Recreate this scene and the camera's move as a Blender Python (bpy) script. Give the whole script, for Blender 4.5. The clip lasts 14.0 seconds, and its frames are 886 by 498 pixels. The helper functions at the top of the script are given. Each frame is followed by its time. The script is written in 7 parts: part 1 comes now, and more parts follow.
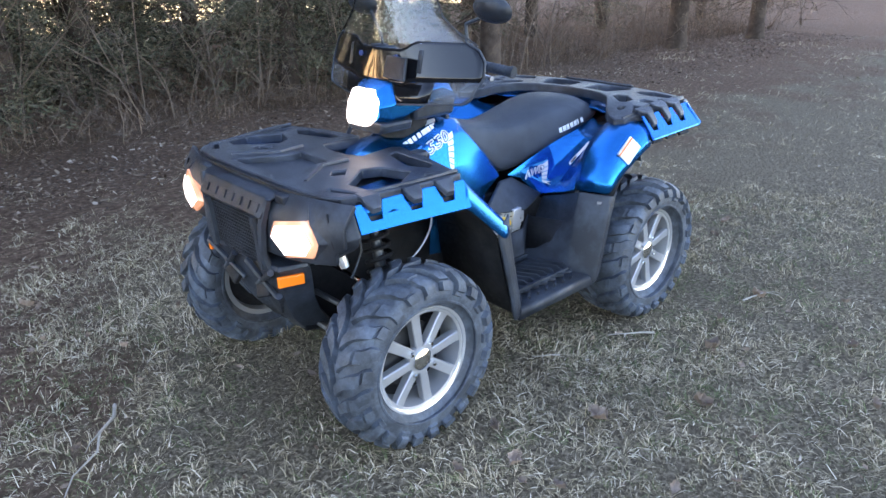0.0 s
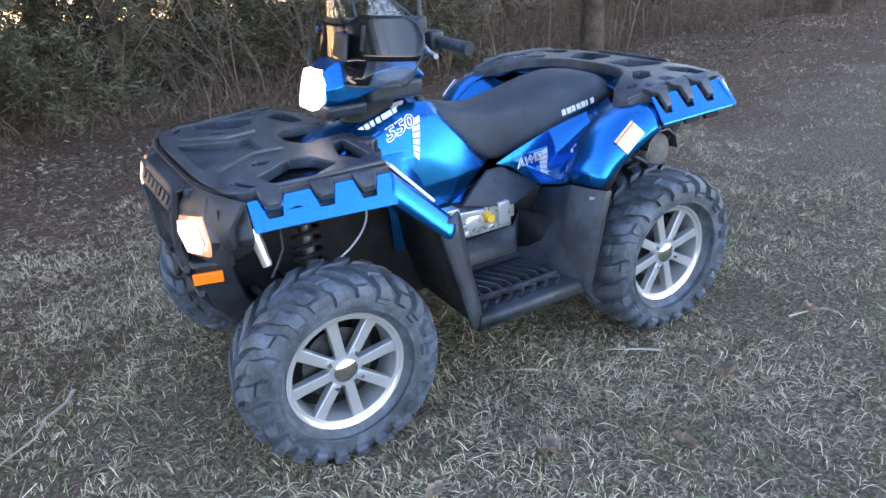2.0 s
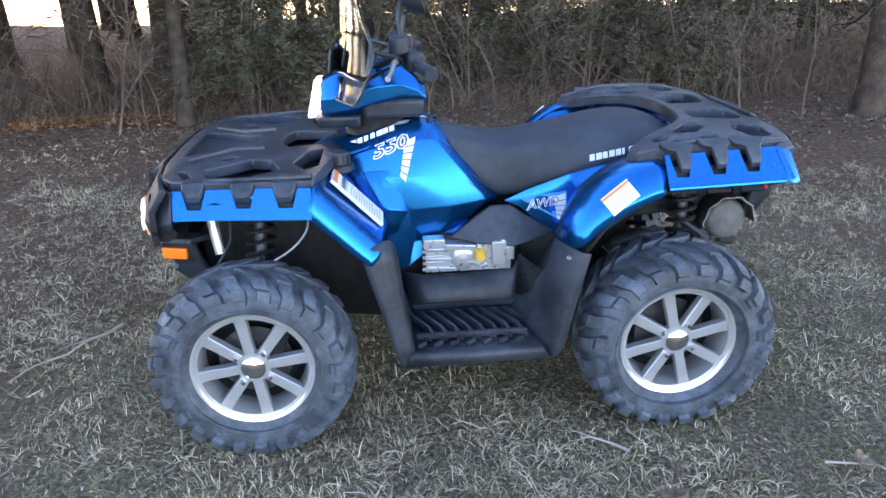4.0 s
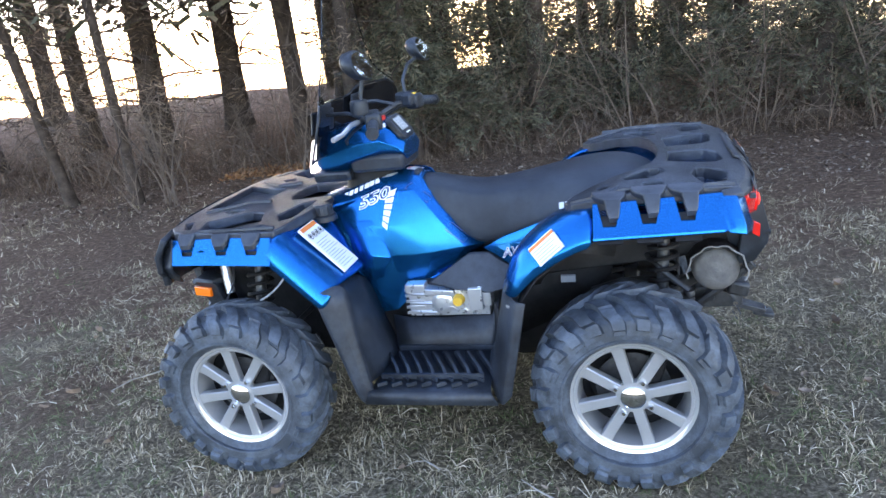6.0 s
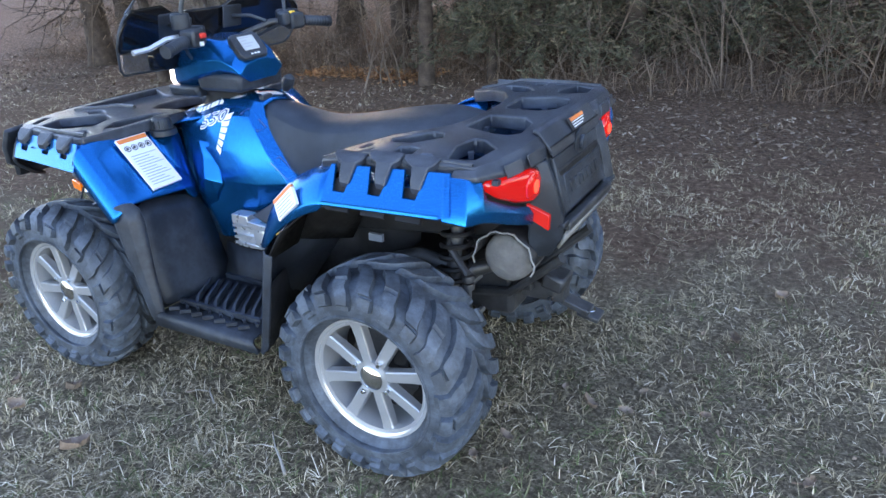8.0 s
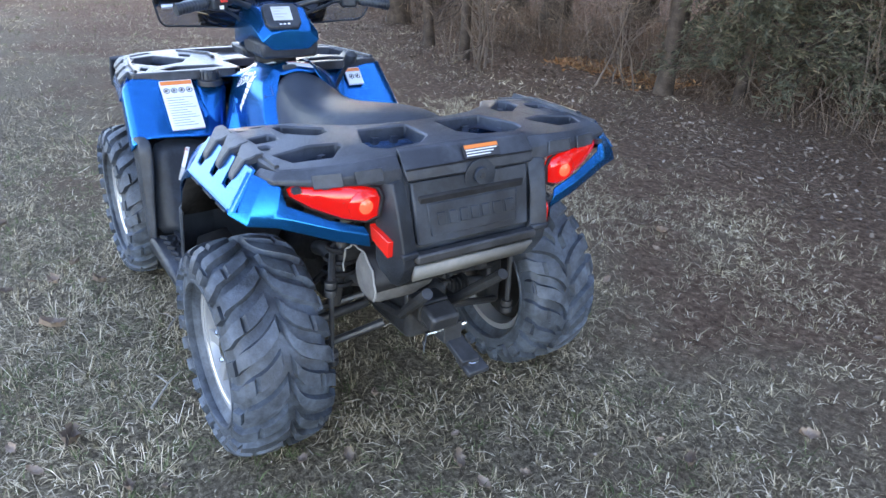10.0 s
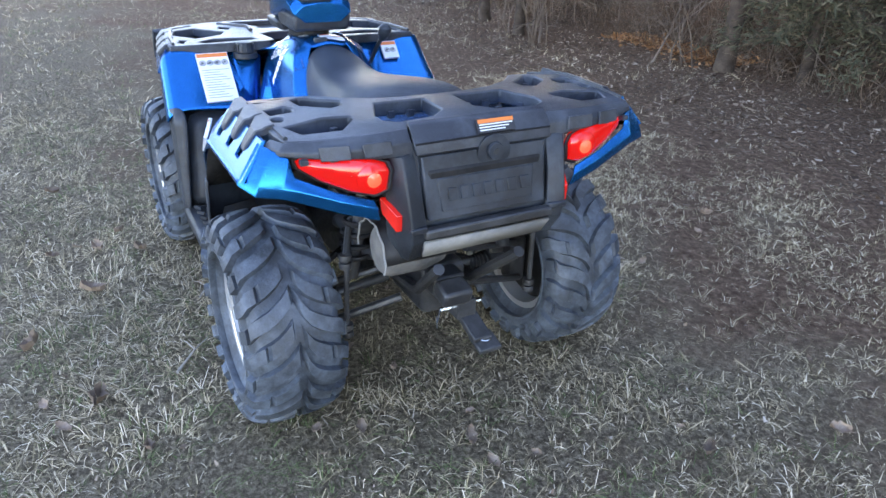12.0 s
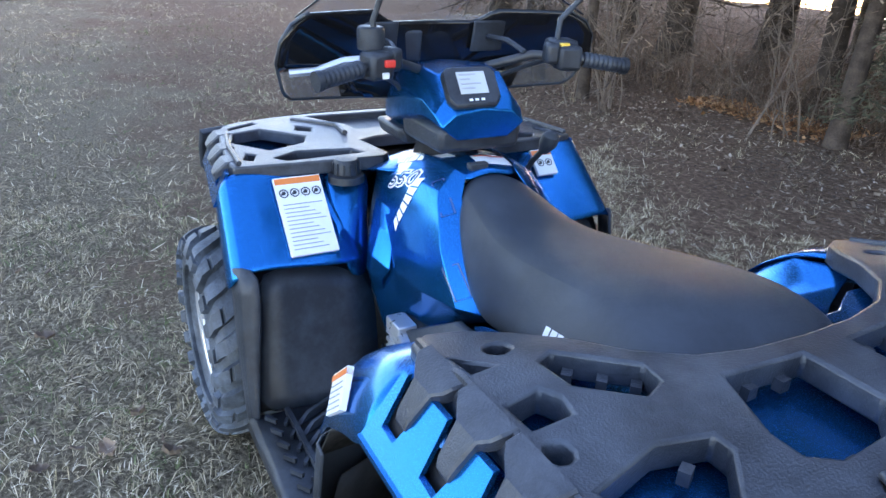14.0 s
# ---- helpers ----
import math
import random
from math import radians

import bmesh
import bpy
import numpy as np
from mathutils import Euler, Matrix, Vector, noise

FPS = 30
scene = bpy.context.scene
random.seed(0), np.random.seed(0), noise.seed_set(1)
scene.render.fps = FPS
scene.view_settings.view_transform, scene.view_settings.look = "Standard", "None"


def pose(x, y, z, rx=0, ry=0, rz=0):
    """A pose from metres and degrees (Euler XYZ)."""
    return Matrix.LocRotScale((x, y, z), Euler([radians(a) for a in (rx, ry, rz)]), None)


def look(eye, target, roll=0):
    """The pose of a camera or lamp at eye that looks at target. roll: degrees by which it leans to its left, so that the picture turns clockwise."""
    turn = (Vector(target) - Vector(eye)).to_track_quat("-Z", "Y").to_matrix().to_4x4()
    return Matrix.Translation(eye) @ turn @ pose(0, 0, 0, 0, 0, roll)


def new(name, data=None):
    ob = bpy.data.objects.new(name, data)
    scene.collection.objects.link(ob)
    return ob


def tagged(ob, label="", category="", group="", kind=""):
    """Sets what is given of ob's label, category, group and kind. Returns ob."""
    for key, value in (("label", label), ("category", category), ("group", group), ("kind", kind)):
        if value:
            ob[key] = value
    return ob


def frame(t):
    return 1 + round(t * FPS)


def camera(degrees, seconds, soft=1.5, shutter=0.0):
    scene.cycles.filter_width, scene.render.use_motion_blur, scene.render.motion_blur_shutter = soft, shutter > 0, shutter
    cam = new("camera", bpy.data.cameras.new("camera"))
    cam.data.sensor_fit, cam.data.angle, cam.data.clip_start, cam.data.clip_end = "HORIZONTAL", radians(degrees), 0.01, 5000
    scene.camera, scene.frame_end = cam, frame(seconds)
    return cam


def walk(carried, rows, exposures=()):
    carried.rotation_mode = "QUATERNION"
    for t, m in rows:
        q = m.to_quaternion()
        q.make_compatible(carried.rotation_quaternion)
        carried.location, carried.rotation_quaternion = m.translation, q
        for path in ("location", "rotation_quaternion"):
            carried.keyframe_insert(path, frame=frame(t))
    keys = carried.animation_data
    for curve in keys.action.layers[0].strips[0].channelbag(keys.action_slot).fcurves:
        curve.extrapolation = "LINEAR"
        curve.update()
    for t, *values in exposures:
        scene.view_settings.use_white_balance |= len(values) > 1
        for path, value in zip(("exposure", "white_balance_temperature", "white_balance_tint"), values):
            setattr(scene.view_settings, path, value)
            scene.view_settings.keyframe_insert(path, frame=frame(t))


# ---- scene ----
cam = camera(63.6, 14.0)
PATH = [
    (0, (2.681, 2.098, 1.525), (1.423, 0.74, 0.768), -0.8),
    (0.5, (2.625, 1.987, 1.519), (1.334, 0.716, 0.671), 0.5),
    (1, (2.49, 2.017, 1.498), (1.259, 0.713, 0.612), -3.2),
    (1.5, (2.21, 2.215, 1.48), (1.153, 0.719, 0.678), -5.2),
    (2, (1.98, 2.278, 1.469), (1.066, 0.692, 0.664), -3.9),
    (2.5, (1.669, 2.234, 1.475), (0.862, 0.603, 0.646), -0.7),
    (3, (1.404, 2.367, 1.455), (0.835, 0.602, 0.704), -2.4),
    (3.5, (1.134, 2.536, 1.468), (0.814, 0.716, 0.704), -2.3),
    (4, (0.898, 2.501, 1.461), (0.757, 0.655, 0.704), -1.5),
    (4.2, (0.823, 2.523, 1.48), (0.7, 0.663, 0.756), -2.8),
    (6.3, (-0.252, 2.525, 1.467), (0.387, 0.733, 0.85), -5.8),
    (6.5, (-0.401, 2.51, 1.472), (0.301, 0.751, 0.826), -4.3),
    (7, (-0.622, 2.348, 1.454), (0.178, 0.654, 0.752), -3.6),
    (7.5, (-0.773, 2.103, 1.464), (0.063, 0.461, 0.686), -1.4),
    (8, (-1.038, 1.913, 1.427), (-0.123, 0.326, 0.625), -2.8),
    (8.2, (-1.161, 1.834, 1.44), (-0.252, 0.264, 0.599), 0.2),
    (10.3, (-1.829, 0.969, 1.456), (-0.287, 0.019, 0.608), 2.9),
    (10.5, (-1.847, 0.956, 1.455), (-0.296, 0.035, 0.592), 3.0),
    (11, (-1.852, 0.932, 1.456), (-0.293, 0.032, 0.586), 2.4),
    (11.5, (-1.857, 0.918, 1.447), (-0.313, 0.016, 0.552), 2.3),
    (12, (-1.839, 0.912, 1.45), (-0.28, 0.043, 0.549), 2.0),
    (12.5, (-1.703, 0.954, 1.461), (-0.106, 0.142, 0.573), 3.2),
    (13, (-1.341, 0.984, 1.444), (0.281, 0.079, 0.704), -1.5),
    (13.5, (-0.989, 0.922, 1.398), (0.591, 0.025, 0.561), 1.1),
    (14, (-0.62, 0.858, 1.42), (0.982, -0.032, 0.62), 2.7),
]
EXPOSURES = [(0.0, 2.95, 6900, 24), (4.0, 2.95, 6850, 24.5), (8.0, 2.9, 6750, 22.5), (10.5, 3.13, 7050, 24.5), (12.5, 3.12, 7000, 24.5), (14.0, 2.9, 6800, 22.5)]
walk(cam, [(t, look(eye, target, roll)) for t, eye, target, roll in PATH], EXPOSURES)

# ---- world, light, exposure ----
world = bpy.data.worlds.new("dusk_sky")
scene.world = world
world.use_nodes = True
wn = world.node_tree.nodes
sky = wn.new("ShaderNodeTexSky")
sky.sky_type = 'NISHITA'
sky.sun_disc = False
SUN_EL, SUN_AZ = radians(21.0), radians(150.0)   # azimuth clockwise from +y; low behind the trees
sky.sun_elevation, sky.sun_rotation = SUN_EL, SUN_AZ
sky.air_density, sky.dust_density, sky.ozone_density = 1.0, 0.25, 1.8
wn["Background"].inputs["Strength"].default_value = 0.15
world.node_tree.links.new(sky.outputs[0], wn["Background"].inputs["Color"])
sun_data = bpy.data.lights.new("sun", "SUN")
sun_data.energy, sun_data.angle, sun_data.color = 0.25, radians(12), (1.0, 0.86, 0.72)
sun = new("sun", sun_data)
sun_to = Vector((math.sin(SUN_AZ) * math.cos(SUN_EL), math.cos(SUN_AZ) * math.cos(SUN_EL), math.sin(SUN_EL)))
sun.matrix_world = look(sun_to * 60, (0, 0, 0))


# ---- materials ----
def links(m):
    return m.node_tree.nodes, m.node_tree.links


def mat(name, a, b=None, rough=0.5, metal=0.0, scale=6.0, fine=90.0, bump=0.0, coat=0.0, dust=None, dust_amount=0.0,
        dust_scale=5.0, spec=0.5, rough_var=0.1, random_tint=0.0):
    """Two colours mixed by noise at two scales, a fine relief, and a layer of dust or dirt in patches."""
    m = bpy.data.materials.new(name)
    m.use_nodes = True
    n, l = links(m)
    p = n["Principled BSDF"]
    co = n.new("ShaderNodeTexCoord")
    big, small = n.new("ShaderNodeTexNoise"), n.new("ShaderNodeTexNoise")
    big.inputs["Scale"].default_value, small.inputs["Scale"].default_value = scale, fine
    big.inputs["Detail"].default_value, small.inputs["Detail"].default_value = 6, 4
    for t in (big, small):
        l.new(co.outputs["Object"], t.inputs["Vector"])
    mixf = n.new("ShaderNodeMath")
    mixf.operation = 'MULTIPLY_ADD'
    l.new(small.outputs["Fac"], mixf.inputs[0])
    mixf.inputs[1].default_value = 0.45
    l.new(big.outputs["Fac"], mixf.inputs[2])
    ramp = n.new("ShaderNodeMapRange")
    ramp.inputs["From Min"].default_value, ramp.inputs["From Max"].default_value = 0.5, 0.95
    l.new(mixf.outputs[0], ramp.inputs["Value"])
    mix = n.new("ShaderNodeMix")
    mix.data_type = 'RGBA'
    mix.inputs["A"].default_value, mix.inputs["B"].default_value = (*a, 1), (*(b or a), 1)
    l.new(ramp.outputs[0], mix.inputs["Factor"])
    out = mix.outputs["Result"]
    rough_in = p.inputs["Roughness"]
    rr = n.new("ShaderNodeMapRange")
    rr.inputs["From Min"].default_value, rr.inputs["From Max"].default_value = 0.3, 0.7
    rr.inputs["To Min"].default_value, rr.inputs["To Max"].default_value = max(0.02, rough - rough_var), min(1, rough + rough_var)
    l.new(small.outputs["Fac"], rr.inputs["Value"])
    l.new(rr.outputs[0], rough_in)
    if dust:
        d = n.new("ShaderNodeTexNoise")
        d.inputs["Scale"].default_value, d.inputs["Detail"].default_value, d.inputs["Roughness"].default_value = dust_scale, 8, 0.7
        l.new(co.outputs["Object"], d.inputs["Vector"])
        dr = n.new("ShaderNodeMapRange")
        dr.inputs["From Min"].default_value, dr.inputs["From Max"].default_value = 0.42, 0.72
        dr.inputs["To Max"].default_value = dust_amount
        l.new(d.outputs["Fac"], dr.inputs["Value"])
        dm = n.new("ShaderNodeMix")
        dm.data_type = 'RGBA'
        dm.inputs["B"].default_value = (*dust, 1)
        l.new(out, dm.inputs["A"])
        l.new(dr.outputs[0], dm.inputs["Factor"])
        out = dm.outputs["Result"]
    if random_tint:
        info, hsv = n.new("ShaderNodeObjectInfo"), n.new("ShaderNodeHueSaturation")
        tr = n.new("ShaderNodeMapRange")
        tr.inputs["To Min"].default_value, tr.inputs["To Max"].default_value = 1 - random_tint, 1 + random_tint
        l.new(info.outputs["Random"], tr.inputs["Value"])
        l.new(tr.outputs[0], hsv.inputs["Value"])
        l.new(out, hsv.inputs["Color"])
        out = hsv.outputs["Color"]
    l.new(out, p.inputs["Base Color"])
    p.inputs["Metallic"].default_value = metal
    p.inputs["Specular IOR Level"].default_value = spec
    p.inputs["Coat Weight"].default_value, p.inputs["Coat Roughness"].default_value = coat, 0.06
    if bump:
        bp = n.new("ShaderNodeBump")
        bp.inputs["Strength"].default_value, bp.inputs["Distance"].default_value = bump, 0.004
        l.new(small.outputs["Fac"], bp.inputs["Height"])
        l.new(bp.outputs[0], p.inputs["Normal"])
    return m


def glow(name, base, color, strength, rough=0.15):
    m = mat(name, base, rough=rough, coat=0.6)
    p = m.node_tree.nodes["Principled BSDF"]
    p.inputs["Emission Color"].default_value, p.inputs["Emission Strength"].default_value = (*color, 1), strength
    return m


def clear(name, tint, rough=0.02):
    """Thin clear sheet: straight through, with a mirror's gloss that grows with the slant."""
    m = bpy.data.materials.new(name)
    m.use_nodes = True
    n, l = links(m)
    n.remove(n["Principled BSDF"])
    thru, gloss, slant, mix = n.new("ShaderNodeBsdfTransparent"), n.new("ShaderNodeBsdfGlossy"), n.new("ShaderNodeLayerWeight"), n.new("ShaderNodeMixShader")
    steep, amount = n.new("ShaderNodeMath"), n.new("ShaderNodeMath")
    steep.operation, amount.operation = 'POWER', 'MULTIPLY_ADD'
    steep.inputs[1].default_value, amount.inputs[1].default_value, amount.inputs[2].default_value = 4.0, 0.6, 0.045
    l.new(slant.outputs["Facing"], steep.inputs[0])
    l.new(steep.outputs[0], amount.inputs[0])
    thru.inputs["Color"].default_value, gloss.inputs["Roughness"].default_value = (*tint, 1), rough
    l.new(amount.outputs[0], mix.inputs[0])
    l.new(thru.outputs[0], mix.inputs[1])
    l.new(gloss.outputs[0], mix.inputs[2])
    l.new(mix.outputs[0], n["Material Output"].inputs["Surface"])
    return m


DUST = (0.135, 0.136, 0.140)
BLUE = mat("blue_metallic_paint", (0.0, 0.136, 0.390), (0.0, 0.155, 0.445), rough=0.22, metal=0.88, fine=900, scale=3, coat=0.04,
           dust=(0.0, 0.11, 0.33), dust_amount=0.05, dust_scale=9)
BLACK = mat("black_textured_plastic", (0.010, 0.012, 0.016), (0.020, 0.023, 0.028), rough=0.42, fine=420, bump=0.25, dust=(0.10, 0.120, 0.148), dust_amount=0.42, dust_scale=7, spec=0.42)
RACK = mat("weathered_black_rack_plastic", (0.012, 0.014, 0.019), (0.032, 0.036, 0.044), rough=0.38, fine=300, bump=0.3, dust=(0.115, 0.130, 0.152), dust_amount=0.45, dust_scale=9)
DARK = mat("dark_under_body", (0.006, 0.006, 0.007), (0.012, 0.011, 0.011), rough=0.6, fine=60, spec=0.3, dust=DUST, dust_amount=0.12, dust_scale=12)
RUBBER = mat("dusty_tyre_rubber", (0.024, 0.029, 0.036), (0.058, 0.066, 0.076), rough=0.55, fine=160, bump=0.3, dust=(0.135, 0.163, 0.20), dust_amount=0.75, dust_scale=18)
SEAT = mat("black_seat_vinyl", (0.010, 0.014, 0.020), (0.018, 0.023, 0.031), rough=0.46, fine=700, bump=0.35, dust=(0.062, 0.074, 0.090), dust_amount=0.50, dust_scale=4)
ALLOY = mat("grey_painted_alloy", (0.42, 0.42, 0.42), (0.48, 0.48, 0.48), rough=0.34, metal=0.55, rough_var=0.04, fine=200, dust=(0.25, 0.24, 0.23), dust_amount=0.2, dust_scale=5)
BRIGHT = mat("machined_aluminium", (0.60, 0.60, 0.61), (0.66, 0.66, 0.67), rough=0.24, metal=0.65, rough_var=0.03, fine=60, dust=(0.5, 0.5, 0.5), dust_amount=0.12, dust_scale=9)
CHROME = mat("chrome", (0.78, 0.79, 0.8), rough=0.10, metal=1.0, rough_var=0.05)
CAST = mat("cast_aluminium_engine", (0.60, 0.61, 0.62), (0.68, 0.69, 0.70), rough=0.30, metal=0.7, rough_var=0.05, fine=40, bump=0.03, dust=(0.30, 0.29, 0.28), dust_amount=0.2, dust_scale=8)
STEEL = mat("black_painted_steel", (0.018, 0.018, 0.019), (0.035, 0.034, 0.033), rough=0.42, fine=130, dust=DUST, dust_amount=0.35, dust_scale=15)
HEAT = mat("dusty_heat_shield", (0.06, 0.057, 0.054), (0.17, 0.16, 0.15), rough=0.75, metal=0.2, fine=70, bump=0.6, dust=(0.26, 0.245, 0.225), dust_amount=0.6, dust_scale=11)
STRIP = mat("dusty_bare_metal", (0.14, 0.137, 0.13), (0.26, 0.25, 0.235), rough=0.75, metal=0.1, fine=80, dust=(0.30, 0.28, 0.26), dust_amount=0.5)
WHITE = mat("white_sticker", (0.74, 0.74, 0.73), (0.80, 0.80, 0.79), rough=0.38, dust=(0.5, 0.5, 0.5), dust_amount=0.2)
ORANGE = mat("orange_print", (0.75, 0.20, 0.04), rough=0.4)
INK = mat("dark_print", (0.03, 0.03, 0.035), rough=0.45)
GREYINK = mat("grey_print", (0.30, 0.31, 0.33), rough=0.45)
NAVY = mat("navy_print", (0.02, 0.05, 0.16), rough=0.3, coat=0.5)
TEAL = mat("light_blue_print", (0.03, 0.32, 0.62), rough=0.3, coat=0.5)
# faint glow put into the amber, though the reflector is no lamp
AMBER = glow("glowing_amber_reflector", (0.80, 0.17, 0.01), (1.0, 0.25, 0.01), 0.04)
YELLOW = mat("yellow_plastic", (0.75, 0.42, 0.03), (0.82, 0.50, 0.06), rough=0.45)
RED = mat("red_switch", (0.6, 0.03, 0.02), rough=0.4)
LAMP_ON = glow("lit_headlamp_lens", (0.9, 0.9, 0.88), (1.0, 0.90, 0.80), 0.8)
LAMP_RIM = glow("warm_lamp_edge", (0.45, 0.24, 0.15), (1.0, 0.45, 0.22), 0.10)
TAIL = glow("red_tail_lens", (0.30, 0.004, 0.003), (1.0, 0.012, 0.005), 0.06, rough=0.1)
TAIL_ON = glow("lit_tail_bulb", (0.9, 0.08, 0.04), (1.0, 0.035, 0.012), 0.42)
# unlit reflector with a little emission added to brighten its red
REFLECT = glow("glowing_red_reflector", (0.50, 0.012, 0.008), (1.0, 0.03, 0.01), 0.025)
SCREEN = glow("grey_lcd_screen", (0.42, 0.45, 0.46), (0.75, 0.85, 0.9), 0.01)
GLASS = clear("clear_windshield", (0.93, 0.95, 0.96))
SMOKE = mat("black_acrylic", (0.006, 0.006, 0.007), (0.009, 0.009, 0.010), rough=0.08, rough_var=0.03, spec=0.4)
SMOKED = mat("smoked_clear_plastic", (0.10, 0.105, 0.11), rough=0.1, rough_var=0.02)
SMOKED.node_tree.nodes["Principled BSDF"].inputs["Alpha"].default_value = 0.38
MIRROR = mat("mirror_glass", (0.85, 0.86, 0.87), rough=0.03, metal=1.0, rough_var=0.01)


# ---- mesh helpers ----
def link_mesh(name, bm, material, smooth=True, sharp=38):
    bmesh.ops.recalc_face_normals(bm, faces=bm.faces)
    me = bpy.data.meshes.new(name)
    bm.to_mesh(me)
    bm.free()
    me.materials.append(material)
    if smooth:
        me.shade_smooth()
        me.set_sharp_from_angle(angle=radians(sharp))
    return new(name, me)


widen = 0.0          # how much farther out the right flank stands


def part(name, bm, material, parent, label="", solid=0.0, bevel=0.0, subd=0, offset=-1.0, sharp=38):
    if widen:
        for v in bm.verts:
            v.co.y -= widen * min(1.0, max(0.0, (-0.05 - v.co.y) / 0.25))
    ob = link_mesh(name, bm, material, True, sharp)
    ob.parent = parent
    if label:
        ob["label"] = label
    if subd:
        m = ob.modifiers.new("round", 'SUBSURF')
        m.levels = m.render_levels = subd
    if solid:
        m = ob.modifiers.new("thick", 'SOLIDIFY')
        m.thickness, m.offset = solid, offset
    if bevel:
        m = ob.modifiers.new("edge", 'BEVEL')
        m.width, m.segments, m.limit_method, m.angle_limit = bevel, 2, 'ANGLE', radians(min(35, sharp))
    return ob


def quad_grid(rows, bm=None, closed=False, cap=False):
    """A sheet through rows of points; closed joins the ends of each row."""
    bm = bm or bmesh.new()
    vs = [[bm.verts.new(p) for p in r] for r in rows]
    n = len(rows[0])
    for a, b in zip(vs, vs[1:]):
        for i in range(n if closed else n - 1):
            j = (i + 1) % n
            bm.faces.new((a[i], a[j], b[j], b[i]))
    if cap:
        bm.faces.new(vs[0])
        bm.faces.new(vs[-1])
    return bm


def box(bm, c, s, rot=None, taper=1.0):
    """A block of size s at c; taper scales its top."""
    m = (rot.to_matrix().to_4x4() if rot else Matrix.Identity(4))
    vs = []
    for z in (-1, 1):
        k = taper if z > 0 else 1
        for x, y in ((-1, -1), (1, -1), (1, 1), (-1, 1)):
            vs.append(bm.verts.new(Vector(c) + m @ Vector((x * s[0] / 2 * k, y * s[1] / 2 * k, z * s[2] / 2))))
    for f in ((3, 2, 1, 0), (4, 5, 6, 7), (0, 1, 5, 4), (1, 2, 6, 5), (2, 3, 7, 6), (3, 0, 4, 7)):
        bm.faces.new([vs[i] for i in f])
    return bm


def rot(x=0, y=0, z=0):
    return Euler((radians(x), radians(y), radians(z)))


def prism(pts, a, b, axis=1, bm=None, warp=None):
    """A flat outline pulled from a to b along an axis (0 x, 1 y, 2 z)."""
    bm = bm or bmesh.new()
    def place(p, h):
        v = [p[0], p[1]]
        v.insert(axis, h)
        return warp(*v) if warp else v
    lo, hi = [bm.verts.new(place(p, a)) for p in pts], [bm.verts.new(place(p, b)) for p in pts]
    n = len(pts)
    for i in range(n):
        j = (i + 1) % n
        bm.faces.new((lo[i], lo[j], hi[j], hi[i]))
    f1, f2 = bm.faces.new(lo), bm.faces.new(hi)
    bmesh.ops.triangulate(bm, faces=[f1, f2])
    return bm


def tube(bm, path, r, seg=8, cap=True):
    """A round bar along a path; r is one radius or one for each point."""
    pts = [Vector(p) for p in path]
    rs = r if isinstance(r, (list, tuple)) else [r] * len(pts)
    rings, side = [], None
    for i, p in enumerate(pts):
        d = (pts[min(i + 1, len(pts) - 1)] - pts[max(i - 1, 0)]).normalized()
        if side is None:
            side = d.orthogonal().normalized()
        side = (side - d * side.dot(d)).normalized()
        up = d.cross(side)
        rings.append([bm.verts.new(p + rs[i] * (side * math.cos(a) + up * math.sin(a))) for a in (2 * math.pi * k / seg for k in range(seg))])
    for a, b in zip(rings, rings[1:]):
        for i in range(seg):
            j = (i + 1) % seg
            bm.faces.new((a[i], a[j], b[j], b[i]))
    if cap:
        bm.faces.new(rings[0])
        bm.faces.new(rings[-1])
    return bm


def revolve(bm, profile, c=(0, 0, 0), axis=1, seg=48, closed=False):
    """Turn (radius, height) pairs round an axis through c."""
    rings = []
    for r, h in profile:
        ring = []
        for k in range(seg):
            a = 2 * math.pi * k / seg
            v = [r * math.cos(a), r * math.sin(a)]
            v.insert(axis, h)
            ring.append(bm.verts.new(Vector(c) + Vector(v)))
        rings.append(ring)
    pairs = list(zip(rings, rings[1:])) + ([(rings[-1], rings[0])] if closed else [])
    for a, b in pairs:
        for i in range(seg):
            j = (i + 1) % seg
            bm.faces.new((a[i], a[j], b[j], b[i]))
    return bm


def disc(bm, c, r, h, axis=1, seg=24, dome=0.0):
    """A short round plate along an axis, closed at both ends."""
    return revolve(bm, [(0.0005, 0), (r * 0.96, 0), (r, h * 0.2), (r, h * 0.8), (r * 0.94, h), (r * 0.5, h + dome * 0.7), (0.0005, h + dome)], c, axis, seg)


def helix(bm, c0, c1, radius, turns, r, seg=6, steps=14):
    a, b = Vector(c0), Vector(c1)
    d = (b - a).normalized()
    u = d.orthogonal().normalized()
    w = d.cross(u)
    n = int(turns * steps)
    return tube(bm, [a + (b - a) * i / n + radius * (u * math.cos(2 * math.pi * i / steps) + w * math.sin(2 * math.pi * i / steps)) for i in range(n + 1)], r, seg)


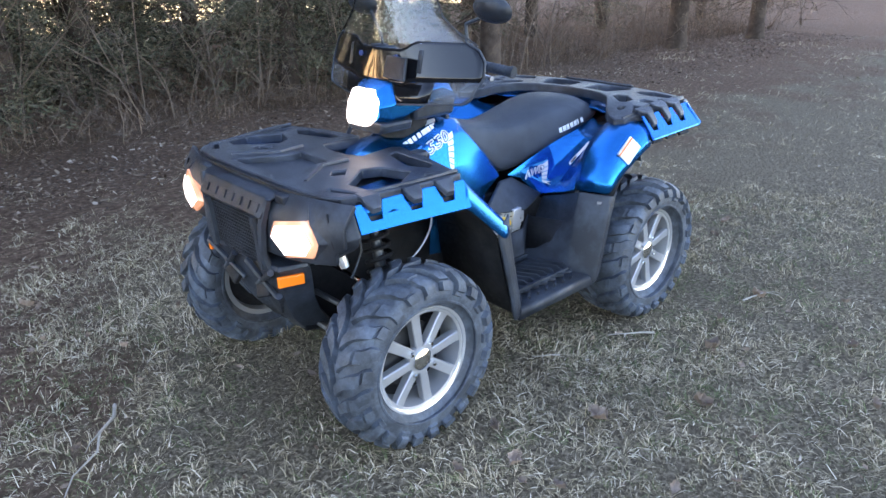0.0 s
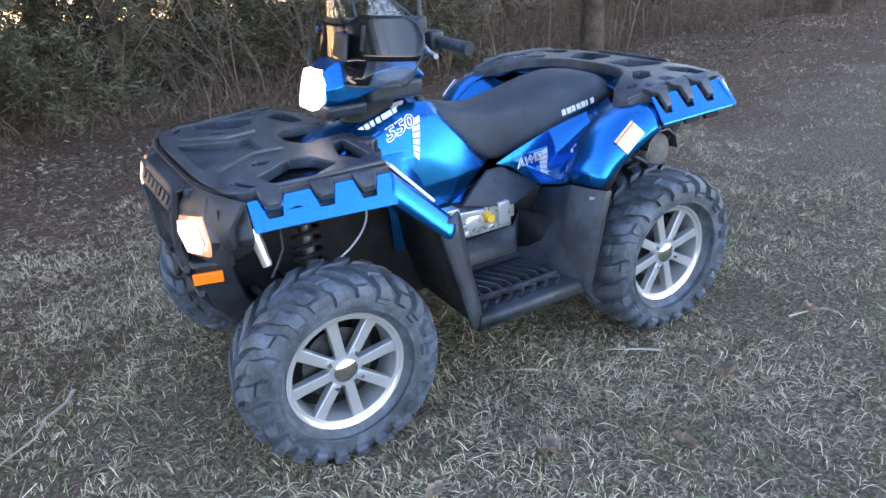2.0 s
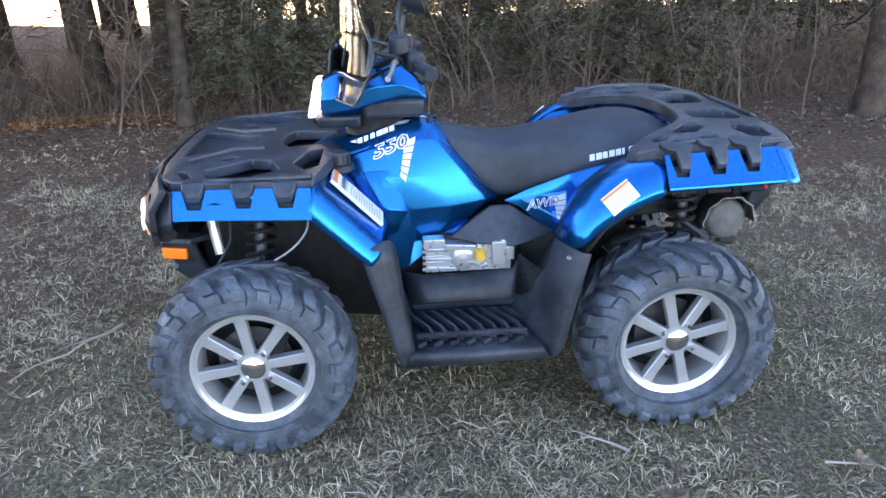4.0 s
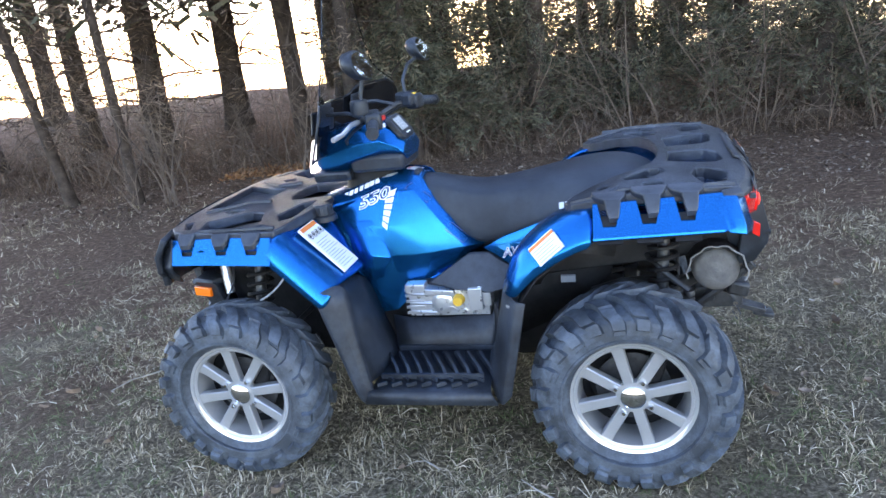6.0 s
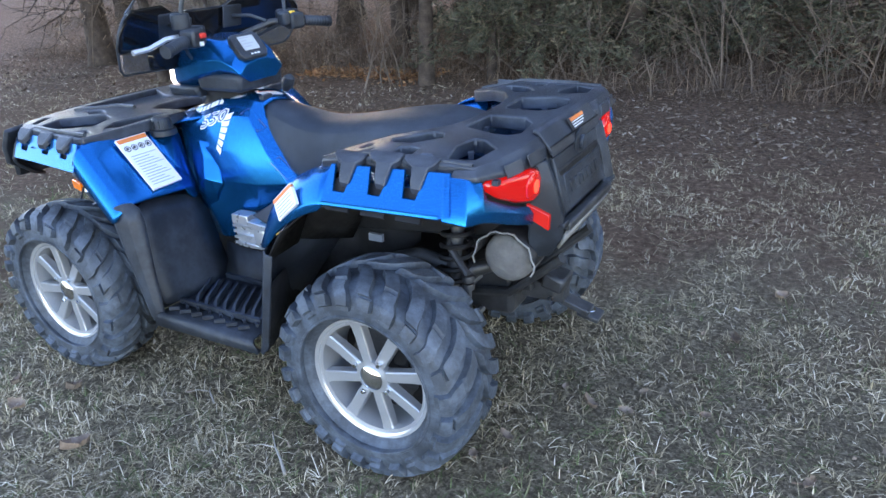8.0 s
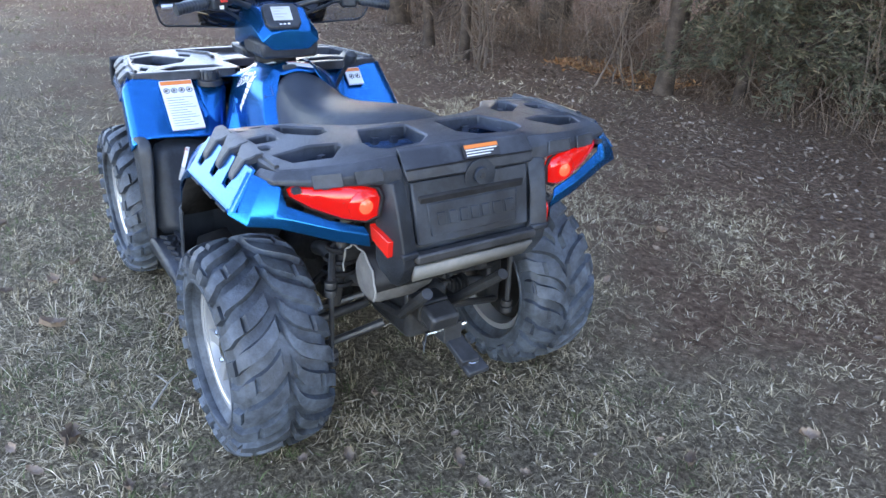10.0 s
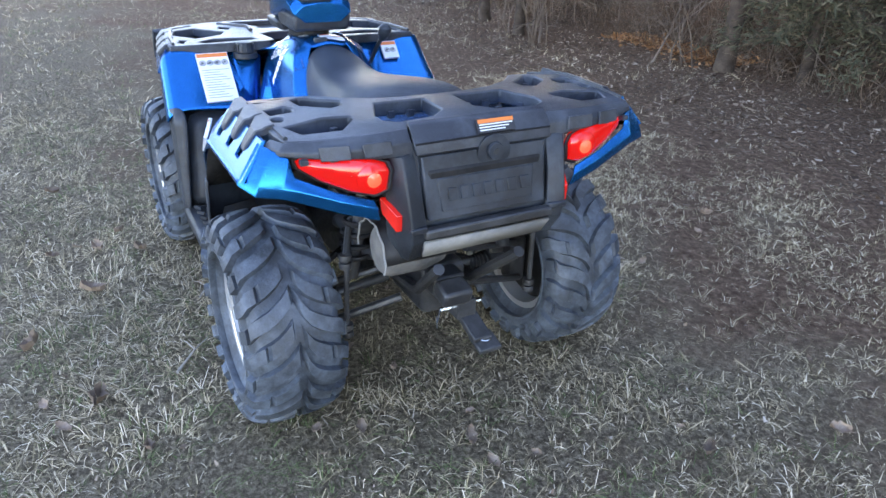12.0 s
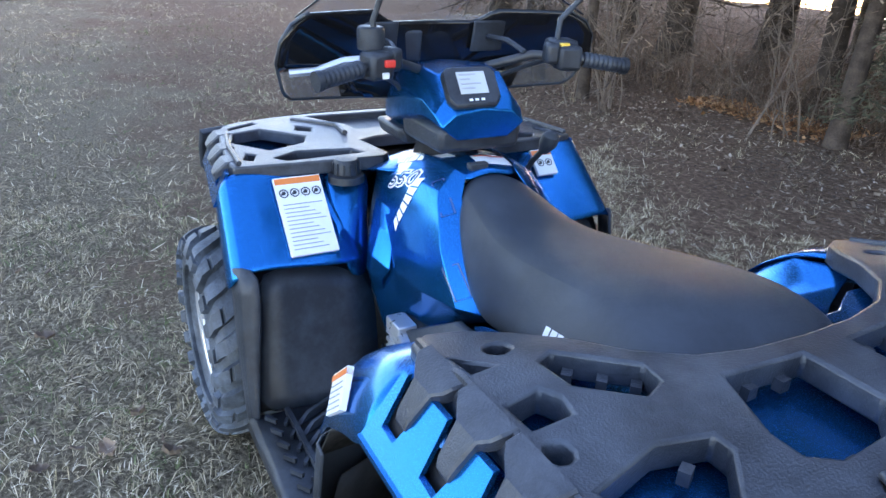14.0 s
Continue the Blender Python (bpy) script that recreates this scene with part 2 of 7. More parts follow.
def plate(outer, holes, z, thick, shape=None):
    """A plate in x, y with holes through it; shape(x, y) lifts it."""
    bm = bmesh.new()
    edges = []
    for loop in (outer, *holes):
        vs = [bm.verts.new((x, y, z)) for x, y in loop]
        edges += [bm.edges.new((vs[i], vs[(i + 1) % len(vs)])) for i in range(len(vs))]
    bmesh.ops.triangle_fill(bm, use_beauty=True, use_dissolve=False, edges=edges)
    bmesh.ops.recalc_face_normals(bm, faces=bm.faces)
    ext = bmesh.ops.extrude_face_region(bm, geom=bm.faces[:])
    for v in ext["geom"]:
        if isinstance(v, bmesh.types.BMVert):
            v.co.z -= thick
    if shape:
        for v in bm.verts:
            v.co.z += shape(v.co.x, v.co.y)
    return bm


def mirrored(loop):
    """An outline of the left half, from the middle round to the middle, closed with its mirror image."""
    return loop + [(x, -y) for x, y in reversed(loop) if abs(y) > 1e-4]


def flip(bm, s):
    if s < 0:
        for v in bm.verts:
            v.co.y = -v.co.y
    return bm


def lettering(text, size, thick, m, bold=0.0, shear=0.0):
    """A bmesh of raised letters, laid out from the origin along x, upright along y, moved by m."""
    cu = bpy.data.curves.new("letters", 'FONT')
    cu.body, cu.size, cu.extrude, cu.offset, cu.shear, cu.resolution_u = text, size, thick, bold, shear, 2
    ob = bpy.data.objects.new("letters", cu)
    scene.collection.objects.link(ob)
    me = bpy.data.meshes.new_from_object(ob.evaluated_get(bpy.context.evaluated_depsgraph_get()))
    bm = bmesh.new()
    bm.from_mesh(me)
    bmesh.ops.transform(bm, matrix=m, verts=bm.verts)
    bpy.data.objects.remove(ob)
    bpy.data.curves.remove(cu)
    bpy.data.meshes.remove(me)
    return bm


def frame_at(o, right, up):
    """A pose whose x runs along right and y nearly along up."""
    x = Vector(right).normalized()
    z = x.cross(Vector(up)).normalized()
    y = z.cross(x)
    return Matrix(((x.x, y.x, z.x, o[0]), (x.y, y.y, z.y, o[1]), (x.z, y.z, z.z, o[2]), (0, 0, 0, 1)))


def drape(bm, target, along, lift=0.0015, cuts=0, back=0.3):
    """Lay a flat marking on a part: every point is thrown along a direction onto its surface and raised a little."""
    if cuts:
        bmesh.ops.subdivide_edges(bm, edges=bm.edges[:], cuts=cuts, use_grid_fill=True)
    bpy.context.view_layer.update()
    body = target.evaluated_get(bpy.context.evaluated_depsgraph_get())
    d = Vector(along).normalized()
    for v in bm.verts:
        ok, loc, nor, _ = body.ray_cast(v.co - d * back, d)
        if ok:
            v.co = loc - d * lift
    return bm


def shape2d(bm, m, pts):
    """A flat outline in the plane of a pose."""
    bm.faces.new([bm.verts.new(m @ Vector((x, y, 0))) for x, y in pts])
    return bm


def patch(bm, m, x0, y0, x1, y1, h=0.0015, skew=0.0):
    """A thin slab in the plane of a pose, from x0, y0 to x1, y1."""
    lo = [bm.verts.new(m @ Vector((x + skew * y, y, -0.002))) for x, y in ((x0, y0), (x1, y0), (x1, y1), (x0, y1))]
    hi = [bm.verts.new(m @ Vector((x + skew * y, y, h))) for x, y in ((x0, y0), (x1, y0), (x1, y1), (x0, y1))]
    bm.faces.new(lo[::-1])
    bm.faces.new(hi)
    for i in range(4):
        j = (i + 1) % 4
        bm.faces.new((lo[i], lo[j], hi[j], hi[i]))
    return bm

# ---- ground, turf, woods, distance ----
def island_mat(name, stops, rough=0.8, spec=0.2, sheen=0.0, translucent=0.0):
    """A colour of its own for every blade, needle or leaf, picked from a ramp."""
    m = bpy.data.materials.new(name)
    m.use_nodes = True
    n, l = links(m)
    p = n["Principled BSDF"]
    geo, ramp = n.new("ShaderNodeNewGeometry"), n.new("ShaderNodeValToRGB")
    el = ramp.color_ramp.elements
    while len(el) < len(stops):
        el.new(0.5)
    for e, (pos, c) in zip(el, stops):
        e.position, e.color = pos, (*c, 1)
    l.new(geo.outputs["Random Per Island"], ramp.inputs["Fac"])
    co, nz, mx = n.new("ShaderNodeTexCoord"), n.new("ShaderNodeTexNoise"), n.new("ShaderNodeMix")
    nz.inputs["Scale"].default_value, nz.inputs["Detail"].default_value = 1.7, 5
    l.new(co.outputs["Object"], nz.inputs["Vector"])
    mr = n.new("ShaderNodeMapRange")
    mr.inputs["From Min"].default_value, mr.inputs["From Max"].default_value = 0.3, 0.7
    mr.inputs["To Min"].default_value, mr.inputs["To Max"].default_value = 0.72, 1.25
    l.new(nz.outputs["Fac"], mr.inputs["Value"])
    hsv = n.new("ShaderNodeHueSaturation")
    l.new(ramp.outputs["Color"], hsv.inputs["Color"])
    l.new(mr.outputs[0], hsv.inputs["Value"])
    l.new(hsv.outputs["Color"], p.inputs["Base Color"])
    p.inputs["Roughness"].default_value, p.inputs["Specular IOR Level"].default_value = rough, spec
    return m


def ground_mat():
    m = bpy.data.materials.new("patchy_soil_and_turf")
    m.use_nodes = True
    n, l = links(m)
    p = n["Principled BSDF"]
    co = n.new("ShaderNodeTexCoord")
    def tex(scale, detail, rough=0.6):
        t = n.new("ShaderNodeTexNoise")
        t.inputs["Scale"].default_value, t.inputs["Detail"].default_value, t.inputs["Roughness"].default_value = scale, detail, rough
        l.new(co.outputs["Object"], t.inputs["Vector"])
        return t.outputs["Fac"]
    def ramp(fac, stops):
        r = n.new("ShaderNodeValToRGB")
        el = r.color_ramp.elements
        while len(el) < len(stops):
            el.new(0.5)
        for e, (pos, c) in zip(el, stops):
            e.position, e.color = pos, (*c, 1)
        l.new(fac, r.inputs["Fac"])
        return r.outputs["Color"]
    soil = ramp(tex(26, 10, 0.75), [(0.30, (0.044, 0.026, 0.016)), (0.50, (0.130, 0.080, 0.051)), (0.62, (0.23, 0.150, 0.100)), (0.75, (0.40, 0.28, 0.190))])
    # dark end deepened: shaded gaps between the blades are put into this colour
    turf = ramp(tex(60, 8, 0.8), [(0.30, (0.034, 0.026, 0.017)), (0.46, (0.118, 0.090, 0.058)), (0.58, (0.26, 0.203, 0.134)), (0.72, (0.52, 0.42, 0.295))])
    mix = n.new("ShaderNodeMix")
    mix.data_type = 'RGBA'
    sep = n.new("ShaderNodeSeparateXYZ")
    l.new(co.outputs["Object"], sep.inputs[0])
    edge = n.new("ShaderNodeMapRange")
    edge.inputs["From Min"].default_value, edge.inputs["From Max"].default_value = -3.2, 0.2
    edge.inputs["To Min"].default_value, edge.inputs["To Max"].default_value = -0.30, 0.22
    front = n.new("ShaderNodeMapRange")                       # bare soil also before the vehicle's nose
    front.inputs["From Min"].default_value, front.inputs["From Max"].default_value, front.inputs["To Max"].default_value = 1.4, 2.3, 1.4
    l.new(sep.outputs["X"], front.inputs["Value"])
    less = n.new("ShaderNodeMath")
    less.operation = 'SUBTRACT'
    l.new(sep.outputs["Y"], less.inputs[0])
    l.new(front.outputs[0], less.inputs[1])
    l.new(less.outputs[0], edge.inputs["Value"])
    add = n.new("ShaderNodeMath")
    l.new(tex(0.9, 6), add.inputs[0])
    l.new(edge.outputs[0], add.inputs[1])
    mr = n.new("ShaderNodeMapRange")
    mr.inputs["From Min"].default_value, mr.inputs["From Max"].default_value = 0.38, 0.60
    l.new(add.outputs[0], mr.inputs["Value"])
    l.new(mr.outputs[0], mix.inputs["Factor"])
    l.new(soil, mix.inputs["A"])
    l.new(turf, mix.inputs["B"])
    l.new(mix.outputs["Result"], p.inputs["Base Color"])
    p.inputs["Roughness"].default_value, p.inputs["Specular IOR Level"].default_value = 0.95, 0.1
    b = n.new("ShaderNodeBump")
    b.inputs["Strength"].default_value, b.inputs["Distance"].default_value = 1.0, 0.02
    l.new(tex(55, 8, 0.75), b.inputs["Height"])
    l.new(b.outputs[0], p.inputs["Normal"])
    return m


def ground_z(x, y):
    z = 0.016 * noise.noise((x * 0.55, y * 0.55, 3.0)) + 0.008 * noise.noise((x * 2.3, y * 2.3, 7.0))
    d = max(0.0, -y - 5.2)
    z += 0.52 * min(1, d / 5.0) + 0.12 * noise.noise((x * 0.5, y * 0.5, 1.0)) * min(1, d / 2)
    z -= 0.10 * max(0.0, -y - 11.0)
    z += 0.06 * max(0.0, min(x, 200) - 22) * min(1, max(0.0, y + 12) / 8) - 0.02 * max(0.0, -x - 30)
    return z


def axis_steps(lo, hi, fine_lo, fine_hi, fine):
    vals = list(np.arange(fine_lo, fine_hi + 1e-6, fine))
    step, v = fine, fine_hi
    while v < hi:
        step *= 1.22
        v += step
        vals.append(min(v, hi))
    step, v, low = fine, fine_lo, []
    while v > lo:
        step *= 1.22
        v -= step
        low.append(max(v, lo))
    return low[::-1] + vals


gx, gy = axis_steps(-700, 700, -4.0, 6.0, 0.07), axis_steps(-700, 700, -6.5, 3.0, 0.07)
nx = len(gx)
me = bpy.data.meshes.new("ground")
me.from_pydata([(x, y, ground_z(x, y)) for y in gy for x in gx], [],
               [(j * nx + i, j * nx + i + 1, (j + 1) * nx + i + 1, (j + 1) * nx + i) for j in range(len(gy) - 1) for i in range(nx - 1)])
me.materials.append(ground_mat())
me.shade_smooth()
ground = tagged(new("ground", me), "patchy dry turf and bare brown soil", "ground", kind="structure")


def blade_mesh(name, P, D, S, L, W, material, bend=0.3, tip=0.15, plain=False):
    """Thin tapered blades from roots P along D, S their width's direction, drooping at the tip."""
    n = len(P)
    D = D / np.linalg.norm(D, axis=1)[:, None]
    L, W = L[:, None], W[:, None]
    down = np.array([0, 0, -1.0])
    mid = P + D * L * 0.55 + down * L * bend * 0.18
    end = P + D * L + down * L * bend * 0.6
    if plain:
        V = np.stack([P - S * W / 2, P + S * W / 2, end + S * W * (tip + 0.15), end - S * W * (tip + 0.15)], 1).reshape(-1, 3)
        F = (np.arange(n)[:, None] * 4 + [0, 1, 2, 3]).reshape(-1)
        return blade_link(name, V, F, material)
    V = np.stack([P - S * W / 2, P + S * W / 2, mid + S * W * 0.42, mid - S * W * 0.42, end + S * W * tip, end - S * W * tip], 1).reshape(-1, 3)
    base = np.arange(n)[:, None] * 6
    F = np.concatenate([base + [0, 1, 2, 3], base + [3, 2, 4, 5]], 1).reshape(-1)
    return blade_link(name, V, F, material)


def blade_link(name, V, F, material):
    me = bpy.data.meshes.new(name)
    me.vertices.add(len(V))
    me.vertices.foreach_set("co", V.astype(np.float32).ravel())
    me.loops.add(len(F))
    me.loops.foreach_set("vertex_index", F.astype(np.int32))
    me.polygons.add(len(F) // 4)
    me.polygons.foreach_set("loop_start", np.arange(0, len(F), 4, dtype=np.int32))
    me.update(calc_edges=True)
    me.materials.append(material)
    return new(name, me)


rng = np.random.default_rng(5)


def waves(x, y, seed):
    """Smooth noise from a few sine waves, about -1 to 1, quick on arrays."""
    r = np.random.default_rng(seed)
    out = np.zeros_like(x)
    for k in range(9):
        a, f, ph = r.uniform(0, 6.28), r.uniform(0.8, 5.0), r.uniform(0, 6.28)
        out += np.sin((x * np.cos(a) + y * np.sin(a)) * f + ph) / (1 + 0.25 * f)
    return out / 2.4


def z_of(x, y):
    return np.array([ground_z(a, b) for a, b in zip(x, y)])


TURF = island_mat("dry_turf_blades", [(0.0, (0.065, 0.050, 0.026)), (0.22, (0.185, 0.145, 0.078)), (0.45, (0.36, 0.280, 0.160)), (0.66, (0.53, 0.413, 0.252)), (0.87, (0.70, 0.56, 0.37)), (1.0, (0.84, 0.71, 0.52))])
GREEN = island_mat("green_turf_blades", [(0.0, (0.060, 0.080, 0.028)), (0.5, (0.135, 0.160, 0.060)), (1.0, (0.25, 0.26, 0.115))])


def turf(name, n, x0, x1, y0, y1, length, width, material, label, seed, cover, per=7, curved=True):
    """Tufts of a few blades each, fanning out of one root and drooping, thick in some patches and thin in others."""
    x, y = rng.uniform(x0, x1, n), rng.uniform(y0, y1, n)
    m = waves(x, y, seed) * 0.45 + waves(x * 3.1, y * 3.1, seed + 1) * 0.42 + waves(x * 8.0, y * 8.0, seed + 2) * 0.35
    rim = np.minimum(np.minimum(x - x0, x1 - x), np.minimum(y - y0, y1 - y))   # thin out towards the patch's edge
    keep = rng.uniform(-0.7, 0.7, n) < m + cover(x, y) - 1.1 * np.clip(1 - rim / 0.7, 0, 1)
    x, y, m = x[keep], y[keep], m[keep]
    size = rng.lognormal(0, 0.30, len(x)) * np.clip(1 + 0.45 * m, 0.55, 1.7)
    comb = waves(x * 1.5, y * 1.5, seed + 7) * 3
    x, y, size, comb = (np.repeat(v, per) for v in (x, y, size, comb))
    n = len(x)
    a = np.where(rng.uniform(0, 1, n) < 0.35, comb + rng.normal(0, 0.6, n), rng.uniform(0, 6.28, n))
    tilt = np.clip(rng.normal(0.95, 0.38, n), 0.1, 1.5)
    x, y = x + np.cos(a) * rng.uniform(0, 0.010, n), y + np.sin(a) * rng.uniform(0, 0.010, n)
    D = np.stack([np.sin(tilt) * np.cos(a), np.sin(tilt) * np.sin(a), np.cos(tilt)], 1)
    S = np.stack([-np.sin(a), np.cos(a), rng.normal(0, 0.3, n)], 1)
    L = length * size * rng.uniform(0.5, 1.4, n)
    W = width * rng.uniform(0.6, 1.3, n)
    ob = blade_mesh(name, np.stack([x, y, z_of(x, y) - 0.002], 1), D, S, L, W, material, bend=0.8, plain=not curved)
    return tagged(ob, label, "grass", kind="stuff")


# the lawn ends on bare soil before the woods; the edge swings forward behind the vehicle
verge = lambda x: -2.4 + 0.45 * np.clip(-x, 0, 3.4)
lawn = lambda x, y: np.clip(0.22 + 0.35 * (y - verge(x)), -0.60, 0.30) - 0.55 * np.clip(x - 1.3, 0, 0.8) * np.clip(1.3 - y, 0, 1)
turf("turf", 52000, -2.5, 3.9, -3.0, 2.2, 0.046, 0.0021, TURF, "short dry straw-coloured turf", 11, lawn, 7)
turf("turf", 8500, -2.4, 3.6, -1.8, 2.1, 0.048, 0.0022, GREEN, "sparse green blades among dry turf", 31, lambda x, y: np.clip(0.05 + 0.18 * y, -0.7, 0.12), 7)
turf("turf", 34000, -5.5, 8.0, -5.2, 4.5, 0.040, 0.0026, TURF, "thin dry turf farther out", 51, lambda x, y: np.clip(0.05 + 0.25 * (y - verge(x)), -0.45, 0.25), 6, False)
turf("turf", 18000, 2.2, 15.6, -4.8, 7.0, 0.058, 0.0046, TURF, "dry lawn reaching to the road", 71, lambda x, y: np.clip(0.30 + 0.12 * y, -0.4, 0.45), 6, False)
turf("turf", 3500, 2.6, 12.0, -2.0, 5.0, 0.055, 0.0046, GREEN, "faded green patches in the lawn", 77, lambda x, y: np.clip(0.02 + 0.12 * y, -0.4, 0.2), 6, False)
turf("turf", 10000, -13.0, -3.0, -4.8, 4.5, 0.058, 0.0046, TURF, "thin dry turf along the woods", 91, lambda x, y: np.clip(0.0 + 0.14 * y, -0.45, 0.3), 6, False)

# dead leaves: curled oval sheets
LEAF = island_mat("dead_leaves", [(0.0, (0.11, 0.065, 0.040)), (0.35, (0.22, 0.145, 0.095)), (0.7, (0.36, 0.27, 0.19)), (1.0, (0.50, 0.42, 0.33))])


def leaf_bm(size, curl, lobes):
    bm = bmesh.new()
    rows = []
    for i in range(7):
        u = i / 6
        w = size * 0.33 * math.sin(math.pi * min(1, u * 0.93 + 0.05)) ** 0.8 * (1 + lobes * math.sin(u * 17))
        rows.append([(size * (u - 0.5), w * k, curl * size * (k * k * 0.6 + (u - 0.4) ** 2)) for k in (-1, -0.5, 0, 0.5, 1)])
    quad_grid(rows, bm)
    tube(bm, [(-0.5 * size, 0, curl * size * 0.16), (-0.75 * size, 0.02 * size, curl * size * 0.3)], size * 0.012, 4)
    return bm


LEAF_ONE = mat("dead_leaf", (0.15, 0.095, 0.062), (0.31, 0.23, 0.165), rough=0.75, scale=14, fine=160, bump=0.4, random_tint=0.35)
PALE = mat("bleached_wood", (0.25, 0.21, 0.165), (0.42, 0.37, 0.30), rough=0.8, scale=20, fine=150, bump=0.6)
leaf_kinds = [leaf_bm(0.070, 0.5, 0.30), leaf_bm(0.058, 0.7, 0.35), leaf_bm(0.048, 0.35, 0.22)]
leaf_meshes = []
for bm in leaf_kinds:
    ob = link_mesh("dead_leaf", bm, LEAF_ONE)
    leaf_meshes.append(ob.data)
    bpy.data.objects.remove(ob)
LEAF_SPOTS = [(0.87, 0.94, 1.25), (0.15, 0.98, 1.3), (0.20, 1.12, 0.9), (1.26, 0.88, 1.0), (-0.46, 0.88, 1.1), (0.07, 1.08, 1.0), (2.05, 0.46, 0.9), (-0.83, -0.56, 0.9), (-0.59, 0.03, 1.0), (-0.47, 0.04, 0.8), (0.55, 1.14, 1.2), (1.0, 1.30, 1.0)]
random.seed(4)
LEAF_SPOTS += [(random.uniform(-1.9, 3.0), random.uniform(-2.2, 1.8), random.uniform(0.35, 1.0)) for _ in range(120)]
for i, (x, y, k) in enumerate(LEAF_SPOTS):
    ob = new("dead_leaf", leaf_meshes[i % 3])
    tagged(ob, "curled brown dead leaf lying on the turf", "leaf", group="dead leaves on the turf")
    ob.matrix_basis = pose(x, y, ground_z(x, y) + 0.022, random.uniform(-25, 25), random.uniform(-25, 25), random.uniform(0, 360)) @ Matrix.Diagonal((k, k, k, 1))


def fallen_stick(path, r, label, mat_=None):
    pts = [(x, y, ground_z(x, y) + h) for x, y, h in path]
    rs = [r * (1 - 0.75 * i / (len(pts) - 1)) for i in range(len(pts))]
    bm = tube(bmesh.new(), pts, rs, 7)
    p, q = Vector(pts[1]), Vector(pts[2])
    d = q - p
    tube(bm, [q, q + d * 0.35 + Vector((0.02, 0.03, 0.012)), q + d * 0.6 + Vector((0.035, 0.06, 0.01))], [r * 0.45, r * 0.3, r * 0.12], 5)
    return tagged(link_mesh("fallen_stick", bm, mat_ or PALE), label, "stick")


fallen_stick([(2.07, -0.33, 0.03), (2.10, -0.25, 0.035), (2.17, -0.19, 0.035), (2.21, -0.10, 0.03), (2.31, -0.03, 0.03), (2.37, 0.06, 0.02)], 0.0075, "pale bare crooked stick lying on turf")
fallen_stick([(0.20, 0.74, 0.025), (0.25, 0.70, 0.03), (0.30, 0.665, 0.03), (0.36, 0.61, 0.025)], 0.0055, "short pale flat piece of wood on turf")
fallen_stick([(0.64, 0.58, 0.025), (0.67, 0.56, 0.03), (0.70, 0.54, 0.03), (0.73, 0.51, 0.025)], 0.004, "thin short twig on turf")
fallen_stick([(-0.36, 0.86, 0.03), (-0.42, 0.88, 0.035), (-0.50, 0.90, 0.035), (-0.53, 0.96, 0.03)], 0.0045, "small pale curled twig on turf")

LITTER = island_mat("leaf_litter", [(0.0, (0.060, 0.038, 0.025)), (0.5, (0.14, 0.095, 0.064)), (0.9, (0.27, 0.195, 0.135)), (1.0, (0.42, 0.33, 0.25))])
# leaf litter and straw under the trees
n = 36000
x, y = rng.uniform(-13, 11, n), -2.6 - np.abs(rng.gamma(2.2, 1.1, n))
a, tl = rng.uniform(0, 6.28, n), rng.normal(1.35, 0.25, n)
D = np.stack([np.sin(tl) * np.cos(a), np.sin(tl) * np.sin(a), np.cos(tl)], 1)
S = np.stack([-np.sin(a), np.cos(a), rng.normal(0, 0.4, n)], 1)
tagged(blade_mesh("leaf_litter", np.stack([x, y, z_of(x, y) + 0.004], 1), D, S, rng.uniform(0.015, 0.055, n), rng.uniform(0.006, 0.020, n), LITTER, bend=0.2, tip=0.3, plain=True), "brown dead leaves and straw below the trees", "leaf litter", kind="stuff")

# small pale and dark scraps strewn over the lawn
n = 3200
x, y = rng.uniform(-3.5, 4.5, n), rng.uniform(-4.2, 2.2, n)
a, tl = rng.uniform(0, 6.28, n), rng.normal(1.3, 0.3, n)
D = np.stack([np.sin(tl) * np.cos(a), np.sin(tl) * np.sin(a), np.cos(tl)], 1)
S = np.stack([-np.sin(a), np.cos(a), rng.normal(0, 0.5, n)], 1)
tagged(blade_mesh("leaf_litter", np.stack([x, y, z_of(x, y) + 0.014], 1), D, S, rng.gamma(2.0, 0.005, n) + 0.004, rng.gamma(2.0, 0.0022, n) + 0.002, LEAF, bend=0.1, tip=0.05, plain=True), "scraps of dead leaves strewn over the turf", "leaf litter", kind="stuff")
# streak of low sunlight on the litter, put into orange leaf colour
SUNLIT = island_mat("sunlit_leaf_orange", [(0.0, (0.14, 0.06, 0.025)), (0.5, (0.34, 0.15, 0.06)), (1.0, (0.55, 0.30, 0.14))])
n = 2200
x, y = rng.uniform(2.9, 4.6, n), -4.95 + rng.normal(0, 0.16, n)
a, tl = rng.uniform(0, 6.28, n), rng.normal(1.3, 0.25, n)
D = np.stack([np.sin(tl) * np.cos(a), np.sin(tl) * np.sin(a), np.cos(tl)], 1)
S = np.stack([-np.sin(a), np.cos(a), rng.normal(0, 0.5, n)], 1)
tagged(blade_mesh("leaf_litter", np.stack([x, y, z_of(x, y) + 0.01], 1), D, S, rng.uniform(0.02, 0.07, n), rng.uniform(0.01, 0.03, n), SUNLIT, bend=0.1, tip=0.3, plain=True), "dead leaves coloured orange as a streak of low sunlight below the trees", "leaf litter", kind="stuff")

# ---- woods ----
BARK = mat("grey_brown_bark", (0.034, 0.024, 0.018), (0.105, 0.076, 0.056), rough=0.9, scale=9, fine=70, bump=1.0, spec=0.15)
TWIG = mat("bare_twigs", (0.075, 0.052, 0.038), (0.225, 0.168, 0.125), rough=0.9, scale=3, fine=60, spec=0.15)
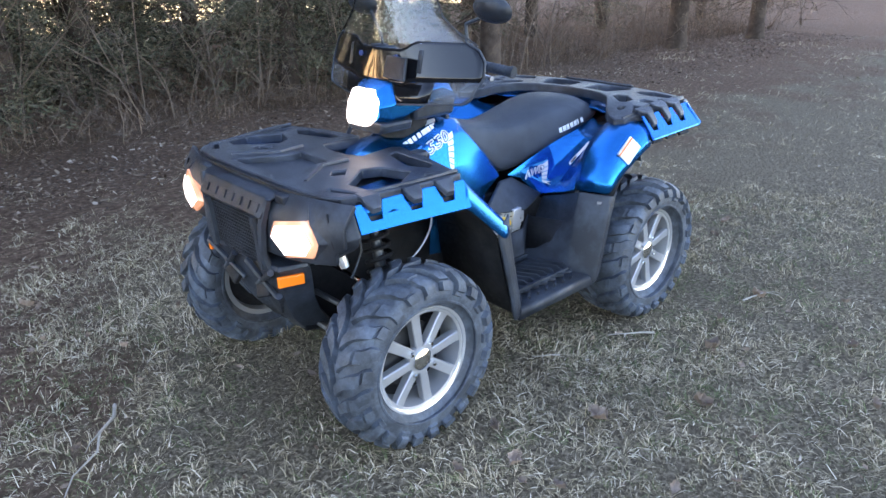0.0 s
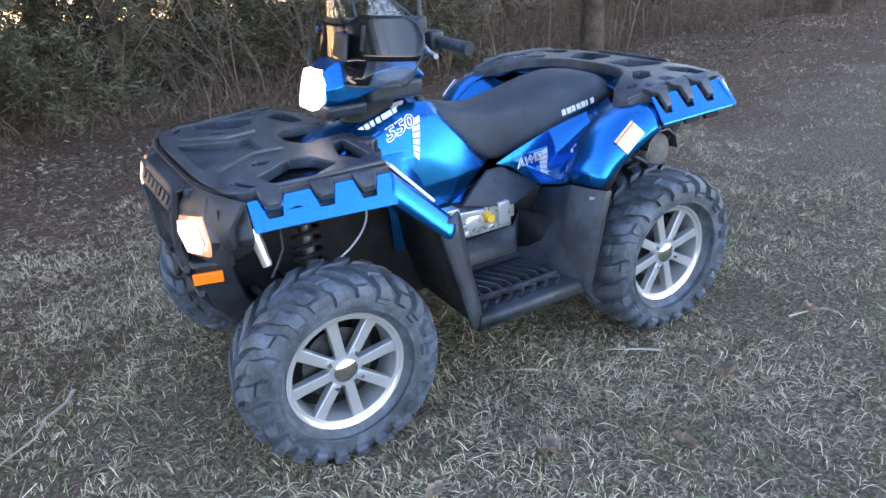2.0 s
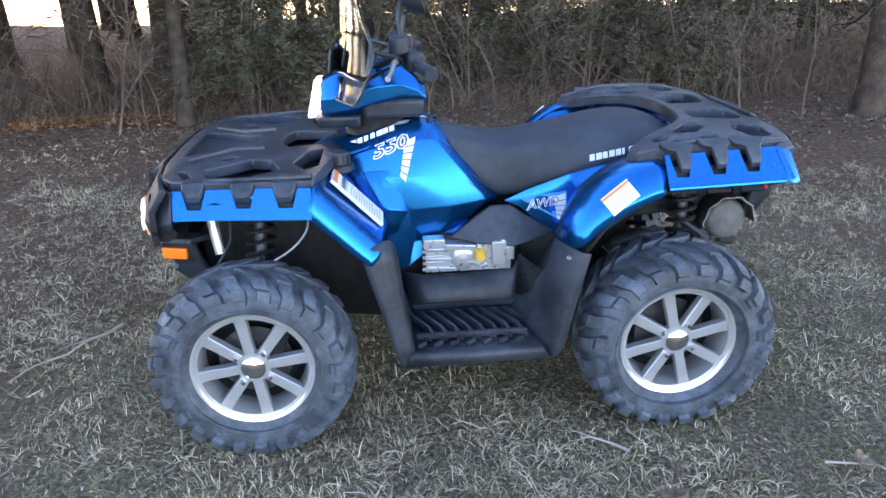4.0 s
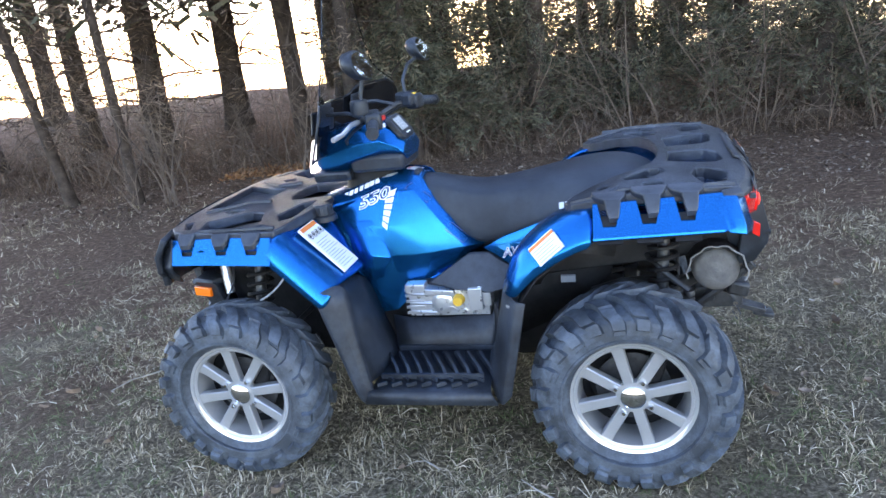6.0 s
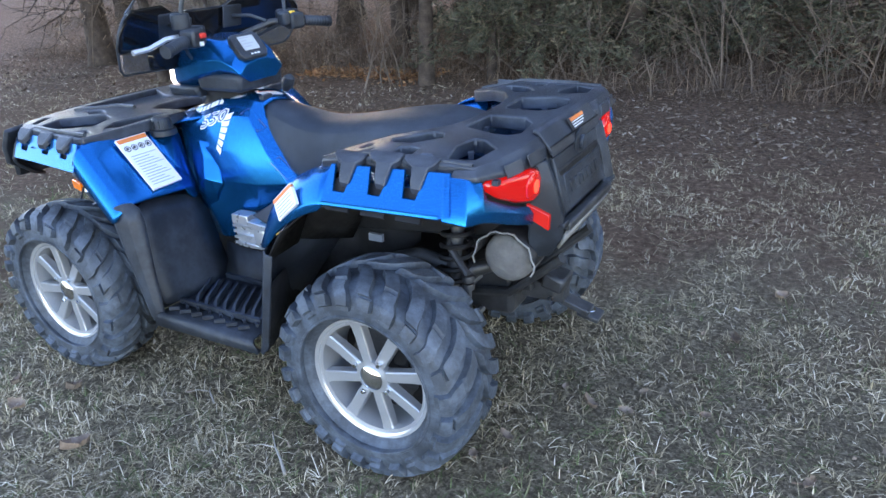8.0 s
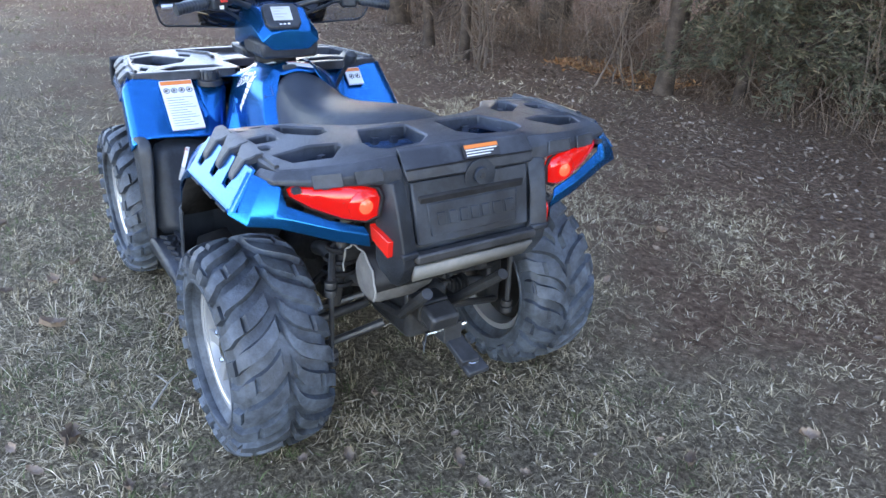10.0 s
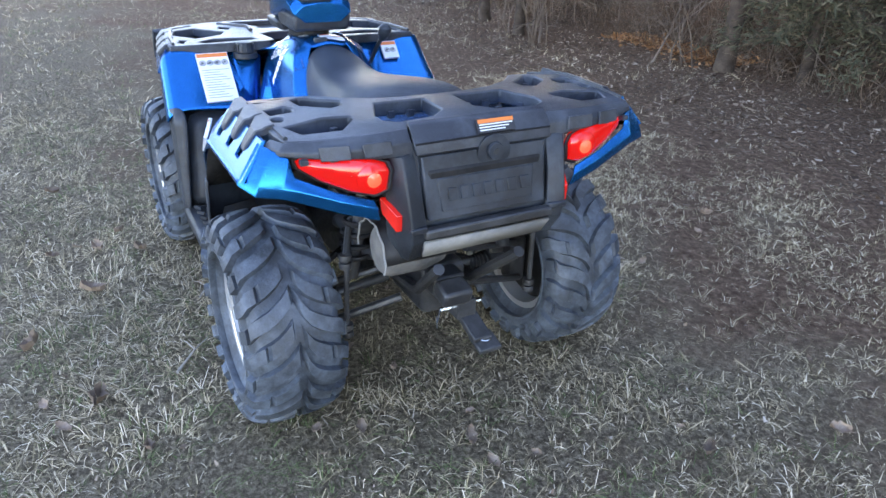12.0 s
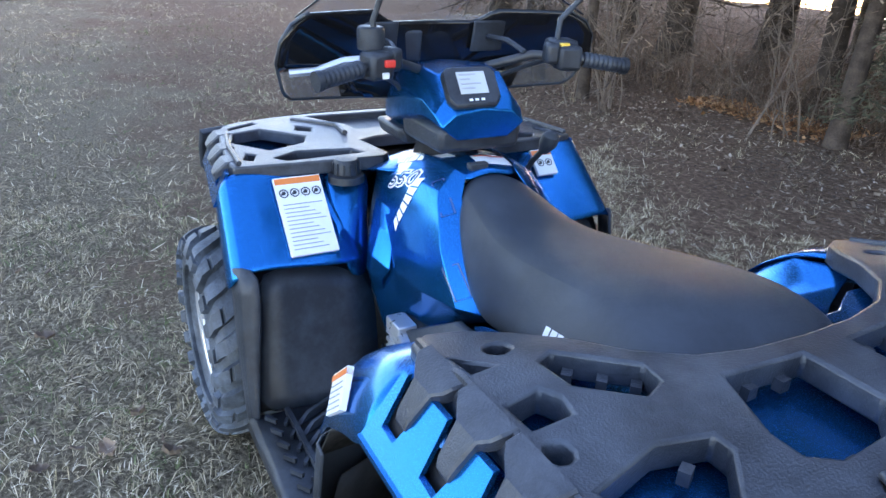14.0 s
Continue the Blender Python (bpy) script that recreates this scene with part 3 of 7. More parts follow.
CEDAR = island_mat("cedar_needles", [(0.0, (0.042, 0.041, 0.025)), (0.4, (0.080, 0.078, 0.046)), (0.72, (0.120, 0.112, 0.068)), (1.0, (0.19, 0.145, 0.092))], rough=0.7)
DEAD = island_mat("dead_needles", [(0.0, (0.062, 0.040, 0.026)), (0.6, (0.155, 0.103, 0.066)), (1.0, (0.30, 0.21, 0.143))])


def twiggy(bm, p, d, length, r, depth, wander=0.25, seg=4):
    """A crooked branch that forks."""
    pts, rs = [Vector(p)], [r]
    d = Vector(d).normalized()
    n = 4
    for i in range(n):
        d = (d + Vector((random.gauss(0, wander), random.gauss(0, wander), random.gauss(0, wander * 0.6)))).normalized()
        pts.append(pts[-1] + d * length / n)
        rs.append(r * (1 - 0.8 * (i + 1) / n))
        if depth and random.random() < 0.8:
            s = (d + Vector((random.gauss(0, 0.7), random.gauss(0, 0.7), random.gauss(0, 0.45)))).normalized()
            twiggy(bm, pts[-1], s, length * random.uniform(0.35, 0.6), rs[-1] * 0.8 + 0.0008, depth - 1, wander, 3)
    tube(bm, pts, rs, seg, cap=False)


def trunk_bm(h, r, lean, bare_from=0.2, limbs=26, reach=1.6):
    bm = bmesh.new()
    pts = [Vector((lean[0] * k * h + 0.04 * math.sin(k * 7 + h), lean[1] * k * h + 0.04 * math.cos(k * 5), h * k)) for k in (0, 0.03, 0.1, 0.2, 0.35, 0.55, 0.8, 1.0)]
    tube(bm, [pts[0] - Vector((0, 0, 0.15))] + pts, [r * 1.7, r * 1.45, r * 1.15, r, r * 0.95, r * 0.85, r * 0.65, r * 0.4, r * 0.08], 12)
    for _ in range(limbs):
        k = random.uniform(bare_from, 0.6)
        i = max(j for j in range(8) if (0, 0.03, 0.1, 0.2, 0.35, 0.55, 0.8, 1.0)[j] <= k)
        a = random.uniform(0, 6.28)
        p = Vector((lean[0] * k * h, lean[1] * k * h, h * k))
        twiggy(bm, p, (math.cos(a), math.sin(a), random.uniform(-0.25, 0.35)), reach * random.uniform(0.5, 1.2), r * 0.13, 2)
    return bm


def crown(name, branches, per, needle, material, seed, parent, width=0.010, spread=0.10):
    """Feathery sprays of needles along drooping branches given as (start, direction, length)."""
    g = np.random.default_rng(seed)
    P, D = [], []
    for p, d, ln in branches:
        u = g.uniform(0.12, 1.0, per)
        c = np.array(p) + np.outer(u * ln, d) + np.outer(u * u * ln * -0.16, [0, 0, 1])
        off = g.normal(0, spread, (per, 3)) * (0.35 + 0.9 * (1 - u))[:, None] * min(1.4, ln)
        P.append(c + off)
        D.append(np.array(d) * 0.7 + g.normal(0, 0.55, (per, 3)) + np.array([0, 0, 0.1]))
    P, D = np.concatenate(P), np.concatenate(D)
    n = len(P)
    S = np.cross(D, g.normal(0, 1, (n, 3)))
    S /= np.linalg.norm(S, axis=1)[:, None] + 1e-9
    ob = blade_mesh(name, P, D, S, needle * g.uniform(0.6, 1.5, n), width * g.uniform(0.6, 1.5, n), material, bend=0.25, tip=0.35, plain=True)
    ob.parent = parent
    return ob


def cedar(x, y, h, r, seed, low=0.15, reach=1.5, count=75, per=170, label="dark green cedar with low feathery branches", spray=0.055):
    random.seed(seed)
    t = tagged(new("cedar_tree"), label, "tree", group="trees along the edge of the woods")
    t.matrix_basis = pose(x, y, ground_z(x, y) - 0.02, 0, 0, random.uniform(0, 360))
    bm = bmesh.new()
    tube(bm, [(0, 0, -0.15), (0, 0, 0.1), (0.02, 0.02, h * 0.4), (0, 0, h)], [r * 1.5, r * 1.1, r * 0.8, 0.01], 10)
    br = []
    for i in range(count):
        k = random.random() ** 1.5
        z = low + (h - low) * k
        ln = reach * (1 - 0.75 * k) * random.uniform(0.55, 1.15)
        a = random.uniform(0, 6.28)
        d = Vector((math.cos(a), math.sin(a), random.uniform(-0.25, 0.35))).normalized()
        br.append(((0, 0, z), tuple(d), ln))
        if i % 2 == 0:
            twiggy(bm, (0, 0, z), d, ln * 0.95, 0.012, 1, 0.12, 4)
    o = link_mesh("trunk", bm, BARK)
    o.parent = t
    crown("crown", br, per, spray, CEDAR, seed, t, spray * spray * 2.9, 0.10 * spray / 0.055)
    return t


def bare_tree(x, y, h, r, seed, lean=(0, 0), limbs=26, reach=1.6, dead=0, label="tall bare trunk with dead side branches"):
    random.seed(seed)
    t = tagged(new("woodland_tree"), label, "tree", group="trees along the edge of the woods")
    t.matrix_basis = pose(x, y, ground_z(x, y) - 0.02)
    o = link_mesh("trunk", trunk_bm(h, r, lean, 0.08, limbs, reach), BARK)
    o.parent = t
    br = []
    # crown above the view, added thicker at x > 2.5 to block the sun
    for i in range(90 if x > 2.5 else 44):
        k = random.uniform(0.27, 1.0)
        a = random.uniform(0, 6.28)
        br.append(((lean[0] * k * h, lean[1] * k * h, h * k), (math.cos(a) * 0.95, math.sin(a) * 0.95, random.uniform(-0.15, 0.35)), 2.3 * (1.15 - k)))
    crown("crown", br, 75, 0.16, CEDAR, seed + 500, t, 0.045, 0.26)
    if dead:
        br = []
        for i in range(dead):
            k = random.uniform(0.08, 0.4)
            a = random.uniform(0, 6.28)
            br.append(((0, 0, h * k), (math.cos(a), math.sin(a), random.uniform(-0.4, 0.1)), random.uniform(0.5, 1.3)))
        crown("dead_sprays", br, 60, 0.065, DEAD, seed + 900, t, 0.009, 0.14)
    return t


# trunks seen against the bright sky
for i, (x, y, d, lean) in enumerate([(8.0, -4.7, 0.30, (0.06, -0.03)), (9.2, -6.1, 0.27, (0.07, -0.04)), (6.05, -4.0, 0.11, (0.12, 0.03)), (8.3, -7.2, 0.30, (0, 0)), (5.05, -3.85, 0.10, (0.02, 0)),
                                      (6.6, -6.6, 0.38, (-0.03, 0)), (5.9, -7.7, 0.36, (0, 0)), (4.8, -9.4, 0.28, (0, 0)), (4.2, -9.6, 0.38, (0.02, 0)), (4.0, -10.7, 0.40, (0, 0)), (3.2, -10.4, 0.34, (0, 0)),
                                      (2.83, -4.68, 0.14, (-0.01, 0)), (3.6, -7.1, 0.26, (0, 0)), (3.0, -8.2, 0.30, (0, 0)), (10.8, -9.3, 0.34, (0, 0)), (12.6, -8.0, 0.32, (0, 0)),
                                      (-3.58, -3.85, 0.22, (0.02, 0)), (-5.6, -6.0, 0.20, (0, 0)), (-9.1, -4.6, 0.30, (0, 0)), (-11.5, -4.3, 0.26, (0, 0)), (1.4, -8.3, 0.34, (0, 0)), (-0.6, -8.8, 0.32, (0, 0)), (-2.6, -8.0, 0.34, (0, 0)), (-4.6, -8.4, 0.3, (0, 0)), (-7.0, -7.6, 0.3, (0, 0))]):
    bare_tree(x, y, 8.5 + (i * 37 % 20) / 10, d / 2, 100 + i, lean, limbs=46 if x > 3 else 26, dead=36 if x > 2.5 else 24)

for i, (x, y, h, reach, low) in enumerate([(2.05, -5.75, 6.0, 1.5, 0.25), (1.0, -5.9, 6.5, 1.5, 0.1), (0.0, -6.7, 6.0, 1.6, 0.2), (-1.3, -6.7, 6.5, 1.7, 0.2), (-1.9, -5.5, 5.5, 1.35, 0.45), (3.7, -8.6, 7.0, 2.0, 2.1),
                                            (0.6, -8.6, 7.0, 2.0, 0.2), (-1.4, -9.2, 7.0, 2.0, 0.2), (-3.6, -7.2, 6.0, 1.7, 0.3), (-5.6, -8.2, 6.5, 1.9, 0.2), (-7.6, -6.6, 6.0, 1.7, 0.3), (-10.0, -6.8, 6.5, 1.9, 0.2), (2.2, -10.2, 7.0, 2.2, 0.3), (-13.5, -6.5, 7, 2.2, 0.2)]):
    cedar(x, y, h, 0.09 + 0.02 * (i % 3), 40 + i, low, reach, 110 if i < 5 else 64, 250 if i < 5 else 120)
for i, (x, y) in enumerate([(2.7, -7.5), (1.5, -7.2), (0.3, -7.9), (-1.1, -7.8), (-3.0, -6.9), (-4.6, -6.8)]):
    cedar(x, y, 5.5, 0.08, 720 + i, 1.9 if x > 2 else 0.5, 1.9, 70, 120, "shaggy cedar with brown inner branches", 0.085)
# added tall cedars: their unseen crowns shut out the low sun
for i, (x, y) in enumerate([(4.3, -6.5), (5.2, -8.4), (3.5, -8.9), (5.4, -10.4), (3.0, -6.9)]):
    cedar(x, y, 8.5, 0.12, 640 + i, 2.3, 2.1, 100, 200, "added tall cedar with a bare lower trunk, its unseen crown blocks the sun")
cedar(2.25, -5.0, 5.0, 0.05, 905, 0.45, 0.85, 95, 190, "feathery cedar with low sprays")
# a low juniper bough at the edge
cedar(-2.6, -5.35, 1.1, 0.04, 77, 0.1, 0.8, 26, 120, "small green juniper bush")

# thin saplings and brush along the edge
random.seed(21)
for i in range(110):
    x = random.uniform(-15, 8.5)
    y = -4.35 - abs(random.gauss(0, 0.9)) - (0.6 if -1 < x < 2.6 else 0)
    bm = bmesh.new()
    for _ in range(random.choice((1, 1, 2, 3))):
        twiggy(bm, (random.gauss(0, 0.05), random.gauss(0, 0.05), -0.05), (random.gauss(0, 0.32), random.gauss(0, 0.32), 1), random.uniform(1.0, 3.0), random.uniform(0.004, 0.010), 2, 0.16, 5)
    ob = tagged(link_mesh("bare_sapling", bm, TWIG), "thin leafless sapling at the edge of the woods", "sapling", group="saplings along the edge of the woods")
    ob.matrix_basis = pose(x, y, ground_z(x, y))
for x, y, h in ((4.5, -3.65, 1.9), (4.42, -3.6, 1.5), (4.6, -3.7, 1.2), (3.3, -4.14, 1.6), (-2.9, -3.72, 1.7), (-4.15, -3.92, 2.6), (-2.55, -3.9, 1.4), (3.2, -4.3, 1.1), (0.4, -4.6, 0.6), (4.75, -3.5, 0.9)):
    bm = bmesh.new()
    for _ in range(3 if x > 4 else 1):
        twiggy(bm, (random.gauss(0, 0.05), random.gauss(0, 0.05), -0.05), (random.gauss(0, 0.22), random.gauss(0, 0.22), 1), h * random.uniform(0.7, 1.1), random.uniform(0.008, 0.013), 2, 0.15, 5)
    ob = tagged(link_mesh("bare_sapling", bm, TWIG), "pale leafless sapling standing before the woods", "sapling", group="saplings along the edge of the woods")
    ob.matrix_basis = pose(x, y, ground_z(x, y))
bm = bmesh.new()
for i in range(560):
    x = random.uniform(-15, 10)
    y = -4.9 - abs(random.gauss(0, 1.3))
    twiggy(bm, (x, y, ground_z(x, y) - 0.03), (random.gauss(0, 0.9), random.gauss(0, 0.9), 0.8), random.uniform(0.4, 1.5), random.uniform(0.003, 0.008), 2, 0.3, 3)
tagged(link_mesh("undergrowth", bm, TWIG, smooth=False), "tangle of bare brown stems below the trees", "undergrowth", kind="stuff")
n = 60000
x, y = rng.uniform(-13.5, 10, n), -4.7 - np.abs(rng.normal(0, 1.6, n))
a, tl = rng.uniform(0, 6.28, n), np.abs(rng.normal(1.05, 0.5, n))
D = np.stack([np.sin(tl) * np.cos(a), np.sin(tl) * np.sin(a), np.cos(tl)], 1)
S = np.stack([-np.sin(a), np.cos(a), rng.normal(0, 0.2, n)], 1)
tagged(blade_mesh("undergrowth", np.stack([x, y, z_of(x, y) - 0.01], 1), D, S, rng.uniform(0.08, 0.42, n), rng.uniform(0.003, 0.007, n), DEAD, bend=0.6, plain=True), "dry weeds and stalks below the trees", "undergrowth", kind="stuff")

# pale gravel road across the field
ROAD = mat("pale_gravel", (0.125, 0.122, 0.118), (0.18, 0.175, 0.165), rough=0.9, scale=0.4, fine=12, spec=0.2)
near = [(14.9, 14), (15.0, 4), (15.3, 1.4), (15.8, 0.4), (16.5, -0.7), (18.2, -2.2), (21, -4.3), (27, -7)]
far = [(24, 16), (23.5, 5), (23.5, 1.4), (24.5, 0), (26, -1.9), (28.5, -4.2), (31.5, -6.7), (38, -9)]
rows = []
for k in range(9):
    f = k / 8
    rows.append([(a[0] + (b[0] - a[0]) * f, a[1] + (b[1] - a[1]) * f, ground_z(a[0] + (b[0] - a[0]) * f, a[1] + (b[1] - a[1]) * f) + 0.06) for a, b in zip(near, far)])
road = tagged(link_mesh("road", quad_grid(rows), ROAD), "wide pale gravel road across the field", "road", kind="structure")

# ---- the all-terrain vehicle ----
atv = tagged(new("all_terrain_vehicle"), "metallic blue all-terrain vehicle with black racks and lit lamps", "ATV")


def tyre_mesh(width, radius, rim_r, lip, pitches):
    """One moulded tyre, centred on its axle along y: sidewalls and a tread of curved lugs, each side half a pitch apart."""
    bm = bmesh.new()
    w = width / 2
    # across one half: tread middle, shoulder, sidewall, bead
    half = [(radius - 0.018, 0), (radius - 0.019, w * 0.4), (radius - 0.027, w * 0.78), (radius - 0.045, w * 0.93), (radius - 0.082, w)]
    def spot(a, s, h):
        side = -1 if s < 0 else 1
        k = min(abs(s), 0.999) * (len(half) - 1)
        i = int(k)
        f = k - i
        (r0, y0), (r1, y1) = half[i], half[i + 1]
        r, y = r0 + (r1 - r0) * f, y0 + (y1 - y0) * f
        n = Vector((y1 - y0, r0 - r1)).normalized()
        r, y = r + n.x * h, y + n.y * h
        return Vector((r * math.cos(a), side * y, r * math.sin(a)))
    # a lug bends as it runs outwards: steep near the middle, square to the shoulder at the end
    bend = lambda s: 0.30 * math.sin(min(1.0, s / 0.75) * math.pi / 2) + 0.02 * math.sin(s * 9)
    across = [0.0, 0.05, 0.08, 0.16, 0.26, 0.34, 0.37, 0.42, 0.45, 0.55, 0.64, 0.67, 0.71, 0.74, 0.82, 0.88, 0.91, 0.96, 0.985, 0.999]
    steps = [0.0, 0.05, 0.22, 0.42, 0.56, 0.61, 0.80]
    def height(k, u, s):
        start, end = (0.08, 0.985) if k % 2 else (0.02, 0.90)
        if not 0.04 < u < 0.58 or s < start or s > end:
            return 0.0
        gap = (0.38, 0.44) if k % 2 else (0.65, 0.73)
        if gap[0] < s < gap[1]:
            return 0.008
        return 0.019 if s < 0.9 else 0.009
    rows = []
    for side in (1, -1):
        for q in (across if side > 0 else across[1:]):
            ring = []
            for k in range(pitches):
                for u in steps:
                    a = 2 * math.pi * (k + u) / pitches + bend(q) + (0 if side > 0 else math.pi / pitches * min(1, q / 0.1))
                    ring.append(spot(a, side * q, height(k, u, q)))
            rows.append((side * q, ring))
    def wall(side):
        out = []
        for r, y in ((radius - 0.098, w * 0.995), (radius - 0.100, w * 1.02), (radius - 0.106, w * 1.02), (radius - 0.108, w * 0.985), (rim_r + 0.028, (w * 0.97 + lip) / 2 + 0.004), (rim_r + 0.010, lip + 0.006), (rim_r + 0.002, lip - 0.002), (rim_r - 0.006, lip - 0.012)):
            ring = []
            for k in range(pitches):
                for u in steps:
                    a = 2 * math.pi * (k + u) / pitches + bend(0.999) + (0 if side > 0 else math.pi / pitches)
                    ring.append(Vector((r * math.cos(a), side * y, r * math.sin(a))))
            out.append(ring)
        return out
    rows.sort(key=lambda r: r[0])
    quad_grid(wall(-1)[::-1] + [r for _, r in rows] + wall(1), bm, closed=True)
    return bm


def wheel(x, side, width, y_mid, spin):
    """One wheel: alloy rim with eight flat spokes, tyre, cap, nuts and brake disc."""
    R, RR = 0.318, 0.186
    out = (0.556 if side > 0 else 0.585) - y_mid                      # the cap's face, from the wheel's middle
    lip = out + 0.002
    bm = bmesh.new()
    revolve(bm, [(RR, lip), (RR + 0.004, lip - 0.012), (RR - 0.010, lip - 0.03), (RR - 0.02, 0), (RR - 0.006, -lip + 0.02), (RR + 0.004, -lip),
                 (RR - 0.016, -lip), (RR - 0.030, 0), (RR - 0.024, lip - 0.04), (RR - 0.018, lip - 0.006)], seg=64, closed=True)
    rim = part("wheel", bm, ALLOY, atv, "grey alloy wheel with eight straight spokes")
    bm = bmesh.new()
    revolve(bm, [(RR - 0.001, lip + 0.002), (RR + 0.004, lip + 0.004), (RR + 0.006, lip - 0.006), (RR - 0.008, lip - 0.012), (RR - 0.010, lip - 0.005), (RR - 0.006, lip + 0.000)], seg=64, closed=True)
    part("rim_edge", bm, BRIGHT, rim, "bright machined rim edge")
    for k in range(8):
        bm = bmesh.new()
        a = 2 * math.pi * k / 8
        u, t = Vector((math.cos(a), 0, math.sin(a))), Vector((-math.sin(a), 0, math.cos(a)))
        rows = []
        for r, hw, y, d in ((0.040, 0.0155, out - 0.010, 0.03), (0.075, 0.0165, out - 0.008, 0.03), (0.13, 0.0175, out - 0.009, 0.028), (0.158, 0.0185, out - 0.008, 0.026), (RR - 0.013, 0.021, out - 0.005, 0.022)):
            c = u * r
            rows.append([c + t * hw + Vector((0, y - d, 0)), c + t * hw + Vector((0, y - 0.003, 0)), c + t * (hw - 0.003) + Vector((0, y, 0)),
                         c - t * (hw - 0.003) + Vector((0, y, 0)), c - t * hw + Vector((0, y - 0.003, 0)), c - t * hw + Vector((0, y - d, 0))])
        quad_grid(rows, bm, closed=True, cap=True)
        part("spoke", bm, ALLOY, rim)
    bm = disc(bmesh.new(), (0, out - 0.036, 0), 0.054, 0.027, seg=32)
    part("hub", bm, ALLOY, rim)
    bm = disc(bmesh.new(), (0, out - 0.010, 0), 0.038, 0.010, seg=32, dome=0.009)
    part("hub_cap", bm, CHROME, rim, "domed chrome hub cap")
    bm = bmesh.new()
    for q in (45, -45):
        box(bm, (0, out + 0.004, 0), (0.006, 0.003, 0.034), rot(y=q))
    part("cap_emblem", bm, INK, rim)
    for k in range(4):
        a = math.pi / 2 * k + math.pi / 8 * 2
        bm = revolve(bmesh.new(), [(0.0005, 0.010), (0.006, 0.010), (0.008, 0.006), (0.009, -0.010)], (0.060 * math.cos(a), out - 0.006, 0.060 * math.sin(a)), seg=6)
        part("lug_nut", bm, CHROME, rim)
    bm = disc(bmesh.new(), (0, 0.0, 0), 0.115, 0.006, seg=32)
    for k in range(16):
        a = 2 * math.pi * k / 16
        disc(bm, (0.095 * math.cos(a), 0.0055, 0.095 * math.sin(a)), 0.006, 0.001, 1, 8)
    part("brake_disc", bm, STEEL, rim)
    bm = box(bmesh.new(), (-0.085, 0.0, 0.045), (0.05, 0.05, 0.10), rot(y=-30))
    part("brake_caliper", bm, DARK, rim, bevel=0.008)
    bm = revolve(bmesh.new(), [(0.0005, -0.05), (0.14, -0.05), (RR - 0.02, -0.02), (RR - 0.02, -0.03), (0.13, -0.06), (0.0005, -0.06)], seg=32)
    part("wheel_back", bm, DARK, rim)
    part("tyre", tyre_mesh(width, R, RR, lip, 24), RUBBER, rim, "dusty knobbly black off-road tyre")
    rim.matrix_basis = pose(x, side * y_mid, 0.298, 0, spin, 0) @ (pose(0, 0, 0, 0, 0, 180) if side < 0 else Matrix.Identity(4))
    return rim


wheel(1.346, 1, 0.205, 0.488, 8)
wheel(1.346, -1, 0.205, 0.518, 31)
wheel(0.0, 1, 0.262, 0.470, 14)
wheel(0.0, -1, 0.262, 0.500, 50)


# painted body
widen = 0.038
def notched(top, bottom, x0, x1, notches, cut, half_top, half_low):
    """Outline in x, z of a fender band from x0 back to x1 with slots in its upper edge."""
    pts = [(x0, bottom(x0)), (x0, top(x0))]
    for c in notches:
        pts += [(c + half_top, top(c + half_top)), (c + half_low, top(c) - cut), (c - half_low, top(c) - cut), (c - half_top, top(c - half_top))]
    pts += [(x1, top(x1)), (x1, bottom(x1))]
    n = 8
    pts += [(x1 + (x0 - x1) * i / n, bottom(x1 + (x0 - x1) * i / n)) for i in range(1, n)]
    return pts


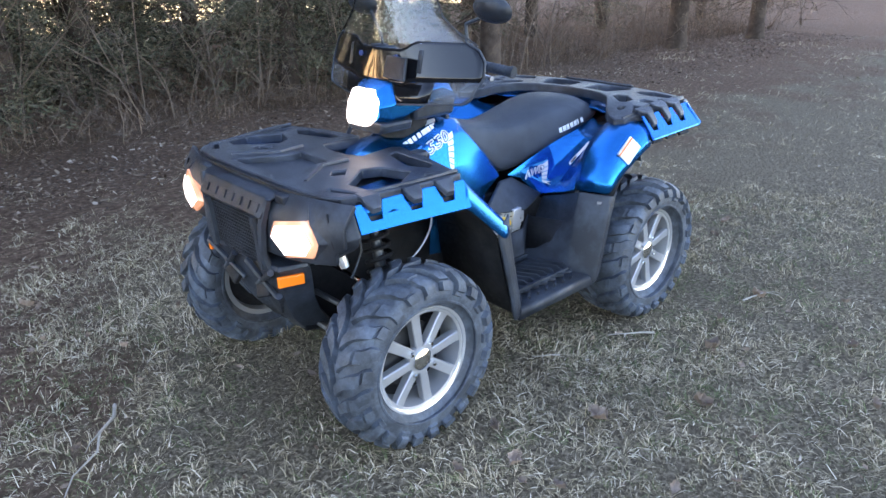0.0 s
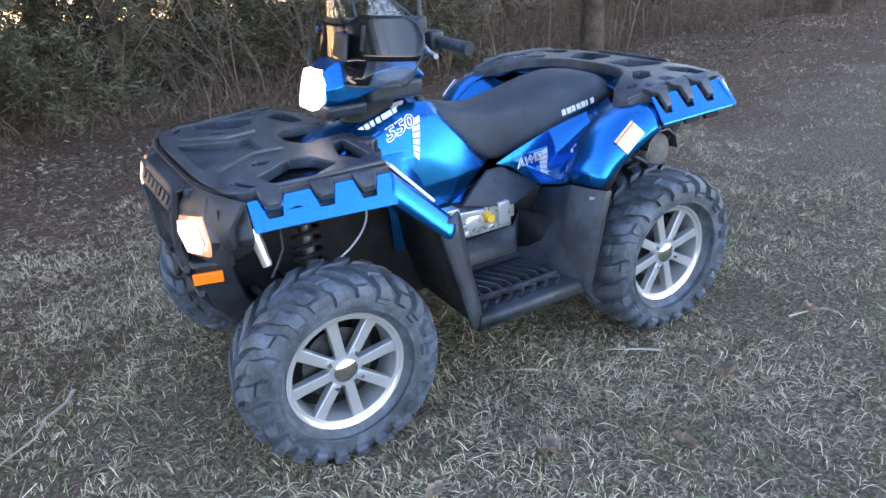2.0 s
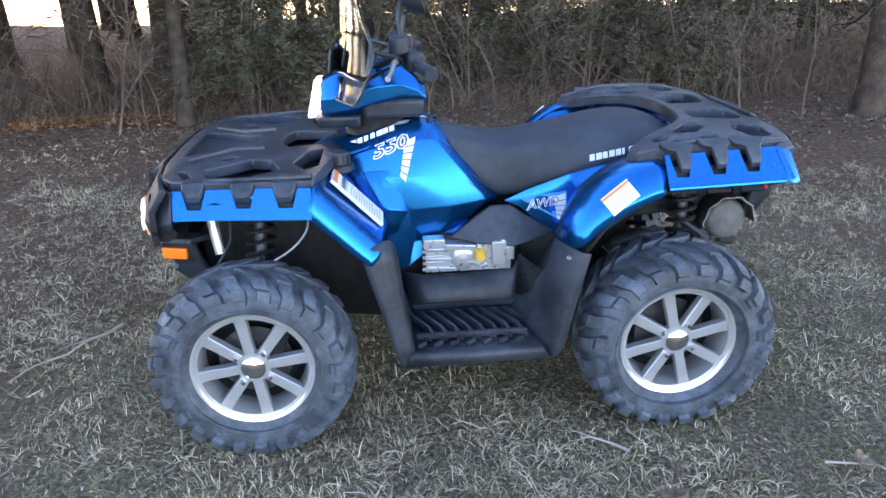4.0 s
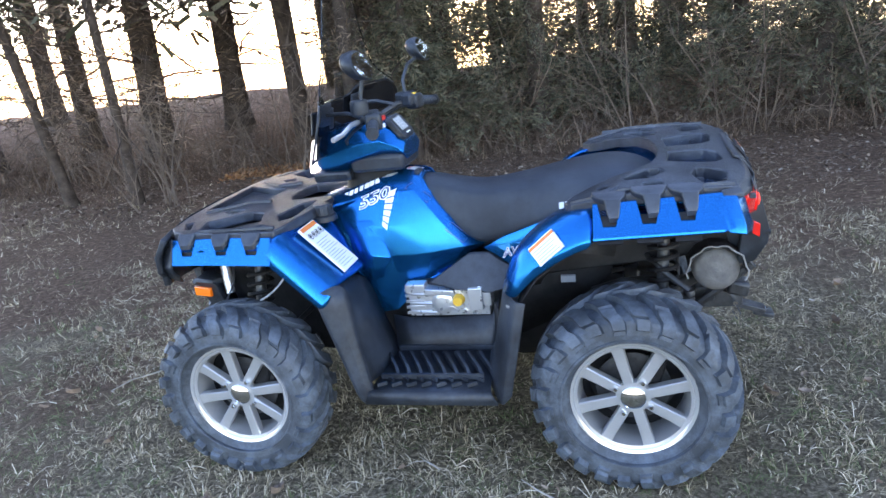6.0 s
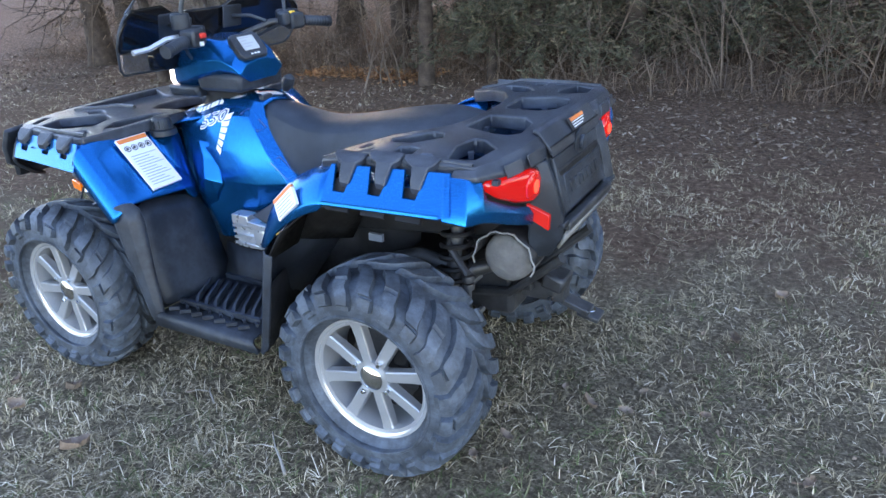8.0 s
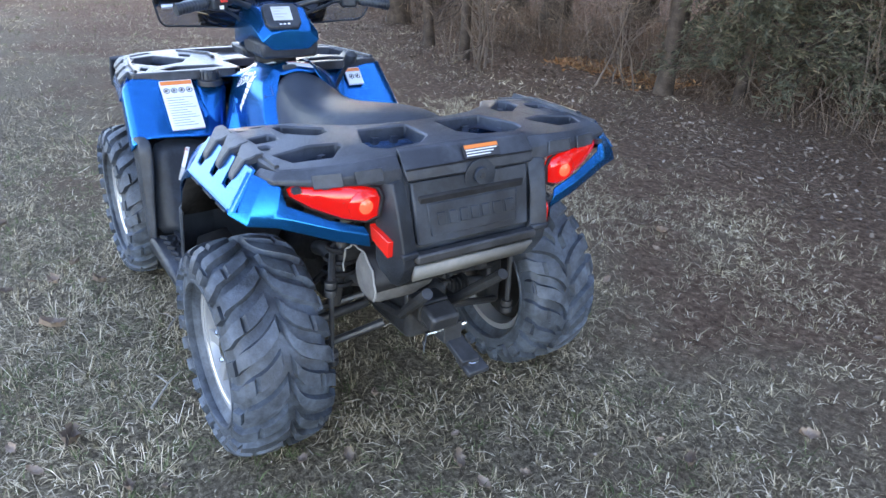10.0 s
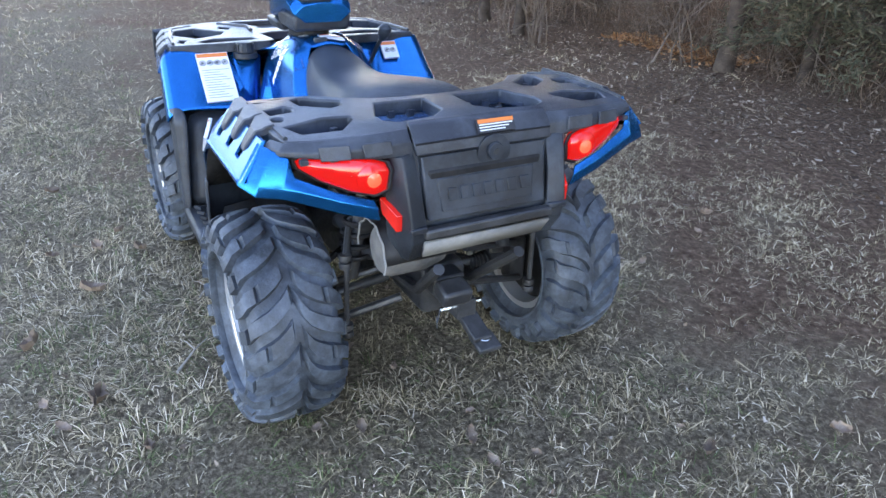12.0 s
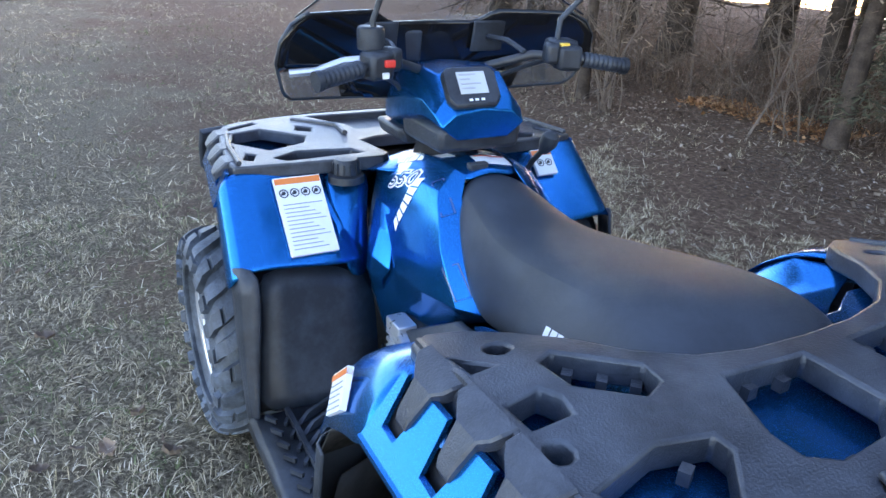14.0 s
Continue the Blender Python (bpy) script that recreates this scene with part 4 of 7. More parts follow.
def front_fender(s):
    edge_y = lambda x: 0.556 - 0.135 * (x - 1.12)
    warp = lambda x, y, z: (x, y + edge_y(x) - 0.44 * (z - 0.77), z)
    pts = notched(lambda x: 0.858 - 0.03 * max(0, x - 1.3), lambda x: 0.774 - 0.02 * max(0, x - 1.4), 1.525, 1.122, (1.462, 1.318, 1.196), 0.052, 0.036, 0.020)
    bm = prism(pts, -0.008, 0.0, 1, warp=warp)
    band = part("front_fender", flip(bm, s), BLUE, atv, "glossy blue front fender notched for the rack", sharp=20)
    for c in (1.462, 1.318, 1.196):
        part("notch_liner", flip(box(bmesh.new(), (c, edge_y(c) - 0.046, 0.822), (0.08, 0.012, 0.07), rot(x=24)), s), DARK, band)
    bm = quad_grid([[(1.535, 0.30, 0.835), (1.40, 0.28, 0.835), (1.12, 0.26, 0.835)], [(1.535, 0.455, 0.84), (1.40, 0.48, 0.845), (1.12, 0.50, 0.85)],
                    [(1.53, 0.475, 0.815), (1.40, 0.50, 0.815), (1.12, 0.515, 0.815)]])
    part("fender_top", flip(bm, s), BLUE, band, solid=0.004)
    # slope down behind the wheel, with the outer roll and the panel that carries the warning label
    rows = []
    for f in (0.0, 0.08, 0.3, 0.6, 0.9, 1.0):
        x, z = 1.118 - 0.190 * f, 0.858 - 0.185 * f
        rows.append([(x + 0.02 * (1 - f) + 0.035 * f, 0.545 + 0.022 * f, z - 0.082 + 0.026 * f), (x + 0.010, 0.545 + 0.016 * f, z - 0.045 + 0.012 * f), (x, 0.520 + 0.02 * f, z - 0.006),
                     (x - 0.003, 0.49 + 0.01 * f, z + 0.004), (x - 0.012, 0.42, z + 0.001), (x - 0.016 - 0.004 * f, 0.34, z - 0.004), (x - 0.022, 0.27, z - 0.008), (x + 0.01, 0.22, z - 0.02)])
    part("fender_slope", flip(quad_grid(rows), s), BLUE, band, solid=0.004, subd=1)
    bm = quad_grid([[(1.10, 0.27, 0.835), (1.06, 0.25, 0.80), (1.02, 0.22, 0.74), (0.97, 0.20, 0.62)], [(1.06, 0.32, 0.84), (1.03, 0.30, 0.80), (0.98, 0.28, 0.74), (0.92, 0.27, 0.64)]])
    part("fender_inner", flip(bm, s), BLUE, band, solid=0.004)
    bm = quad_grid([[(1.085, 0.285, 0.848), (1.03, 0.28, 0.78), (0.975, 0.275, 0.70), (0.935, 0.27, 0.62)], [(1.075, 0.235, 0.846), (1.01, 0.245, 0.775), (0.965, 0.245, 0.70), (0.93, 0.245, 0.61)],
                    [(1.07, 0.15, 0.846), (1.02, 0.185, 0.775), (0.985, 0.198, 0.70), (0.965, 0.200, 0.60)]])
    part("fender_funnel", flip(bm, s), BLUE, band, solid=0.004, subd=1)
    return band


for s in (1, -1):
    front_fender(s)


def rear_fender(s):
    ridge = [[(0.380, 0.405, 0.632), (0.348, 0.40, 0.735), (0.29, 0.395, 0.815), (0.22, 0.39, 0.875), (0.15, 0.39, 0.90), (0.09, 0.39, 0.905)],
             [(0.386, 0.458, 0.640), (0.352, 0.475, 0.748), (0.29, 0.48, 0.830), (0.215, 0.485, 0.887), (0.15, 0.485, 0.908), (0.09, 0.485, 0.912)],
             [(0.376, 0.536, 0.644), (0.335, 0.543, 0.742), (0.275, 0.548, 0.822), (0.20, 0.550, 0.877), (0.145, 0.552, 0.900), (0.09, 0.552, 0.908)],
             [(0.356, 0.567, 0.641), (0.312, 0.570, 0.722), (0.254, 0.574, 0.792), (0.178, 0.578, 0.840), (0.132, 0.578, 0.862), (0.09, 0.578, 0.870)],
             [(0.330, 0.577, 0.632), (0.285, 0.580, 0.700), (0.228, 0.585, 0.758), (0.155, 0.588, 0.798), (0.12, 0.588, 0.812), (0.088, 0.588, 0.818)]]
    ridge = [[(x, y - (0.0 if y < 0.42 else 0.012 if y < 0.5 else 0.034 if y < 0.556 else 0.024 if y < 0.582 else 0.012), z - (0.022 if x < 0.23 else 0.012 if x < 0.3 else 0)) for x, y, z in r] for r in ridge]
    top = part("rear_fender", flip(quad_grid(ridge), s), BLUE, atv, "glossy blue rear fender with stickers", solid=0.004, subd=1)
    warp = lambda x, y, z: (x, y + 0.582 + 0.012 * (-x / 0.3) - 0.75 * (z - 0.82), z)
    top_z, low_z = lambda x: 0.908 + 0.012 * (-x / 0.3), lambda x: 0.818 + 0.012 * (0.09 - x) / 0.38
    pts = notched(top_z, low_z, 0.086, -0.262, (0.040, -0.068, -0.170), 0.058, 0.033, 0.018)
    pts.insert(len(pts) - 8, (-0.290, 0.836))
    band = part("fender_band", flip(prism(pts, -0.008, 0.0, 1, warp=warp), s), BLUE, top, sharp=20)
    for c in (0.040, -0.068, -0.170):
        part("notch_liner", box(bmesh.new(), (c, s * 0.545, 0.834), (0.07, 0.012, 0.085), rot(x=s * 37)), DARK, top)
    edge = [warp(0.086 - 0.348 * k / 10, 0.0, low_z(0.086 - 0.348 * k / 10)) for k in range(11)]
    part("fender_lip", flip(tube(bmesh.new(), [(x, y - 0.004, z + 0.001) for x, y, z in edge], 0.006, 6), s), BLUE, top)
    bm = quad_grid([[(0.086, 0.40, 0.862), (-0.25, 0.40, 0.872)], [(0.086, 0.515, 0.862), (-0.25, 0.525, 0.872)], [(0.086, 0.535, 0.842), (-0.26, 0.545, 0.848)]])
    part("fender_shelf", flip(bm, s), BLUE, top, solid=0.004)
    # rear corner that wraps under the tail lamp
    rows = [[(-0.250, 0.528, 0.914), (-0.268, 0.575, 0.850), (-0.274, 0.590, 0.826)],
            [(-0.300, 0.508, 0.906), (-0.318, 0.552, 0.834), (-0.322, 0.560, 0.808)],
            [(-0.326, 0.478, 0.892), (-0.340, 0.500, 0.826), (-0.338, 0.498, 0.798)],
            [(-0.334, 0.470, 0.848), (-0.350, 0.462, 0.815), (-0.348, 0.458, 0.784)],
            [(-0.352, 0.375, 0.802), (-0.366, 0.368, 0.780), (-0.362, 0.362, 0.746)],
            [(-0.364, 0.285, 0.772), (-0.376, 0.278, 0.750), (-0.370, 0.272, 0.716)]]
    part("fender_corner", flip(quad_grid(rows), s), BLUE, top, solid=0.005, sharp=22, bevel=0.004)
    return top


for s in (1, -1):
    rear_fender(s)

SIDE_ROWS = [[(1.14, 0.050, 0.845), (1.02, 0.078, 0.896), (0.90, 0.088, 0.934), (0.80, 0.085, 0.942), (0.745, 0.078, 0.936), (0.715, 0.066, 0.928)],
             [(1.09, 0.124, 0.842), (0.98, 0.140, 0.860), (0.89, 0.141, 0.884), (0.79, 0.134, 0.892), (0.735, 0.124, 0.892), (0.690, 0.088, 0.884)],
             [(1.06, 0.140, 0.825), (0.97, 0.152, 0.838), (0.885, 0.152, 0.855), (0.775, 0.146, 0.862), (0.715, 0.136, 0.868), (0.668, 0.094, 0.858)],
             [(1.03, 0.165, 0.77), (0.945, 0.177, 0.78), (0.86, 0.178, 0.775), (0.74, 0.174, 0.775), (0.645, 0.161, 0.782), (0.595, 0.104, 0.784)],
             [(1.00, 0.195, 0.67), (0.925, 0.190, 0.68), (0.835, 0.190, 0.665), (0.69, 0.184, 0.668), (0.565, 0.163, 0.680), (0.500, 0.098, 0.672)],
             [(0.985, 0.198, 0.62), (0.915, 0.205, 0.61), (0.825, 0.182, 0.598), (0.705, 0.168, 0.604), (0.60, 0.140, 0.632), (0.545, 0.10, 0.640)],
             [(0.98, 0.195, 0.57), (0.905, 0.205, 0.56), (0.820, 0.172, 0.540), (0.745, 0.158, 0.548), (0.650, 0.136, 0.582), (0.60, 0.110, 0.61)],
             [(0.96, 0.16, 0.44), (0.90, 0.175, 0.44), (0.845, 0.185, 0.45), (0.785, 0.185, 0.50), (0.68, 0.165, 0.555), (0.63, 0.14, 0.60)]]
REAR_ROWS = [[(0.500, 0.150, 0.668), (0.420, 0.176, 0.714), (0.28, 0.190, 0.765), (0.10, 0.205, 0.815), (0.00, 0.22, 0.85)],
             [(0.452, 0.180, 0.652), (0.375, 0.186, 0.674), (0.262, 0.196, 0.718), (0.14, 0.250, 0.80), (0.04, 0.27, 0.83)],
             [(0.330, 0.182, 0.552), (0.304, 0.187, 0.592), (0.252, 0.204, 0.668), (0.150, 0.280, 0.790), (0.06, 0.30, 0.835)],
             [(0.338, 0.250, 0.576), (0.290, 0.270, 0.628), (0.218, 0.300, 0.712), (0.155, 0.335, 0.800), (0.08, 0.35, 0.845)],
             [(0.362, 0.345, 0.606), (0.318, 0.352, 0.668), (0.250, 0.360, 0.748), (0.185, 0.365, 0.820), (0.09, 0.38, 0.852)],
             [(0.380, 0.406, 0.630), (0.344, 0.404, 0.722), (0.278, 0.398, 0.800), (0.212, 0.392, 0.848), (0.10, 0.40, 0.872)]]
FLANK, REAR_FLANK = {}, {}
for s in (1, -1):
    side = FLANK[s] = part("side_panel", flip(quad_grid(SIDE_ROWS), s), BLUE, atv, "glossy blue side panel with white stripes and model number", solid=0.004, sharp=13, bevel=0.006)
    for o, a1, a2 in (((0.722, 0.118, 0.878), (-0.030, -0.004, -0.034), (-0.008, -0.012, 0.006)), ((0.600, 0.136, 0.722), (-0.026, -0.006, -0.030), (-0.010, -0.014, 0.008))):
        o, a1, a2 = Vector(o), Vector(a1), Vector(a2)
        loop = [o - a1 - a2, o + a1 - a2, o + a1 + a2, o - a1 + a2, o - a1 - a2]
        part("panel_slot", drape(flip(tube(bmesh.new(), loop, 0.0022, 5), s), side, (0.55, -s * 0.6, -0.4), 0.0022), NAVY, side)
    # the wedge-shaped knee panel that stands out before the footwell
    knee = [[(0.985, 0.172, 0.800), (0.940, 0.176, 0.802), (0.898, 0.172, 0.800)], [(0.958, 0.194, 0.750), (0.912, 0.193, 0.745), (0.862, 0.178, 0.735)],
            [(0.930, 0.218, 0.688), (0.895, 0.222, 0.680), (0.834, 0.199, 0.662)], [(0.935, 0.220, 0.640), (0.905, 0.222, 0.630), (0.862, 0.206, 0.622)], [(0.945, 0.205, 0.590), (0.915, 0.205, 0.570), (0.880, 0.19, 0.57)]]
    part("knee_panel", flip(quad_grid(knee), s), BLUE, side, solid=0.006, sharp=13, bevel=0.004)
    REAR_FLANK[s] = part("rear_side_panel", flip(quad_grid(REAR_ROWS), s), BLUE, atv, "deep blue rear side panel below the seat", solid=0.004, bevel=0.004, sharp=25)
top_rows = [[(1.22, y * 0.6, 0.845 - abs(y)), (1.12, y * 0.8, 0.885 - abs(y) * 0.6), (1.0, y, 0.905 - abs(y) * 0.2), (0.88, y, 0.945 - abs(y) * 0.2), (0.78, y * 0.95, 0.955 - abs(y) * 0.2), (0.715, y * 0.9, 0.93 - abs(y) * 0.2)] for y in (-0.085, -0.04, 0, 0.04, 0.085)]
cover_top = part("centre_cover", quad_grid(top_rows), BLUE, atv, solid=0.004, subd=2)
nose = [[(1.24, y, 0.80), (1.20, y * 1.1, 0.85), (1.10, y * 1.15, 0.895), (0.98, y * 0.9, 0.91)] for y in (-0.15, -0.10, 0, 0.10, 0.15)]
for r, y in zip(nose, (-0.15, -0.10, 0, 0.10, 0.15)):
    for i, p in enumerate(r):
        r[i] = (p[0] - abs(y) * 0.3, p[1], p[2] - y * y * 1.6)
part("nose_cover", quad_grid(nose), BLUE, atv, solid=0.004, subd=2)
part("rear_deck", plate([(0.02, 0.47), (-0.27, 0.47), (-0.32, 0.42), (-0.33, 0.2), (-0.33, -0.2), (-0.32, -0.42), (-0.27, -0.47), (0.02, -0.47), (0.02, -0.27), (-0.02, -0.2), (-0.02, 0.2), (0.02, 0.27)], [], 0.886, 0.008), BLUE, atv, bevel=0.003)
part("front_deck", plate([(1.56, 0.46), (1.10, 0.50), (1.08, 0.16), (1.16, 0.1), (1.16, -0.1), (1.08, -0.16), (1.10, -0.50), (1.56, -0.46)], [], 0.832, 0.01), DARK, atv, bevel=0.003)

# racks
FRONT_RACK = mirrored([(1.598, 0.0), (1.598, 0.14), (1.592, 0.26), (1.57, 0.39), (1.535, 0.435), (1.46, 0.462), (1.32, 0.484), (1.16, 0.500), (1.115, 0.498), (1.075, 0.30), (1.052, 0.12), (1.075, 0.095),
                       (1.17, 0.105), (1.225, 0.115), (1.25, 0.06), (1.255, 0.0)])
f_holes = []
for s in (1, -1):
    f_holes += [[(x, s * y) for x, y in h] for h in (
        [(1.452, 0.345), (1.325, 0.245), (1.265, 0.27), (1.225, 0.375), (1.345, 0.452), (1.435, 0.425)],
        [(1.105, 0.155), (1.150, 0.175), (1.188, 0.315), (1.150, 0.385), (1.112, 0.36)],
        [(1.54, 0.345), (1.495, 0.425), (1.472, 0.43), (1.515, 0.335)],
        [(1.445, 0.235), (1.40, 0.255), (1.365, 0.215), (1.41, 0.20)],
        [(1.225, 0.440), (1.17, 0.462), (1.15, 0.44), (1.20, 0.42)])]
f_holes.append([(1.558, -0.17), (1.40, -0.085), (1.345, -0.085), (1.345, 0.085), (1.40, 0.085), (1.558, 0.17)])
f_shape = lambda x, y: 0.012 * (1 - (y / 0.5) ** 2) - 0.05 * max(0, x - 1.5) + 0.012 * max(0, 1.3 - x)
rack = part("front_rack", plate(FRONT_RACK, f_holes, 0.872, 0.036, f_shape), RACK, atv, "dusty black plastic front cargo rack with cut-outs", bevel=0.005)
part("tray_floor", plate([(1.57, -0.20), (1.39, -0.10), (1.33, -0.10), (1.33, 0.10), (1.39, 0.10), (1.57, 0.20)], [], 0.858, 0.01), RACK, rack, "dusty smooth tray in the rack")
for s in (1, -1):
    part("rack_rib", tube(bmesh.new(), [(1.53, s * 0.225, 0.878), (1.40, s * 0.125, 0.886), (1.30, s * 0.135, 0.888)], 0.008, 6), RACK, rack)
    part("rack_rib", tube(bmesh.new(), [(1.53, s * 0.428, 0.868), (1.30, s * 0.468, 0.878), (1.12, s * 0.482, 0.882)], 0.007, 6), RACK, rack)


def tooth(x, y, z, s, w, reach, drop):
    """A rack tongue that bends down over the fender's edge."""
    rows = []
    for dy, dz, k in ((-0.035, 0.006, 1.05), (0.0, 0.002, 1.0), (0.55 * reach, -drop * 0.42, 0.9), (0.95 * reach, -drop * 0.92, 0.58), (reach, -drop * 1.05, 0.5)):
        c = Vector((x, y + dy, z + dz))
        rows.append([c + Vector((-w / 2 * k, 0, -0.010)), c + Vector((-w / 2 * k, 0.003, 0.002)), c + Vector((-w / 2 * k + 0.004, 0.005, 0.006)), c + Vector((w / 2 * k - 0.004, 0.005, 0.006)), c + Vector((w / 2 * k, 0.003, 0.002)), c + Vector((w / 2 * k, 0, -0.010))])
    return flip(quad_grid(rows, closed=True, cap=True), s)


for s in (1, -1):
    for x, y in ((1.462, 0.464), (1.318, 0.486), (1.196, 0.501)):
        part("rack_tongue", tooth(x, y, 0.866, s, 0.066, 0.030, 0.030), RACK, rack, sharp=25)
REAR_RACK = mirrored([(-0.340, 0.0), (-0.340, 0.180), (-0.352, 0.190), (-0.350, 0.30), (-0.332, 0.42), (-0.312, 0.478), (-0.26, 0.490), (-0.05, 0.494), (0.075, 0.490), (0.150, 0.475), (0.172, 0.44), (0.150, 0.395), (0.10, 0.345),
                      (0.03, 0.298), (-0.04, 0.248), (-0.085, 0.18), (-0.105, 0.10), (-0.11, 0.0)])
r_holes = []
for s in (1, -1):
    c = lambda x, y, r: [(x + r * math.cos(k * math.pi / 5), y + 0.9 * r * math.sin(k * math.pi / 5)) for k in range(10)]
    r_holes += [[(x, s * y) for x, y in h] for h in (
        [(0.064, 0.455), (0.014, 0.424), (0.012, 0.458)], c(0.058, 0.392, 0.020), c(-0.158, 0.452, 0.018),
        [(-0.066, 0.458), (-0.055, 0.405), (-0.082, 0.392), (-0.112, 0.398), (-0.115, 0.455)],
        [(-0.008, 0.372), (0.004, 0.345), (-0.075, 0.258), (-0.108, 0.262), (-0.125, 0.300), (-0.068, 0.365)],
        [(-0.222, 0.452), (-0.195, 0.352), (-0.212, 0.285), (-0.238, 0.285), (-0.296, 0.335), (-0.285, 0.430)],
        [(-0.135, 0.185), (-0.145, 0.048), (-0.255, 0.048), (-0.292, 0.090), (-0.300, 0.185), (-0.278, 0.222), (-0.238, 0.225)])]
r_shape = lambda x, y: 0.014 * (1 - (y / 0.5) ** 2) - 0.22 * max(0, x) - 0.10 * max(0, -0.26 - x)
rack = part("rear_rack", plate(REAR_RACK, r_holes, 0.930, 0.040, r_shape), RACK, atv, "dusty black plastic rear cargo rack with cut-outs", bevel=0.005)
for s in (1, -1):
    part("rack_rib", tube(bmesh.new(), [(0.15, s * 0.462, 0.900), (0.084, s * 0.474, 0.914), (0.0, s * 0.477, 0.934), (-0.15, s * 0.478, 0.934), (-0.30, s * 0.474, 0.930)], 0.006, 6), RACK, rack)
    for x, y, a in ((-0.205, 0.42, 20), (-0.222, 0.33, 30), (-0.29, 0.36, -30), (-0.285, 0.40, -30), (-0.02, 0.335, 45), (-0.05, 0.302, 45), (-0.078, 0.27, 45), (-0.20, 0.215, 70), (-0.245, 0.222, 70), (-0.142, 0.14, 5), (-0.148, 0.085, 5), (-0.292, 0.15, 5)):
        part("tie_hook", box(bmesh.new(), (x, s * y, 0.908), (0.014, 0.018, 0.018), rot(z=s * a)), RACK, rack)


def rack_tongue(x, s):
    """A notched tongue of the rack that steps down into a slot of the fender."""
    z = 0.934 - 0.22 * max(0, x)
    rows = []
    for dy, dz, k, lean in ((-0.014, 0.004, 0.100, 0.0), (0.006, 0.000, 0.096, 0.0), (0.016, -0.007, 0.078, -0.004), (0.028, -0.012, 0.046, -0.010), (0.054, -0.046, 0.032, -0.012), (0.058, -0.058, 0.026, -0.012)):
        c = Vector((x + lean, 0.487 + dy, z + dz))
        rows.append([c + Vector((-k / 2, -0.004, -0.012)), c + Vector((-k / 2, 0.002, 0.001)), c + Vector((-k / 2 + 0.003, 0.003, 0.004)), c + Vector((k / 2 - 0.003, 0.003, 0.004)), c + Vector((k / 2, 0.002, 0.001)), c + Vector((k / 2, -0.004, -0.012))])
    return flip(quad_grid(rows, closed=True, cap=True), s)


for s in (1, -1):
    for x in (0.040, -0.068, -0.170):
        part("rack_tongue", rack_tongue(x, s), RACK, rack, sharp=25)
    # sloping skirt behind, above the lamp, in three stepped panels
    rows = [[(-0.350, 0.190, 0.936), (-0.349, 0.30, 0.932), (-0.331, 0.42, 0.928), (-0.309, 0.482, 0.924), (-0.262, 0.500, 0.922)],
            [(-0.372, 0.190, 0.908), (-0.370, 0.30, 0.905), (-0.350, 0.425, 0.904), (-0.320, 0.496, 0.908), (-0.262, 0.518, 0.908)],
            [(-0.378, 0.190, 0.872), (-0.374, 0.30, 0.880), (-0.352, 0.425, 0.890), (-0.322, 0.496, 0.896), (-0.262, 0.520, 0.898)]]
    part("rack_skirt", flip(quad_grid(rows), s), RACK, rack, solid=0.012, bevel=0.003, sharp=20)
    for (x0, y0), (x1, y1) in (((-0.372, 0.245), (-0.371, 0.312)), ((-0.366, 0.345), (-0.354, 0.412))):
        m = frame_at(((x0 + x1) / 2, s * (y0 + y1) / 2, 0.902), (x1 - x0, s * (y1 - y0), 0), (0.25, 0, 1))
        part("skirt_step", patch(bmesh.new(), m, -0.036, -0.018, 0.036, 0.016, 0.006 if s < 0 else -0.006, 0.12), RACK, rack, bevel=0.002)
    for y in (0.38, 0.45):
        part("skirt_clip", box(bmesh.new(), (-0.352 + 0.10 * max(0, y - 0.42), s * y, 0.886), (0.016, 0.018, 0.012)), RACK, rack)

# seat
SEAT_ST = [(0.745, 0.918, 0.900, 0.045, 0.055), (0.71, 0.926, 0.872, 0.075, 0.085), (0.64, 0.908, 0.790, 0.092, 0.122), (0.55, 0.886, 0.695, 0.105, 0.135), (0.48, 0.880, 0.680, 0.115, 0.145), (0.38, 0.890, 0.712, 0.128, 0.165),
           (0.24, 0.915, 0.760, 0.145, 0.195), (0.12, 0.935, 0.805, 0.157, 0.210), (0.02, 0.938, 0.835, 0.16, 0.215), (-0.07, 0.915, 0.845, 0.145, 0.185), (-0.125, 0.865, 0.845, 0.11, 0.13)]
rows = []
for x, zt, zl, wt, wl in SEAT_ST:
    half = [(0, zt), (wt * 0.55, zt - 0.003), (wt, zt - 0.022), (wt * 0.55 + wl * 0.5, zt * 0.62 + zl * 0.38 - 0.02), (wl * 1.0, zt * 0.25 + zl * 0.75), (wl, zl), (wl * 0.8, zl - 0.01)]
    rows.append([(x, -y, z) for y, z in reversed(half)] + [(x, y, z) for y, z in half[1:]])
seat = part("seat", quad_grid(rows, cap=True), SEAT, atv, "long black vinyl seat, slightly dusty", subd=2)

# nose, lamps, bumper
def cowl_x(y, z):
    a = abs(y)
    x = 1.655 - 0.55 * max(0, a - 0.24) ** 1.6 - 0.10 * max(0, 0.66 - z) - 1.1 * max(0, z - 0.80) ** 1.0 * 0.6
    return x
ys = [-0.50, -0.45, -0.38, -0.30, -0.22, -0.14, -0.07, 0.0, 0.07, 0.14, 0.22, 0.30, 0.38, 0.45, 0.50]
rows = []
for z in (0.868, 0.84, 0.80, 0.74, 0.69, 0.655):
    k = 1.0 if z > 0.7 else 0.94
    rows.append([(cowl_x(y * k, z), y * k, z + 0.03 * (abs(y) / 0.5) ** 2 * (1 if z < 0.7 else 0.0)) for y in ys])
